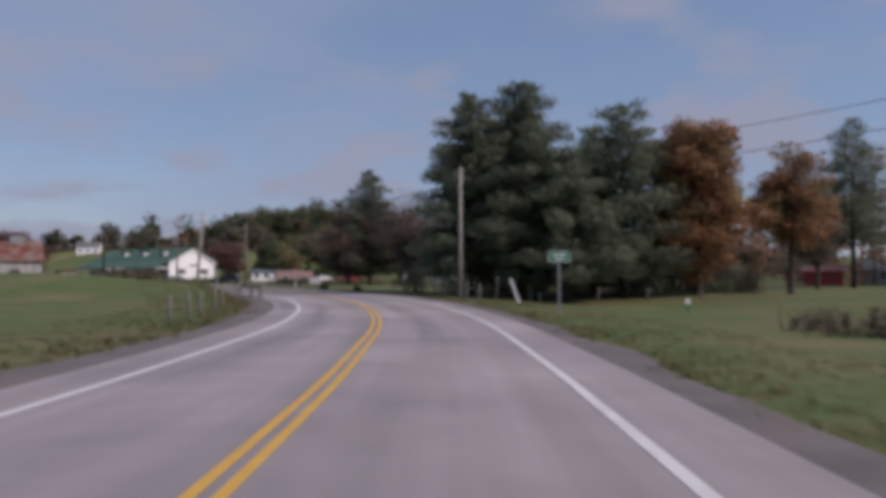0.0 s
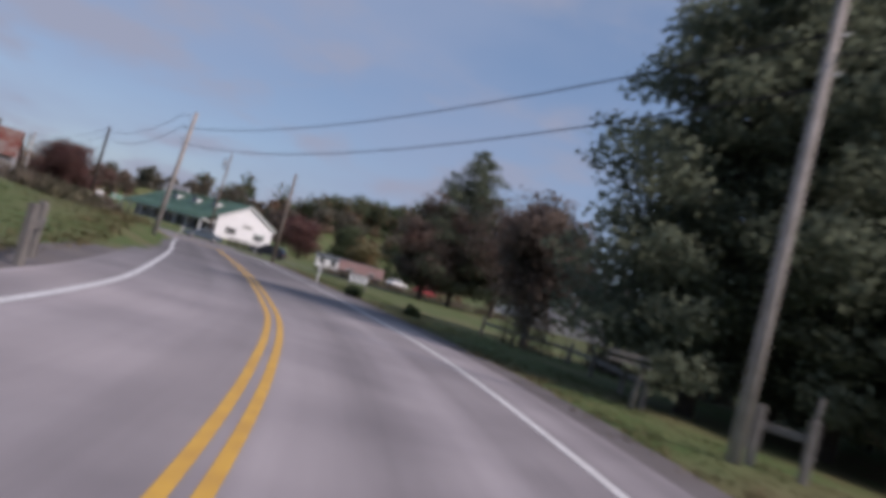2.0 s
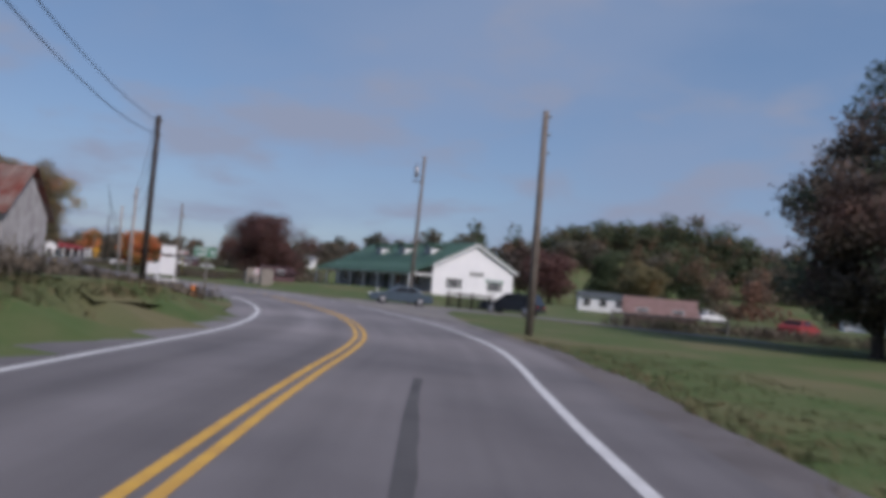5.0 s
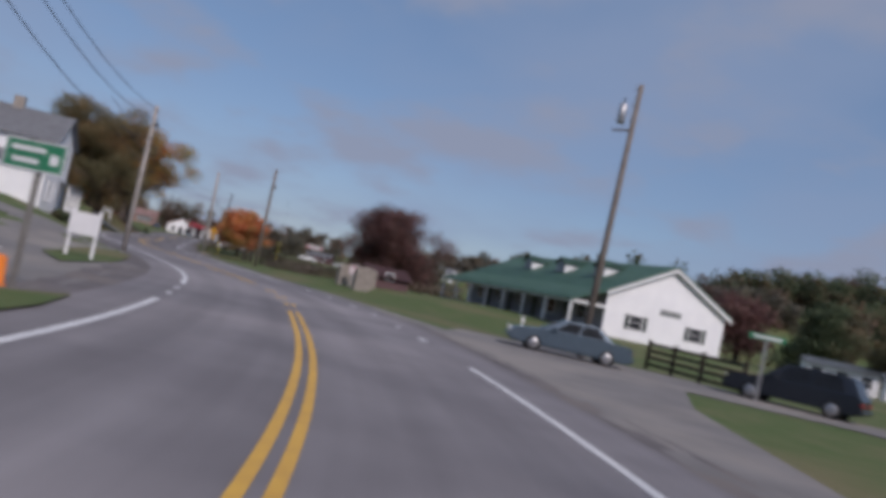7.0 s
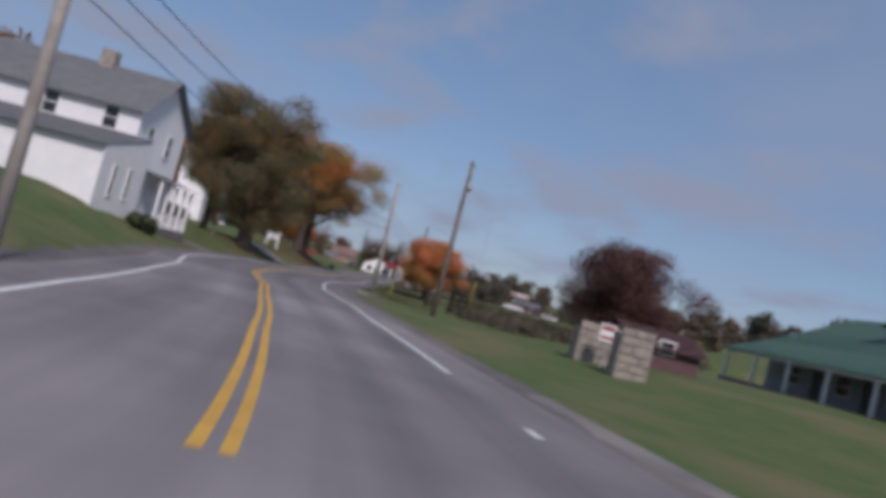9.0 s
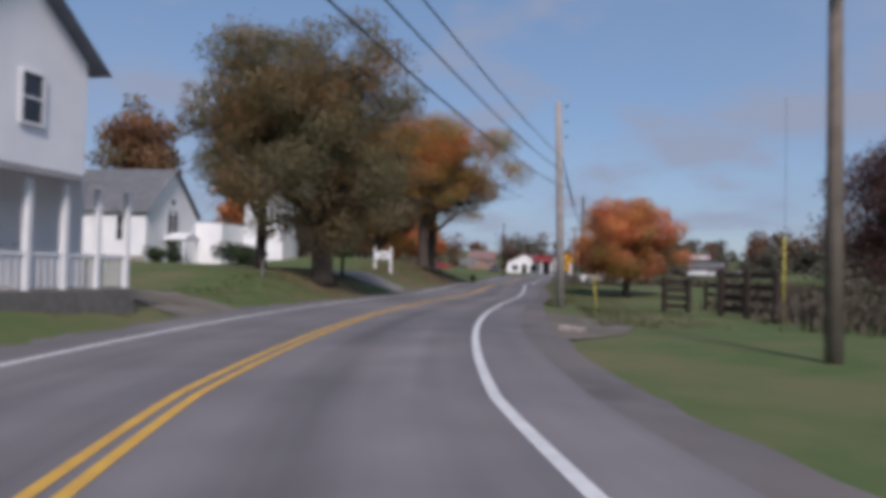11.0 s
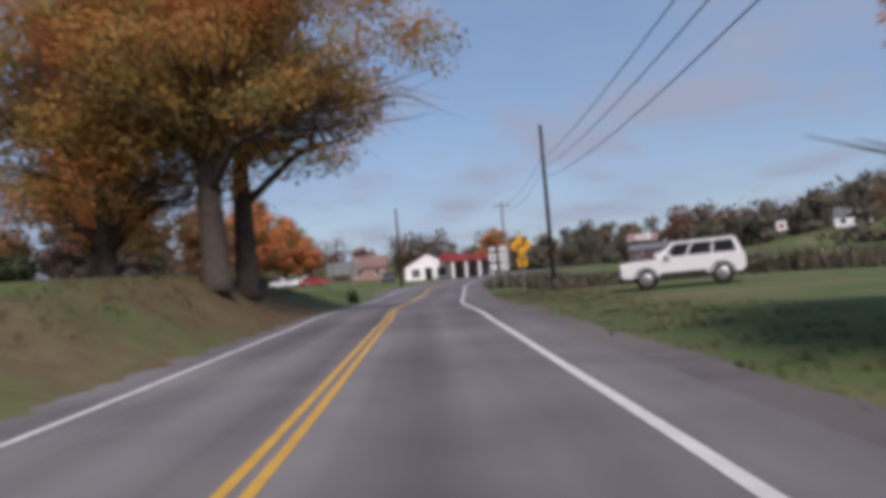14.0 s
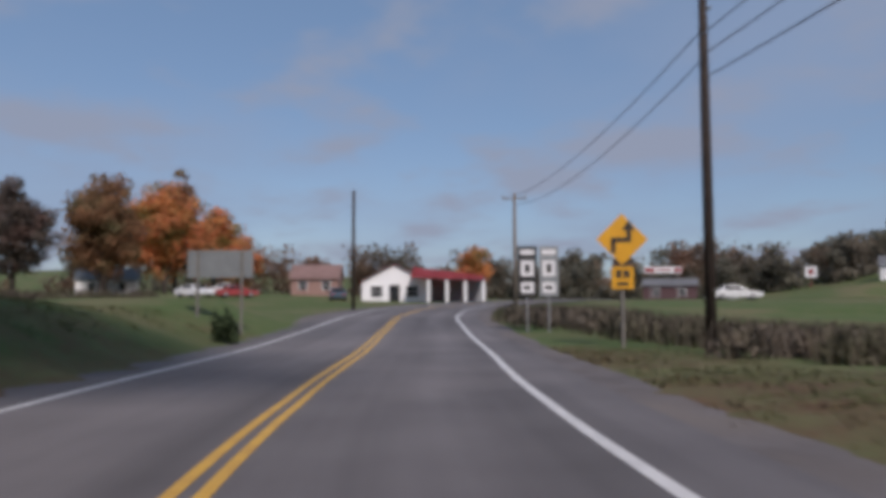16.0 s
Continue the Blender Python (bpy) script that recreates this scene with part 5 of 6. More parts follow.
# ---- the white house at the junction ----
def white_house():
    b = thing("white_house", -91.4, 130.7, 0.94, 50.0, "white two-storey house with grey roof and low wing", "house")
    swap = Matrix(((0, 1, 0, 0), (1, 0, 0, 0), (0, 0, 1, 0), (0, 0, 0, 1)))
    bm = bmesh.new()
    prism(bm, [(0, -0.8), (5.0, -0.8), (5.0, 4.3), (0, 3.2)], -12, 0, swap)
    w = part("wing", bm, WHITE, b)
    siding(w, 11.9, 0, 3.1, 0.0, "x", WHITE, -11.95, -1)
    bm = bmesh.new()
    bm.faces.new([bm.verts.new(v) for v in ((-12.3, -0.45, 3.2), (0.12, -0.45, 3.2), (0.12, 5.0, 4.42), (-12.3, 5.0, 4.42))])
    bmesh.ops.solidify(bm, geom=bm.faces[:], thickness=0.18)
    part("wing_roof", bm, GREY_ROOF, b)
    bm = bmesh.new()
    prism(bm, [(0.02, -0.6), (4.98, -0.6), (4.98, 4.2), (0.02, 3.3)], 0.004, 0.05, swap)
    part("end_wall", bm, TRIM, b)
    for y in (1.5, 3.2):
        window(b, 0.06, y, 0.9, 0.34, 1.55, "y")
    door(b, -4.4, -0.02, 0.0, 0.95, 2.05, "x", TRIM, -1)
    for x in (-7.2, -10.0):
        window(b, x, -0.02, 0.9, 0.9, 1.2, "x", False, -1)
    bm = bmesh.new()
    prism(bm, [(5.0, -0.8), (11.5, -0.8), (11.5, 6.0), (8.2, 8.3), (5.0, 6.0)], -18, -1.0, swap)
    part("wall", bm, WHITE, b)
    siding(b, 16.8, 4.45, 5.9, 5.0, "x", WHITE, -17.9, -1)
    bm = bmesh.new()
    for ya, za, yb, zb in ((4.55, 5.75, 8.2, 8.4), (8.2, 8.4, 11.95, 5.75)):
        bm.faces.new([bm.verts.new(v) for v in ((-18.4, ya, za), (-0.55, ya, za), (-0.55, yb, zb), (-18.4, yb, zb))])
    bmesh.ops.solidify(bm, geom=bm.faces[:], thickness=0.14)
    roof = part("roof", bm, GREY_ROOF, b, "grey metal roof")
    bm = bmesh.new()
    box(bm, -5.6, -4.8, 7.8, 8.6, 7.9, 9.2, 0.02)
    part("chimney", bm, STONE, roof)
    for x in (-2.6, -6.0, -9.6, -13.4):
        window(b, x, 4.97, 4.5, 0.75, 1.15, "x", False, -1)
    for y in (6.6, 9.4):
        window(b, -0.97, y, 4.0, 0.7, 1.2, "y")
    # porch on the gable end
    bm = bmesh.new()
    bm.faces.new([bm.verts.new(v) for v in ((-1.0, 6.2, 2.95), (0.75, 6.2, 2.5), (0.75, 11.4, 2.5), (-1.0, 11.4, 2.95))])
    bmesh.ops.solidify(bm, geom=bm.faces[:], thickness=0.14)
    part("porch_roof", bm, GREY_ROOF, b)
    for k in range(5):
        bm = bmesh.new()
        y = 6.4 + 1.2 * k
        box(bm, 0.45, 0.6, y - 0.075, y + 0.075, -0.9, 2.42, 0.01)
        part("porch_post", bm, TRIM, b)
    bm = bmesh.new()
    box(bm, -1.0, 0.7, 6.2, 11.4, -0.9, -0.05, 0.02)
    part("porch_floor", bm, FENCE_GREY, b)
    bm = bmesh.new()
    box(bm, 0.5, 0.55, 6.4, 11.2, 0.72, 0.8)
    for k in range(22):
        box(bm, 0.5, 0.54, 6.42 + 0.22 * k, 6.47 + 0.22 * k, -0.02, 0.72)
    part("railing", bm, TRIM, b)
    door(b, -0.98, 8.6, 0.0, 0.95, 2.05, "y", TRIM)


white_house()


# ---- the church ----
def church():
    b = thing("church", -138.1, 143.8, 1.75, 54.4, "white clapboard church with grey roof and tower", "church")
    bm = bmesh.new()
    prism(bm, [(0, -0.8), (8.4, -0.8), (8.4, 3.9), (4.2, 7.3), (0, 3.9)], -18, 0, Matrix(((0, 1, 0, 0), (1, 0, 0, 0), (0, 0, 1, 0), (0, 0, 0, 1))))
    part("wall", bm, WHITE, b)
    siding(b, 17.8, 0.5, 3.8, 0.0, "x", WHITE, -17.9, -1)
    bm = bmesh.new()
    for ya, za, yb, zb in ((-0.4, 3.68, 4.2, 7.38), (4.2, 7.38, 8.8, 3.68)):
        a = [bm.verts.new(v) for v in ((-18.3, ya, za), (0.35, ya, za), (0.35, yb, zb), (-18.3, yb, zb))]
        bm.faces.new(a)
    bmesh.ops.solidify(bm, geom=bm.faces[:], thickness=0.14)
    part("roof", bm, GREY_ROOF, b, "pale grey metal roof")
    bm = bmesh.new()
    box(bm, -18, 0, -0.06, -0.02, -0.6, 0.42)
    part("foundation", bm, STONE, b, "pinkish stone foundation")
    for x in (-2.0, -5.6, -9.4, -13.2):
        window(b, x, -0.02, 1.6, 0.5, 1.8, "x", False, -1)
    for y in (3.75, 4.65):
        bm = bmesh.new()
        prism(bm, [(y - 0.33, 1.9), (y + 0.33, 1.9), (y + 0.33, 3.6), (y, 4.15), (y - 0.33, 3.6)], 0.004, 0.05, Matrix(((0, 1, 0, 0), (1, 0, 0, 0), (0, 0, 1, 0), (0, 0, 0, 1))))
        part("lancet_window", bm, DARK, b, "dark pointed church window")
    bm = bmesh.new()
    tube(bm, [(0.004, 4.2, 4.75), (0.06, 4.2, 4.75)], [0.24, 0.24], 14)
    part("round_window", bm, DARK, b)
    bm = bmesh.new()
    prism(bm, [(2.9, 1.75), (5.5, 1.75), (5.5, 1.9), (4.2, 2.35), (2.9, 1.9)], 0.0, 1.7, Matrix(((0, 1, 0, 0), (1, 0, 0, 0), (0, 0, 1, 0), (0, 0, 0, 1))))
    pr = part("porch_roof", bm, TRIM, b)
    for y in (3.05, 5.35):
        bm = bmesh.new()
        box(bm, 1.45, 1.6, y - 0.08, y + 0.08, -0.5, 1.75, 0.01)
        part("porch_post", bm, TRIM, pr)
    door(b, 0.0, 4.2, 0.0, 1.4, 1.7, "y", SHUTTER)
    bm = bmesh.new()
    box(bm, 2.3, 5.9, 13.4, 17.0, -0.8, 9.4)
    tw = part("tower", bm, WHITE, b)
    bm = bmesh.new()
    v = [bm.verts.new(c) for c in ((2.0, 13.1, 9.3), (6.2, 13.1, 9.3), (6.2, 17.3, 9.3), (2.0, 17.3, 9.3), (4.1, 15.2, 12.5))]
    bm.faces.new(v[:4][::-1])
    for k in range(4):
        bm.faces.new((v[k], v[(k + 1) % 4], v[4]))
    part("tower_roof", bm, GREY_ROOF, tw)
    bm = bmesh.new()
    prism(bm, [(17.0, -0.8), (24.0, -0.8), (24.0, 2.5), (20.5, 3.9), (17.0, 2.5)], -5, 4, Matrix(((0, 1, 0, 0), (1, 0, 0, 0), (0, 0, 1, 0), (0, 0, 0, 1))))
    an = part("annex", bm, WHITE, b)
    window(b, 4.02, 20.8, 0.9, 0.8, 1.1, "y")
    bm = bmesh.new()
    box(bm, -3.0, 2.3, 8.4, 17.0, -0.8, 3.4)
    part("hall", bm, WHITE, b)
    bm = bmesh.new()
    for ya, za, yb, zb in ((16.7, 2.4, 20.5, 3.98), (20.5, 3.98, 24.3, 2.4)):
        a = [bm.verts.new(c) for c in ((-5.3, ya, za), (4.3, ya, za), (4.3, yb, zb), (-5.3, yb, zb))]
        bm.faces.new(a)
    bmesh.ops.solidify(bm, geom=bm.faces[:], thickness=0.1)
    part("annex_roof", bm, GREY_ROOF, an)


church()


# ---- the store at the bend ----
def store():
    b = thing("roadside_store", -205.8, 228.6, 1.2, 50.3, "low white roadside store with a red roof and canopy", "store")
    # local x runs to the right along the front, y away from the road
    bm = bmesh.new()
    prism(bm, [(-6.8, -0.6), (0.2, -0.6), (0.2, 2.5), (-3.3, 4.3), (-6.8, 2.5)], 0, 9)
    part("wall", bm, WHITE, b)
    bm = bmesh.new()
    for xa, za, xb, zb in ((-7.2, 2.3, -3.3, 4.38), (-3.3, 4.38, 0.6, 2.3)):
        a = [bm.verts.new(c) for c in ((xa, -0.4, za), (xa, 9.2, za), (xb, 9.2, zb), (xb, -0.4, zb))]
        bm.faces.new(a)
    bmesh.ops.solidify(bm, geom=bm.faces[:], thickness=0.12)
    part("roof", bm, RED_ROOF, b, "red metal roof")
    for x in (-5.2, -1.4):
        window(b, x, -0.02, 0.8, 1.2, 1.1, "x", False, -1)
    door(b, -3.3, -0.02, 0, 1.1, 2.05, "x", DARK, -1)
    bm = bmesh.new()
    a = [bm.verts.new(c) for c in ((-1.5, -3.0, 2.75), (6.4, -3.0, 2.45), (6.4, 5.0, 3.2), (-1.5, 5.0, 4.2))]
    bm.faces.new(a)
    bmesh.ops.solidify(bm, geom=bm.faces[:], thickness=0.3)
    c = part("canopy", bm, RED_ROOF, b)
    for k in range(4):
        bm = bmesh.new()
        x = 0.4 + 1.9 * k
        box(bm, x - 0.16, x + 0.16, -2.8, -2.5, -0.6, 2.55, 0.02)
        part("canopy_post", bm, TRIM, c)
    bm = bmesh.new()
    box(bm, 0.2, 6.2, 3.0, 4.9, -0.6, 2.7)
    part("back_wall", bm, GREY_AND_SHADE, b)


store()


def plain_house(x, y, turn, w, d, e, a, wall, roof, label, z=None, wins=2, category="house", name="house"):
    """A small gabled house: ridge along its width."""
    b = thing(name, x, y, gz(x, y) - 0.1 if z is None else z, turn, label, category)
    sw = Matrix(((0, 1, 0, 0), (1, 0, 0, 0), (0, 0, 1, 0), (0, 0, 0, 1)))
    bm = bmesh.new()
    prism(bm, [(0, -0.6), (d, -0.6), (d, e), (d / 2, a), (0, e)], -w / 2, w / 2, sw)
    part("wall", bm, wall, b)
    bm = bmesh.new()
    for ya, za, yb, zb in ((-0.35, e - 0.15, d / 2, a + 0.06), (d / 2, a + 0.06, d + 0.35, e - 0.15)):
        f = [bm.verts.new(c) for c in ((-w / 2 - 0.3, ya, za), (w / 2 + 0.3, ya, za), (w / 2 + 0.3, yb, zb), (-w / 2 - 0.3, yb, zb))]
        bm.faces.new(f)
    bmesh.ops.solidify(bm, geom=bm.faces[:], thickness=0.1)
    part("roof", bm, roof, b)
    for k in range(wins):
        window(b, -w / 2 + w * (k + 0.5) / wins, -0.02, 0.9, min(1.0, w * 0.2), min(1.1, e * 0.45), "x", False, -1)
    return b


plain_house(-158.0, 341.0, 15, 9.5, 7, 3.2, 5.6, WHITE, GREY_ROOF, "white house on a distant hilltop", wins=3)
plain_house(-195, 330, 20, 7, 6, 2.6, 4.4, WHITE, GREY_ROOF, "small white house on a distant slope")
plain_house(-226, 392, 25, 11, 8, 4.4, 7.0, WHITE, GREY_ROOF, "white house on a hill beside a drive", wins=4)
plain_house(-211.5, 282.0, 30, 8, 5, 2.6, 3.6, PURPLE_SHED, GREY_ROOF, "low dark filling station by the roadside", category="shop", name="filling_station")
plain_house(-228.0, 228.0, 52, 6, 6, 2.4, 4.2, BRICK, FADED_ROOF, "pale brick house with a faded roof")
plain_house(-73.5, 152.0, 62, 3.6, 3.0, 1.2, 1.9, PURPLE_SHED, PURPLE_SHED, "low weathered maroon shed beneath a tree", wins=1, category="shed", name="shed")
plain_house(49.0, 99.0, -28, 4.6, 3.2, 2.2, 2.6, RED_PAINT, SIGN_BACK, "small red shed with a pale metal roof", wins=0, category="shed", name="shed")
plain_house(62, 108, -28, 7, 5, 2.4, 3.6, GREY_AND_SHADE, SIGN_BACK, "grey shed with a metal roof", wins=1, category="shed", name="shed")
plain_house(3.0, 133, 5, 9, 6, 2.2, 3.4, GREY_AND_SHADE, GREY_ROOF, "low grey outbuilding beyond the lawn", wins=2, category="shed", name="shed")
plain_house(-7.0, 215, 10, 8, 2.6, 2.4, 2.9, TRIM, SIGN_BACK, "white house trailer in a far yard", wins=3, category="trailer", name="house_trailer")
plain_house(-43.5, 189, 20, 7, 2.6, 2.4, 2.9, TRIM, SIGN_BACK, "white house trailer in a far yard", wins=3, category="trailer", name="house_trailer")
plain_house(-37.0, 186, 12, 4.5, 3, 2.0, 2.7, TRIM, SIGN_BACK, "white garage in a far yard", wins=1, category="garage", name="garage")
plain_house(-30.5, 158.0, 12, 7.0, 5.5, 0.9, 2.4, BRICK, FADED_ROOF, "low building with a faded pinkish roof behind the lawn", wins=2, category="shed", name="shed")
plain_house(-268, 214, 70, 9, 6, 2.6, 4.4, WHITE, SIGN_BACK, "white house half hidden by autumn trees", wins=2)
plain_house(-122, 120, 70, 8, 6, 4.6, 6.6, WHITE, GREY_ROOF, "white two-storey house behind a tree", wins=3)


# ---- stone ruin by the road ----
def stone_block(name, x, y, turn, w, d, h, label, seed):
    rng = np.random.RandomState(seed)
    b = thing(name, x, y, gz(x, y) - 0.1, turn, label, "wall")
    bm = bmesh.new()
    box(bm, -w / 2, w / 2, 0.02, d, 0, h - 0.05)
    part("core", bm, STONE, b)
    z = 0.0
    while z < h - 0.1:
        hh = rng.uniform(0.28, 0.4)
        xx = -w / 2
        while xx < w / 2 - 0.1:
            ww = min(rng.uniform(0.4, 0.85), w / 2 - xx)
            bm = bmesh.new()
            box(bm, xx + 0.015, xx + ww - 0.015, -rng.uniform(0.02, 0.06), 0.05, z + 0.015, z + hh - 0.015, 0.02)
            part("stone", bm, STONE, b)
            xx += ww
        z += hh
    return b


stone_block("stone_wall", -69.2, 143.9, 52, 1.2, 1.1, 1.7, "roofless pale stone wall of a ruined outbuilding", 1)
stone_block("stone_wall", -72.4, 146.8, 52, 3.0, 1.2, 1.5, "broken pale stone wall in a yard", 2)


# ---- fences ----
def rail_fence(name, pts, h, rails, mat, label, post=0.07, rail=(0.02, 0.07), group=""):
    """Posts with boards between them."""
    p0 = pts[0]
    t = thing(name, p0[0], p0[1], gz(*p0), 0, label, "fence", group)
    base = Vector((p0[0], p0[1], gz(*p0)))
    tops = []
    for x, y in pts:
        z = gz(x, y)
        bm = bmesh.new()
        box(bm, -post, post, -post, post, -0.3, h + 0.1, 0.012, Matrix.Translation(Vector((x, y, z)) - base))
        part("post", bm, mat, t)
        tops.append(Vector((x, y, z)) - base)
    for a, c in zip(tops, tops[1:]):
        d = c - a
        m = Matrix.Translation(a) @ d.to_track_quat("X", "Z").to_matrix().to_4x4()
        for k in range(rails):
            bm = bmesh.new()
            zz = h * (k + 0.75) / rails
            box(bm, 0, d.length, post, post + 2 * rail[0], zz - rail[1], zz + rail[1], 0.006, m)
            part("rail", bm, mat, t)
    return t


rail_fence("board_fence", [(-44.6, 136.4), (-43.0, 135.2), (-41.4, 134.0), (-39.4, 132.8)], 1.25, 4, FENCE_DARK, "dark brown four-rail board fence beside the shop")
rail_fence("board_fence", [(-99.6, 160.6), (-98.0, 160.2), (-96.4, 159.8)], 1.75, 4, FENCE_DARK, "dark wooden gate of heavy boards in the field", 0.1, (0.03, 0.1))
rail_fence("board_fence", [(-102.5, 160.4), (-101.6, 160.9)], 1.4, 4, FENCE_DARK, "short piece of dark board fence in the field", 0.09, (0.03, 0.1))
rail_fence("rail_fence", [(-104.2, 164.8), (-102.6, 164.2), (-101.0, 163.5), (-99.6, 162.8)], 1.3, 3, FENCE_DARK, "weathered dark fence across the field")
rail_fence("rail_fence", [(-4.6, 71.4), (-2.6, 68.9), (-0.7, 66.4), (-0.2, 61.8), (0.3, 57.5), (0.4, 54.1)], 0.75, 1, FENCE_GREY, "low weathered single-rail wooden fence")
rail_fence("rail_fence", [(-13.4, 50.6), (-12.2, 48.9), (-11.2, 47.2)], 1.05, 1, FENCE_GREY, "old grey posts with a top rail in the field")
rail_fence("rail_fence", [(1.5, 49.0), (2.3, 48.7)], 0.95, 1, FENCE_GREY, "two weathered posts joined by one rail")
rail_fence("rail_fence", [(-30, 133), (-26, 132.5), (-22, 131.5)], 1.0, 2, FENCE_GREY, "weathered fence behind the yard")
for x, y, h, l in ((3.6, 52.4, 1.55, 0.12), (6.1, 53.6, 0.55, 0.0), (6.6, 52.4, 0.7, 0.03), (8.3, 55.0, 1.25, 0.06), (10.8, 53.6, 1.0, 0.02), (-9.3, 26.1, 1.0, 0.03), (-9.3, 28.2, 1.05, -0.04), (-9.5, 30.0, 1.0, 0.05), (-10.0, 33.6, 1.1, 0.02), (-10.7, 37.4, 1.05, -0.06), (-10.9, 40.5, 1.15, 0.03), (-11.8, 44.0, 1.1, 0.05), (0.0, 53.2, 1.15, 0.1), (14.5, 54.5, 1.1, 0.0), (18.5, 55.0, 1.1, 0.04)):
    bm = bmesh.new()
    tube(bm, [(0, 0, -0.3), (l * 0.5, 0, h * 0.5), (l, 0, h)], [0.06, 0.055, 0.05], 7)
    ob = mesh_object("fence_post", bm, FENCE_GREY)
    ob.location = (x, y, gz(x, y))
    tagged(ob, "weathered grey wooden fence post in grass", "fence post", "roadside fence posts")
bm = bmesh.new()
box(bm, -0.5, 0.5, -0.06, 0.06, 1.12, 1.22, 0.01)
box(bm, -0.5, 0.5, -0.06, 0.06, 0.96, 1.04, 0.01)
ob = mesh_object("gate_board", bm, FENCE_GREY)
ob.location = (-0.25, 53.1, gz(-0.25, 53.1))
tagged(ob, "weathered grey boards nailed across a fence post", "fence")


# ---- signs ----
def post_sign(name, x, y, turn, w, h, bottom, mat, label, posts=(0.0,), post_mat=None, post_top=0.0, back=None, frame=None):
    """A sheet on posts; it faces along local -y."""
    t = thing(name, x, y, gz(x, y), turn, label, "sign")
    for q in posts:
        bm = bmesh.new()
        box(bm, q - 0.045, q + 0.045, 0.02, 0.09, -0.3, bottom + h + post_top, 0.006)
        part("post", bm, post_mat or STEEL, t)
    bm = bmesh.new()
    box(bm, -w / 2, w / 2, -0.012, 0.012, bottom, bottom + h, 0.004)
    s = part("panel", bm, mat, t)
    if frame:
        bm = bmesh.new()
        for q in ((-w / 2, -w / 2 + 0.025, bottom, bottom + h), (w / 2 - 0.025, w / 2, bottom, bottom + h), (-w / 2, w / 2, bottom, bottom + 0.025), (-w / 2, w / 2, bottom + h - 0.025, bottom + h)):
            box(bm, q[0], q[1], -0.018, -0.014, q[2], q[3])
        part("border", bm, frame, s)
    return t, s


def bars(parent, rows, mat, y=-0.02):
    """Unreadable lettering as plain bars: x0, x1, z0, z1."""
    for x0, x1, z0, z1 in rows:
        bm = bmesh.new()
        box(bm, x0, x1, y, y + 0.004, z0, z1)
        part("letter_bar", bm, mat, parent)


t, sgn = post_sign("place_sign", 4.78, 31.6, 0, 0.92, 0.46, 2.16, SIGN_GREEN, "green place sign on a steel post by the road", frame=SIGN_WHITE)
bars(sgn, [(-0.3, 0.3, 2.41, 2.48), (-0.2, 0.22, 2.26, 2.32)], SIGN_WHITE)
t, sgn = post_sign("guide_sign", -45.4, 107.8, 28, 1.15, 0.52, 2.1, SIGN_GREEN, "green guide sign at the junction", (0.1,), FENCE_GREY, frame=SIGN_WHITE)
bars(sgn, [(-0.45, 0.2, 2.42, 2.5), (-0.4, 0.1, 2.22, 2.3), (0.3, 0.46, 2.25, 2.42)], SIGN_WHITE)
t, sgn = post_sign("notice_board", -56.4, 115.1, 40, 1.0, 0.75, 0.8, SIGN_WHITE, "white notice board on two white posts", (-0.42, 0.42), TRIM, 0.12)
t, sgn = post_sign("street_sign", -38.4, 130.8, 30, 1.3, 0.2, 2.25, SIGN_GREEN, "green street name sign on a pole", (0.0,), STEEL)
bars(sgn, [(-0.5, 0.5, 2.31, 2.39)], SIGN_WHITE)


def church_sign(x, y, turn):
    """A white board with an arched top, hung between two tall white posts."""
    t = thing("church_sign", x, y, gz(x, y), turn, "white church sign with arched top between posts", "sign")
    for q in (-0.65, 0.65):
        bm = bmesh.new()
        box(bm, q - 0.075, q + 0.075, -0.075, 0.075, -0.3, 1.75, 0.015)
        p = part("post", bm, TRIM, t)
        bm = bmesh.new()
        box(bm, q - 0.095, q + 0.095, -0.095, 0.095, 1.75, 1.8, 0.015)
        part("cap", bm, TRIM, p)
    bm = bmesh.new()
    arc = [(0.54 * math.cos(a), 1.3 + 0.2 * math.sin(a)) for a in [math.pi * k / 12 for k in range(13)]]
    prism(bm, [(-0.54, 0.82), (0.54, 0.82)] + arc, -0.03, 0.03)
    s = part("panel", bm, SIGN_WHITE, t)
    bars(s, [(-0.34, 0.34, 1.2, 1.26), (-0.3, 0.28, 1.07, 1.11), (-0.38, 0.38, 0.93, 0.97)], SHUTTER, -0.036)
    bm = bmesh.new()
    for q in (-0.56, 0.56):
        tube(bm, [(q - 0.04, 0, 1.15), (q + 0.04, 0, 1.15)], [0.015, 0.015], 6)
    part("hanger", bm, STEEL, t)


church_sign(-133.75, 161.05, 49)
t, sgn = post_sign("lawn_sign", -14.5, 87.1, 10, 1.25, 0.5, 0.55, SIGN_WHITE, "white lawn sign with rows of faded lettering", (-0.6, 0.6), FENCE_GREY)
bars(sgn, [(-0.5, 0.5, 0.9, 0.95), (-0.45, 0.45, 0.78, 0.82), (-0.5, 0.4, 0.66, 0.69)], SIGN_BACK)
t, sgn = post_sign("road_sign", -168.1, 189.2, 230, 2.4, 1.0, 1.8, SIGN_GREEN, "grey back of a road sign", (-0.8, 0.8), FENCE_GREY)
bm = bmesh.new()
box(bm, -1.2, 1.2, 0.014, 0.02, 1.8, 2.8)
part("panel_back", bm, SIGN_BACK, t)
t, sgn = post_sign("red_white_sign", -71.9, 145.6, 52, 0.6, 0.7, 1.0, SIGN_WHITE, "small red and white sign on a stone wall")
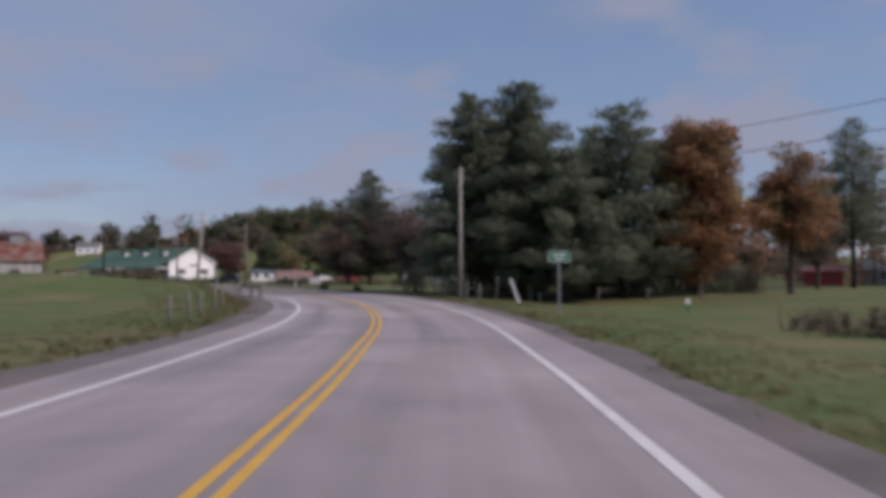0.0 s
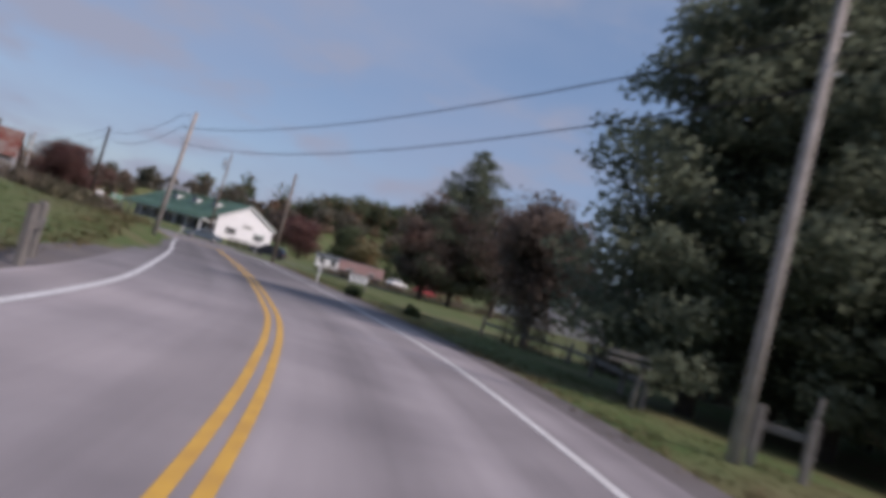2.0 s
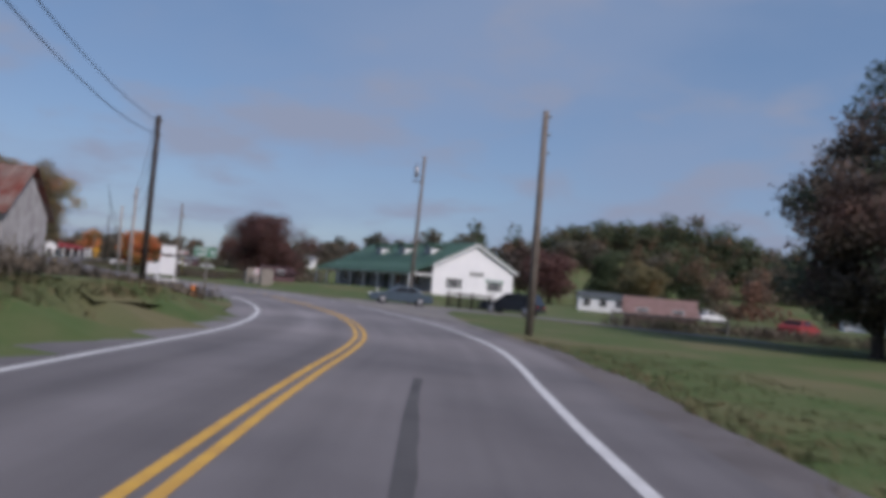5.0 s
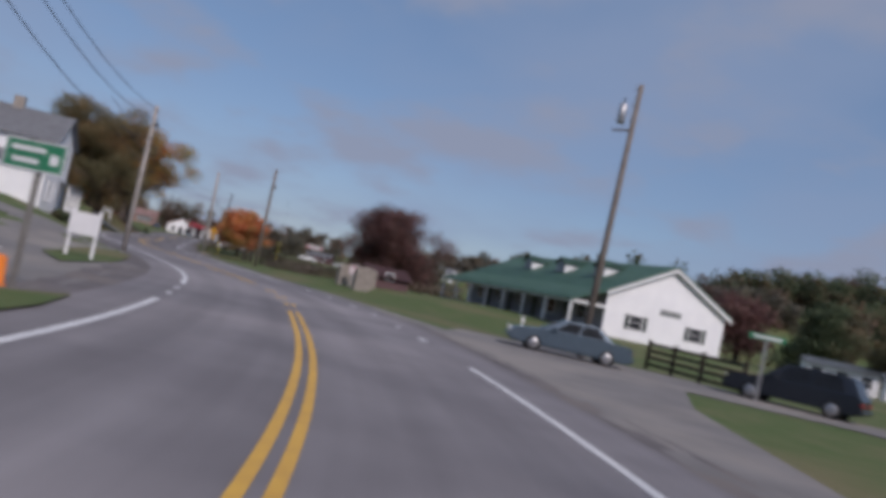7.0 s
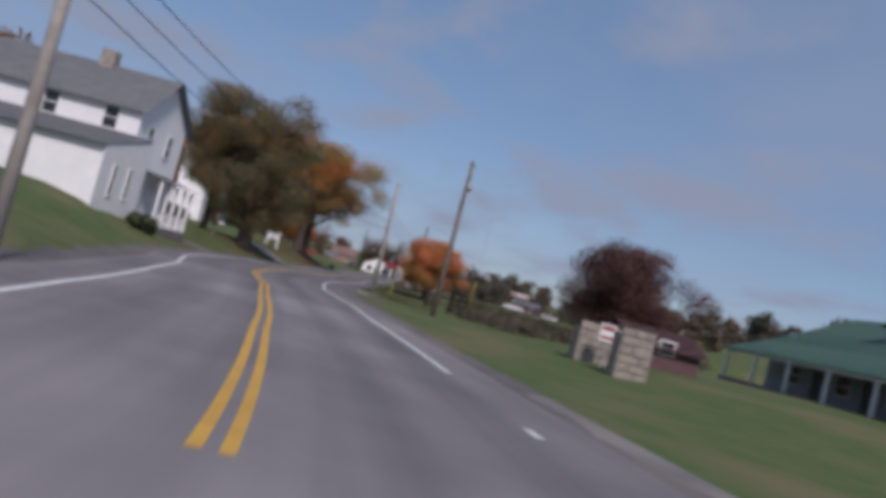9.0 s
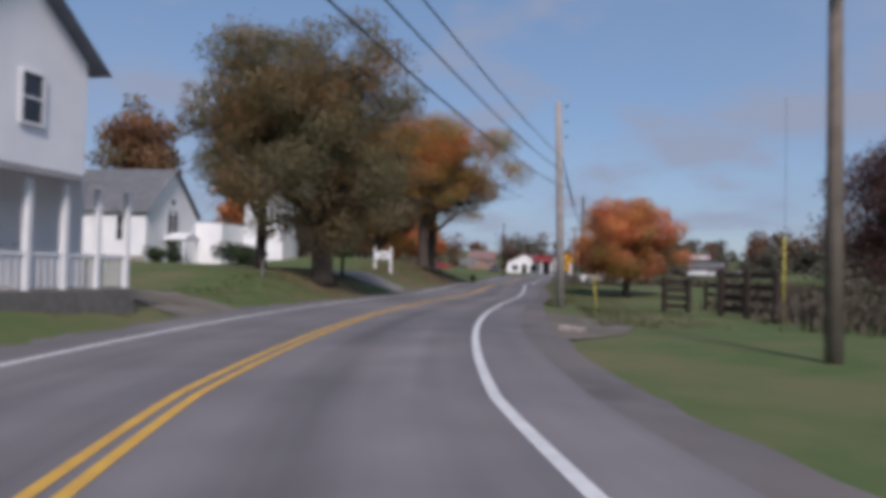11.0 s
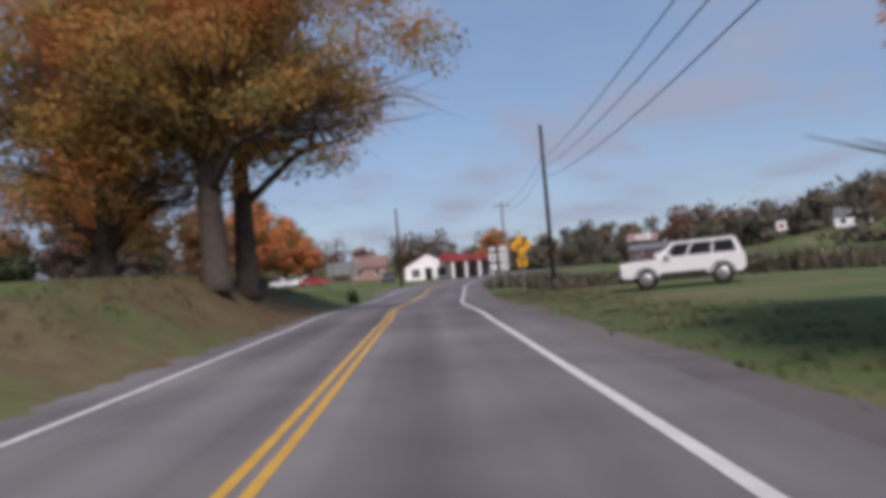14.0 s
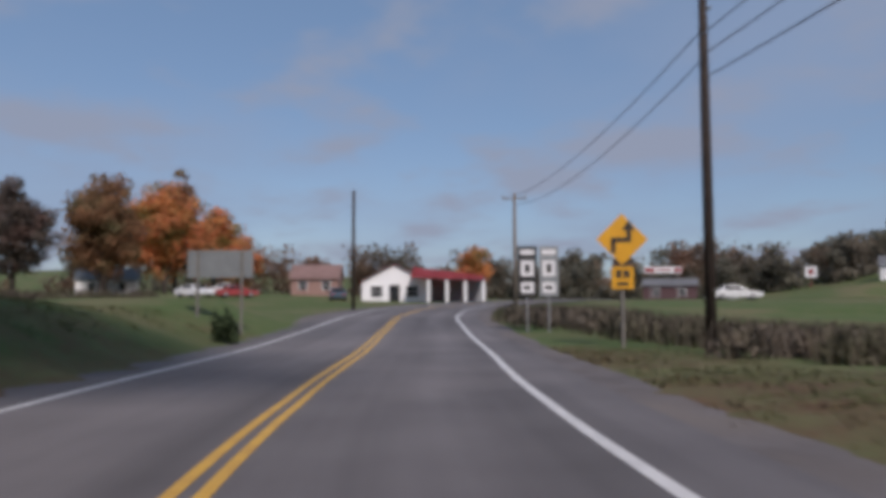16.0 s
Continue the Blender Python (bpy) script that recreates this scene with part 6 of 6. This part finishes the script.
bars(sgn, [(-0.25, 0.25, 1.45, 1.62), (-0.25, 0.25, 1.1, 1.22)], RED_PAINT)
t, sgn = post_sign("station_sign", -209.5, 277.5, 45, 5.6, 0.95, 4.2, SIGN_WHITE, "red and white filling station sign", (-2.0, 2.0), STEEL)
bars(sgn, [(-2.7, -1.3, 4.35, 4.95), (1.6, 2.7, 4.35, 4.95), (-1.0, 1.2, 4.55, 4.8)], RED_PAINT)
t, sgn = post_sign("tall_sign", -213.0, 333.5, 30, 2.2, 2.2, 2.2, SIGN_WHITE, "tall white and red sign on a hillside", (0.0,), RED_PAINT)
bars(sgn, [(-0.5, 0.5, 2.8, 3.8)], RED_PAINT)
t, sgn = post_sign("service_post", -15.5, 80.6, 0, 0.14, 0.3, 0.75, SIGN_WHITE, "thin white marker post in mown grass", (0.0,), TRIM)
t, sgn = post_sign("service_post", 10.5, 33.0, 0, 0.2, 0.24, 0.35, SIGN_WHITE, "low white and green marker stake in grass", (0.0,), SIGN_GREEN)
t, sgn = post_sign("marker_post", -53.2, 139.6, 30, 0.16, 0.3, 0.7, SIGN_WHITE, "short white post at the lawn's edge", (0.0,), TRIM)


def turn_sign(x, y, turn):
    """Yellow diamond with a black reverse-turn arrow, and a small plate below."""
    t = thing("turn_sign", x, y, gz(x, y), turn, "yellow diamond sign with black winding arrow", "sign")
    bm = bmesh.new()
    box(bm, -0.05, 0.05, 0.02, 0.12, -0.3, 3.9, 0.008)
    part("post", bm, FENCE_GREY, t)
    c = 3.25
    bm = bmesh.new()
    prism(bm, [(0, c - 0.78), (0.78, c), (0, c + 0.78), (-0.78, c)], -0.012, 0.012)
    s = part("panel", bm, SIGN_YELLOW, t)
    bm = bmesh.new()
    w = 0.07
    box(bm, -0.27 - w, -0.27 + w, -0.02, -0.015, c - 0.42, c - 0.02)
    box(bm, -0.27 - w, 0.2 + w, -0.02, -0.015, c - 0.09, c + 0.05)
    box(bm, 0.2 - w, 0.2 + w, -0.02, -0.015, c + 0.05, c + 0.3)
    prism(bm, [(0.0, c + 0.28), (0.4, c + 0.28), (0.2, c + 0.58)], -0.02, -0.015)
    part("arrow", bm, BLACK, s)
    bm = bmesh.new()
    box(bm, -0.33, 0.33, -0.012, 0.012, 1.75, 2.42, 0.004)
    p = part("speed_plate", bm, SIGN_YELLOW, t)
    bars(p, [(-0.2, -0.03, 2.08, 2.32), (0.03, 0.2, 2.08, 2.32), (-0.18, 0.18, 1.85, 1.95)], BLACK)


turn_sign(-155.7, 196.5, 50)


def route_signs(x, y, turn):
    t = thing("route_signs", x, y, gz(x, y), turn, "cluster of black and white route shields on posts", "sign")
    for q in (-0.45, 0.45):
        bm = bmesh.new()
        box(bm, q - 0.04, q + 0.04, 0.02, 0.09, -0.3, 3.5, 0.006)
        part("post", bm, STEEL, t)
        bm = bmesh.new()
        box(bm, q - 0.4, q + 0.4, -0.012, 0.012, 1.45, 3.55, 0.004)
        p = part("panel", bm, BLACK if q < 0 else SIGN_BACK, t)
        bm = bmesh.new()
        box(bm, q - 0.27, q + 0.27, -0.02, -0.014, 2.3, 2.95, 0.0)
        box(bm, q - 0.28, q + 0.28, -0.02, -0.014, 3.2, 3.4, 0.0)
        box(bm, q - 0.27, q + 0.27, -0.02, -0.014, 1.6, 2.05, 0.0)
        sh = part("shield", bm, SIGN_WHITE, p)
        bars(sh, [(q - 0.1, q + 0.1, 2.45, 2.8), (q - 0.15, q + 0.12, 1.75, 1.9)], BLACK, -0.026)


route_signs(-163.4, 201.0, 50)


def tin_barn():
    """A long low barn: rusted tin roof over weathered pale boards; its near end is the fixed point."""
    d = Vector((-0.84, -0.54, 0))
    t = thing("barn", -54.0, 103.1, gz(-54, 103.1), math.degrees(math.atan2(-d.y, -d.x)), "weathered barn with a rusted red tin roof", "barn")
    L, eave, ridge, half = 11.0, 3.35, 6.0, 2.9
    bm = bmesh.new()
    prism(bm, [(-0.7, -0.4), (2 * half - 0.7, -0.4), (2 * half - 0.7, eave + 0.1), (half - 0.7, ridge - 0.3), (-0.7, eave + 0.1)], -L, 0, Matrix(((0, 1, 0, 0), (1, 0, 0, 0), (0, 0, 1, 0), (0, 0, 0, 1))))
    part("wall", bm, BARN_BOARD, t)
    k = 0
    while 0.32 * k < L - 0.3:
        bm = bmesh.new()
        x = -L + 0.32 * k
        box(bm, x + 0.01, x + 0.3, -0.745, -0.703, -0.3, eave - 0.05 - 0.06 * (k % 3))
        part("board", bm, BARN_BOARD, t)
        k += 1
    bm = bmesh.new()
    for ya, za, yb, zb in ((-1.1, eave - 0.1, half - 0.7, ridge), (half - 0.7, ridge, 2 * half - 0.3, eave - 0.1)):
        bm.faces.new([bm.verts.new(v) for v in ((-L - 0.3, ya, za), (0.3, ya, za), (0.3, yb, zb), (-L - 0.3, yb, zb))])
    bmesh.ops.solidify(bm, geom=bm.faces[:], thickness=0.08)
    r = part("roof", bm, BILL_RED, t, "rust-streaked red tin roof")
    for k in range(16):
        bm = bmesh.new()
        x = -L + k * L / 15
        tube(bm, [(x, -1.1, eave - 0.07), (x, half - 0.7, ridge + 0.03)], [0.03, 0.03], 5)
        part("seam", bm, BILL_RED, r)
    # flat black panels on the wall stand for the shade inside two doorways
    for x, w in ((-3.2, 1.3), (-8.0, 1.0)):
        bm = bmesh.new()
        box(bm, x - w / 2, x + w / 2, -0.76, -0.749, 0.0, 2.1)
        part("doorway", bm, BLACK, t, "doorway with the dark inside put on as black panel")
    bm = bmesh.new()
    box(bm, -3.6, -2.0, half - 1.2, half - 0.2, ridge - 0.4, ridge + 0.7, 0.02)
    part("roof_vent", bm, SIGN_BACK, t, "grey box vent on the ridge")


tin_barn()


def a_frame_sign(x, y, turn):
    t = thing("sandwich_sign", x, y, gz(x, y), turn, "white board on splayed white timber legs", "sign")
    for q in (-1, 1):
        bm = bmesh.new()
        tube(bm, [(q * 0.62, -0.1, -0.1), (q * 0.32, 0, 1.3), (q * 0.26, 0, 2.2)], [0.045, 0.045, 0.045], 6)
        part("leg", bm, TRIM, t)
    bm = bmesh.new()
    box(bm, -0.55, 0.55, -0.03, 0.03, 0.75, 0.85)
    part("brace", bm, TRIM, t)
    bm = bmesh.new()
    box(bm, -0.4, 0.4, -0.09, -0.05, 1.05, 1.95, 0.008)
    part("board", bm, SIGN_WHITE, t)
    bm = bmesh.new()
    box(bm, -0.36, 0.36, -0.07, -0.03, 2.05, 2.5, 0.008)
    p = part("top_board", bm, SIGN_WHITE, t)
    bars(p, [(-0.33, 0.33, 2.0, 2.08)], FENCE_DARK, -0.085)


a_frame_sign(-46.4, 106.3, 62)


def drum(x, y):
    t = thing("traffic_drum", x, y, gz(x, y), 0, "orange plastic traffic drum at the junction", "traffic drum")
    bm = bmesh.new()
    tube(bm, [(0, 0, 0.0), (0, 0, 0.08), (0, 0, 0.09), (0, 0, 0.55), (0, 0, 0.6)], [0.3, 0.3, 0.26, 0.23, 0.18], 16)
    part("body", bm, ORANGE_PLASTIC, t)
    bm = bmesh.new()
    tube(bm, [(0, 0, 0.6), (0, 0, 0.7), (0.0, 0, 0.73)], [0.04, 0.07, 0.04], 10)
    part("lamp", bm, SIGN_WHITE, t)


drum(-45.8, 107.7)
# leaning white marker board by the pines
t = thing("marker_board", 4.4, 44.5, gz(4.4, 44.5), 0, "leaning narrow white marker board in grass", "sign")
bm = bmesh.new()
box(bm, -0.07, 0.07, -0.015, 0.015, -0.2, 1.5, 0.004, Matrix.Rotation(radians(-19), 4, "Y"))
part("board", bm, SIGN_WHITE, t)


def mailbox(x, y, turn):
    t = thing("mailbox", x, y, gz(x, y), turn, "dark mailbox on a wooden post", "mailbox")
    bm = bmesh.new()
    box(bm, -0.05, 0.05, -0.05, 0.05, -0.3, 0.95, 0.01)
    part("post", bm, FENCE_GREY, t)
    bm = bmesh.new()
    prism(bm, [(-0.11, 0.95), (0.11, 0.95), (0.11, 1.08), (0.06, 1.17), (-0.06, 1.17), (-0.11, 1.08)], -0.25, 0.25)
    part("box", bm, BLACK, t)


bm = bmesh.new()
box(bm, -0.32, 0.32, -0.2, 0.2, -0.1, 0.16, 0.03)
ob = mesh_object("culvert_block", bm, STONE)
ob.matrix_world = pose(-93.4, 148.2, gz(-93.4, 148.2) + 0.02, 0, 4, 30)
tagged(ob, "small pale concrete culvert block in the verge", "block")
mailbox(-113.5, 145.8, 40)
t = thing("service_pole", -121.8, 153.0, gz(-121.8, 153.0), 0, "slim dark wooden service pole in the churchyard", "utility pole")
bm = bmesh.new()
tube(bm, [(0, 0, -0.3), (0, 0, 3.2), (0, 0, 6.4)], [0.1, 0.09, 0.08], 9)
part("shaft", bm, FENCE_DARK, t)
bm = bmesh.new()
box(bm, -0.14, 0.14, -0.2, -0.08, 1.4, 1.85, 0.01)
part("meter_box", bm, SIGN_BACK, t)


# ---- vehicles ----
def car(name, x, y, turn, paint, label, L=4.6, W=1.75, body=None, cabin=None, wheel=0.31, axles=(0.85, 3.5), boxy=False, z=None):
    """A car that points along local +x; outlines of body and cabin are in x and z."""
    t = thing(name, x, y, gz(x, y) + 0.01 if z is None else z, turn, label, "car")
    bm = bmesh.new()
    vs = prism(bm, body, -W / 2, W / 2)
    es = [e for e in bm.edges if abs(e.verts[0].co.y - e.verts[1].co.y) < 1e-4]
    bmesh.ops.bevel(bm, geom=es, offset=0.07, segments=2, affect="EDGES")
    part("body", bm, paint, t)
    bm = bmesh.new()
    ins = 0.1 if boxy else 0.2
    lo, hi = min(p[1] for p in cabin), max(p[1] for p in cabin)
    a = [bm.verts.new((px, -W / 2 + 0.05 + ins * (pz - lo) / (hi - lo), pz)) for px, pz in cabin]
    b = [bm.verts.new((px, W / 2 - 0.05 - ins * (pz - lo) / (hi - lo), pz)) for px, pz in cabin]
    n = len(cabin)
    bm.faces.new(a)
    bm.faces.new(b[::-1])
    for k in range(n):
        bm.faces.new((a[k], b[k], b[(k + 1) % n], a[(k + 1) % n]))
    bmesh.ops.recalc_face_normals(bm, faces=bm.faces)
    cab = part("cabin", bm, paint, t)
    # side glass, in panes set between pillars
    x0, x1 = min(p[0] for p in cabin), max(p[0] for p in cabin)
    top = [p for p in cabin if p[1] > hi - 0.06]
    tx0, tx1 = min(p[0] for p in top), max(p[0] for p in top)
    def edge(f, zf):
        zf = min(max(zf, 0), 1)
        return (x0 + (tx0 - x0) * zf) * (1 - f) + (x1 + (tx1 - x1) * zf) * f
    cuts = (0.05, 0.35, 0.66, 0.95) if boxy else (0.1, 0.5, 0.88)
    for sd in (-1, 1):
        for c0, c1 in zip(cuts, cuts[1:]):
            bm = bmesh.new()
            pts = []
            for f, zf in ((c0 + 0.012, 0.1), (c1 - 0.012, 0.1), (c1 - 0.012, 0.86), (c0 + 0.012, 0.86)):
                yy = sd * (W / 2 - 0.05 - ins * zf + 0.006)
                pts.append(bm.verts.new((edge(f, zf), yy, lo + (hi - lo) * zf)))
            bm.faces.new(pts if sd < 0 else pts[::-1])
            bmesh.ops.solidify(bm, geom=bm.faces[:], thickness=0.01)
            part("side_window", bm, DARK, cab)
    for xa, xt, q in ((x1, tx1, 1), (x0, tx0, -1)):
        bm = bmesh.new()
        yy = W / 2 - 0.14
        pts = [bm.verts.new(v) for v in ((xa + (xt - xa) * 0.1 + q * 0.012, -yy, lo + (hi - lo) * 0.1), (xa + (xt - xa) * 0.1 + q * 0.012, yy, lo + (hi - lo) * 0.1),
                                         (xa + (xt - xa) * 0.86 + q * 0.012, yy - ins * 0.8, lo + (hi - lo) * 0.86), (xa + (xt - xa) * 0.86 + q * 0.012, -yy + ins * 0.8, lo + (hi - lo) * 0.86))]
        bm.faces.new(pts)
        bmesh.ops.solidify(bm, geom=bm.faces[:], thickness=0.01)
        part("windscreen" if q > 0 else "rear_window", bm, DARK, cab)
    for ax in axles:
        for sd in (-1, 1):
            bm = bmesh.new()
            y0 = sd * (W / 2 - 0.2)
            y1 = sd * (W / 2 + 0.012)
            tube(bm, [(ax, y0, wheel), (ax, y0 + (y1 - y0) * 0.2, wheel), (ax, y1 - (y1 - y0) * 0.15, wheel), (ax, y1, wheel)], [wheel * 0.9, wheel, wheel, wheel * 0.88], 22)
            w = part("wheel", bm, TYRE, t)
            bm = bmesh.new()
            tube(bm, [(ax, y1, wheel), (ax, y1 + sd * 0.008, wheel), (ax, y1 + sd * 0.016, wheel)], [wheel * 0.66, wheel * 0.64, wheel * 0.2], 16)
            part("rim", bm, STEEL, w)
    bx0, bx1 = min(p[0] for p in body), max(p[0] for p in body)
    for xx, q, m, nm in ((bx1, 1, SIGN_WHITE, "headlight"), (bx0, -1, LAMP_RED, "tail_light")):
        for sd in (-1, 1):
            bm = bmesh.new()
            box(bm, xx - 0.03, xx + 0.03, sd * (W / 2 - 0.28) - 0.15, sd * (W / 2 - 0.28) + 0.15, 0.62, 0.76, 0.015)
            part(nm, bm, m, t)
        bm = bmesh.new()
        box(bm, xx - 0.08, xx + 0.08, -W / 2 + 0.03, W / 2 - 0.03, 0.36, 0.52, 0.03)
        part("bumper", bm, BLACK if boxy else paint, t)
        if boxy and q > 0:
            for k in range(7):
                bm = bmesh.new()
                box(bm, xx + 0.016, xx + 0.03, -0.42 + 0.12 * k, -0.34 + 0.12 * k, 0.6, 0.88, 0.004)
                part("grille_slot", bm, STEEL, t)
    for sd in (-1, 1):
        bm = bmesh.new()
        box(bm, x1 - 0.5, x1 - 0.32, min(sd * (W / 2 - 0.02), sd * (W / 2 + 0.15)), max(sd * (W / 2 - 0.02), sd * (W / 2 + 0.15)), lo + 0.05, lo + 0.18, 0.02)
        part("mirror", bm, paint, t)
    if boxy:
        for sd in (-1, 1):
            for ax in axles:
                bm = bmesh.new()
                arch = [(ax + 1.22 * wheel * math.cos(a), wheel + 1.22 * wheel * math.sin(a)) for a in [math.pi * k / 10 for k in range(11)]]
                inner = [(ax + 1.06 * wheel * math.cos(a), wheel + 1.06 * wheel * math.sin(a)) for a in [math.pi * k / 10 for k in range(10, -1, -1)]]
                prism(bm, arch + inner, min(sd * (W / 2 - 0.03), sd * (W / 2 + 0.03)), max(sd * (W / 2 - 0.03), sd * (W / 2 + 0.03)))
                part("wheel_arch", bm, BLACK, t)
            bm = bmesh.new()
            box(bm, axles[0] + 0.5, axles[1] - 0.5, min(sd * (W / 2 - 0.01), sd * (W / 2 + 0.02)), max(sd * (W / 2 - 0.01), sd * (W / 2 + 0.02)), 0.42, 0.56, 0.008)
            part("sill_trim", bm, BLACK, t)
        for sd in (-1, 1):
            bm = bmesh.new()
            tube(bm, [(x0 + 0.4, sd * 0.6, hi + 0.01), (x0 + 0.45, sd * 0.6, hi + 0.06), (tx1 - 0.5, sd * 0.6, hi + 0.06), (tx1 - 0.45, sd * 0.6, hi + 0.01)], [0.018] * 4, 6)
            part("roof_rail", bm, BLACK, t)
        bm = bmesh.new()
        box(bm, bx1 - 0.02, bx1 + 0.015, -W / 2 + 0.06, W / 2 - 0.06, 0.52, 0.92, 0.01)
        part("grille_panel", bm, BLACK, t)
    return t


SEDAN = dict(L=4.7, W=1.78, body=[(0.0, 0.3), (0.0, 0.78), (0.12, 0.9), (1.0, 0.95), (3.2, 0.93), (4.5, 0.76), (4.7, 0.62), (4.7, 0.32), (4.5, 0.24), (0.2, 0.24)],
             cabin=[(0.75, 0.92), (1.35, 1.36), (1.7, 1.41), (2.6, 1.4), (3.45, 0.91)], axles=(0.95, 3.75))
WAGON = dict(L=4.7, W=1.78, body=[(0.0, 0.34), (0.0, 0.85), (0.1, 0.98), (3.3, 0.98), (4.5, 0.86), (4.7, 0.7), (4.7, 0.36), (4.5, 0.28), (0.2, 0.28)],
             cabin=[(0.08, 0.96), (0.4, 1.55), (0.7, 1.62), (2.6, 1.6), (3.45, 0.96)], axles=(0.9, 3.7), wheel=0.34)
JEEP = dict(L=4.25, W=1.76, body=[(0.0, 0.42), (0.0, 1.02), (0.05, 1.06), (2.85, 1.06), (4.1, 1.0), (4.25, 0.95), (4.25, 0.45), (4.0, 0.4), (0.2, 0.4)],
            cabin=[(0.06, 1.04), (0.25, 1.56), (0.35, 1.61), (2.35, 1.6), (2.95, 1.05)], axles=(0.78, 3.36), wheel=0.36, boxy=True)


def parked(name, front, rear, paint, label, spec):
    """A car whose front and rear wheels stand at the given places, its near side."""
    f, r = Vector((*front, 0)), Vector((*rear, 0))
    d = (f - r).normalized()
    side = Vector((-d.y, d.x, 0))
    o = r - d * spec["axles"][0] + side * (-1) * spec["W"] / 2 * 0.95 if name == "white_suv" else r - d * spec["axles"][0] - side * spec["W"] / 2 * 0.95
    a0, a1, w = spec["axles"][0], spec["axles"][1], spec["W"] / 2

    def under(along, across):
        p = o + d * along + side * across
        return gz(p.x, p.y)

    # the car leans with the ground under its four wheels
    zr, zf = (under(a0, w) + under(a0, -w)) / 2, (under(a1, w) + under(a1, -w)) / 2
    up = (zf - zr) / (a1 - a0)
    roll = (under(a0, w) + under(a1, w) - under(a0, -w) - under(a1, -w)) / (4 * w)
    turn = math.degrees(math.atan2(d.y, d.x))
    z = zr - up * a0 + 0.005
    t = car(name, o.x, o.y, turn, paint, label, z=z, **spec)
    t.matrix_world = pose(o.x, o.y, z, math.degrees(math.atan(roll)), -math.degrees(math.atan(up)), turn)
    return t


parked("sedan", (-45.55, 127.5), (-43.45, 128.9), CAR_BLUE, "blue-grey sedan parked on the gravel yard", SEDAN)
parked("station_wagon", (-38.7, 131.8), (-36.1, 131.6), CAR_DARK, "dark station wagon parked beside a lawn", WAGON)
parked("white_suv", (-134.0, 182.0), (-131.7, 183.6), CAR_WHITE, "white boxy off-roader parked on grass", JEEP)
for x, y, turn, m in ((-228, 210.5, 20, CAR_WHITE), (-233, 216.5, 30, CAR_WHITE), (-207.5, 286, 10, CAR_WHITE), (-224, 299, 70, CAR_DARK), (-182.7, 246, 40, CAR_WHITE), (-211, 221, 150, CAR_BLUE), (-224, 213, 80, RED_PAINT), (-18.5, 143, 70, RED_PAINT), (-29, 176, 60, CAR_WHITE)):
    car("distant_car", x, y, turn, m, "car parked far off beside the road", **SEDAN)
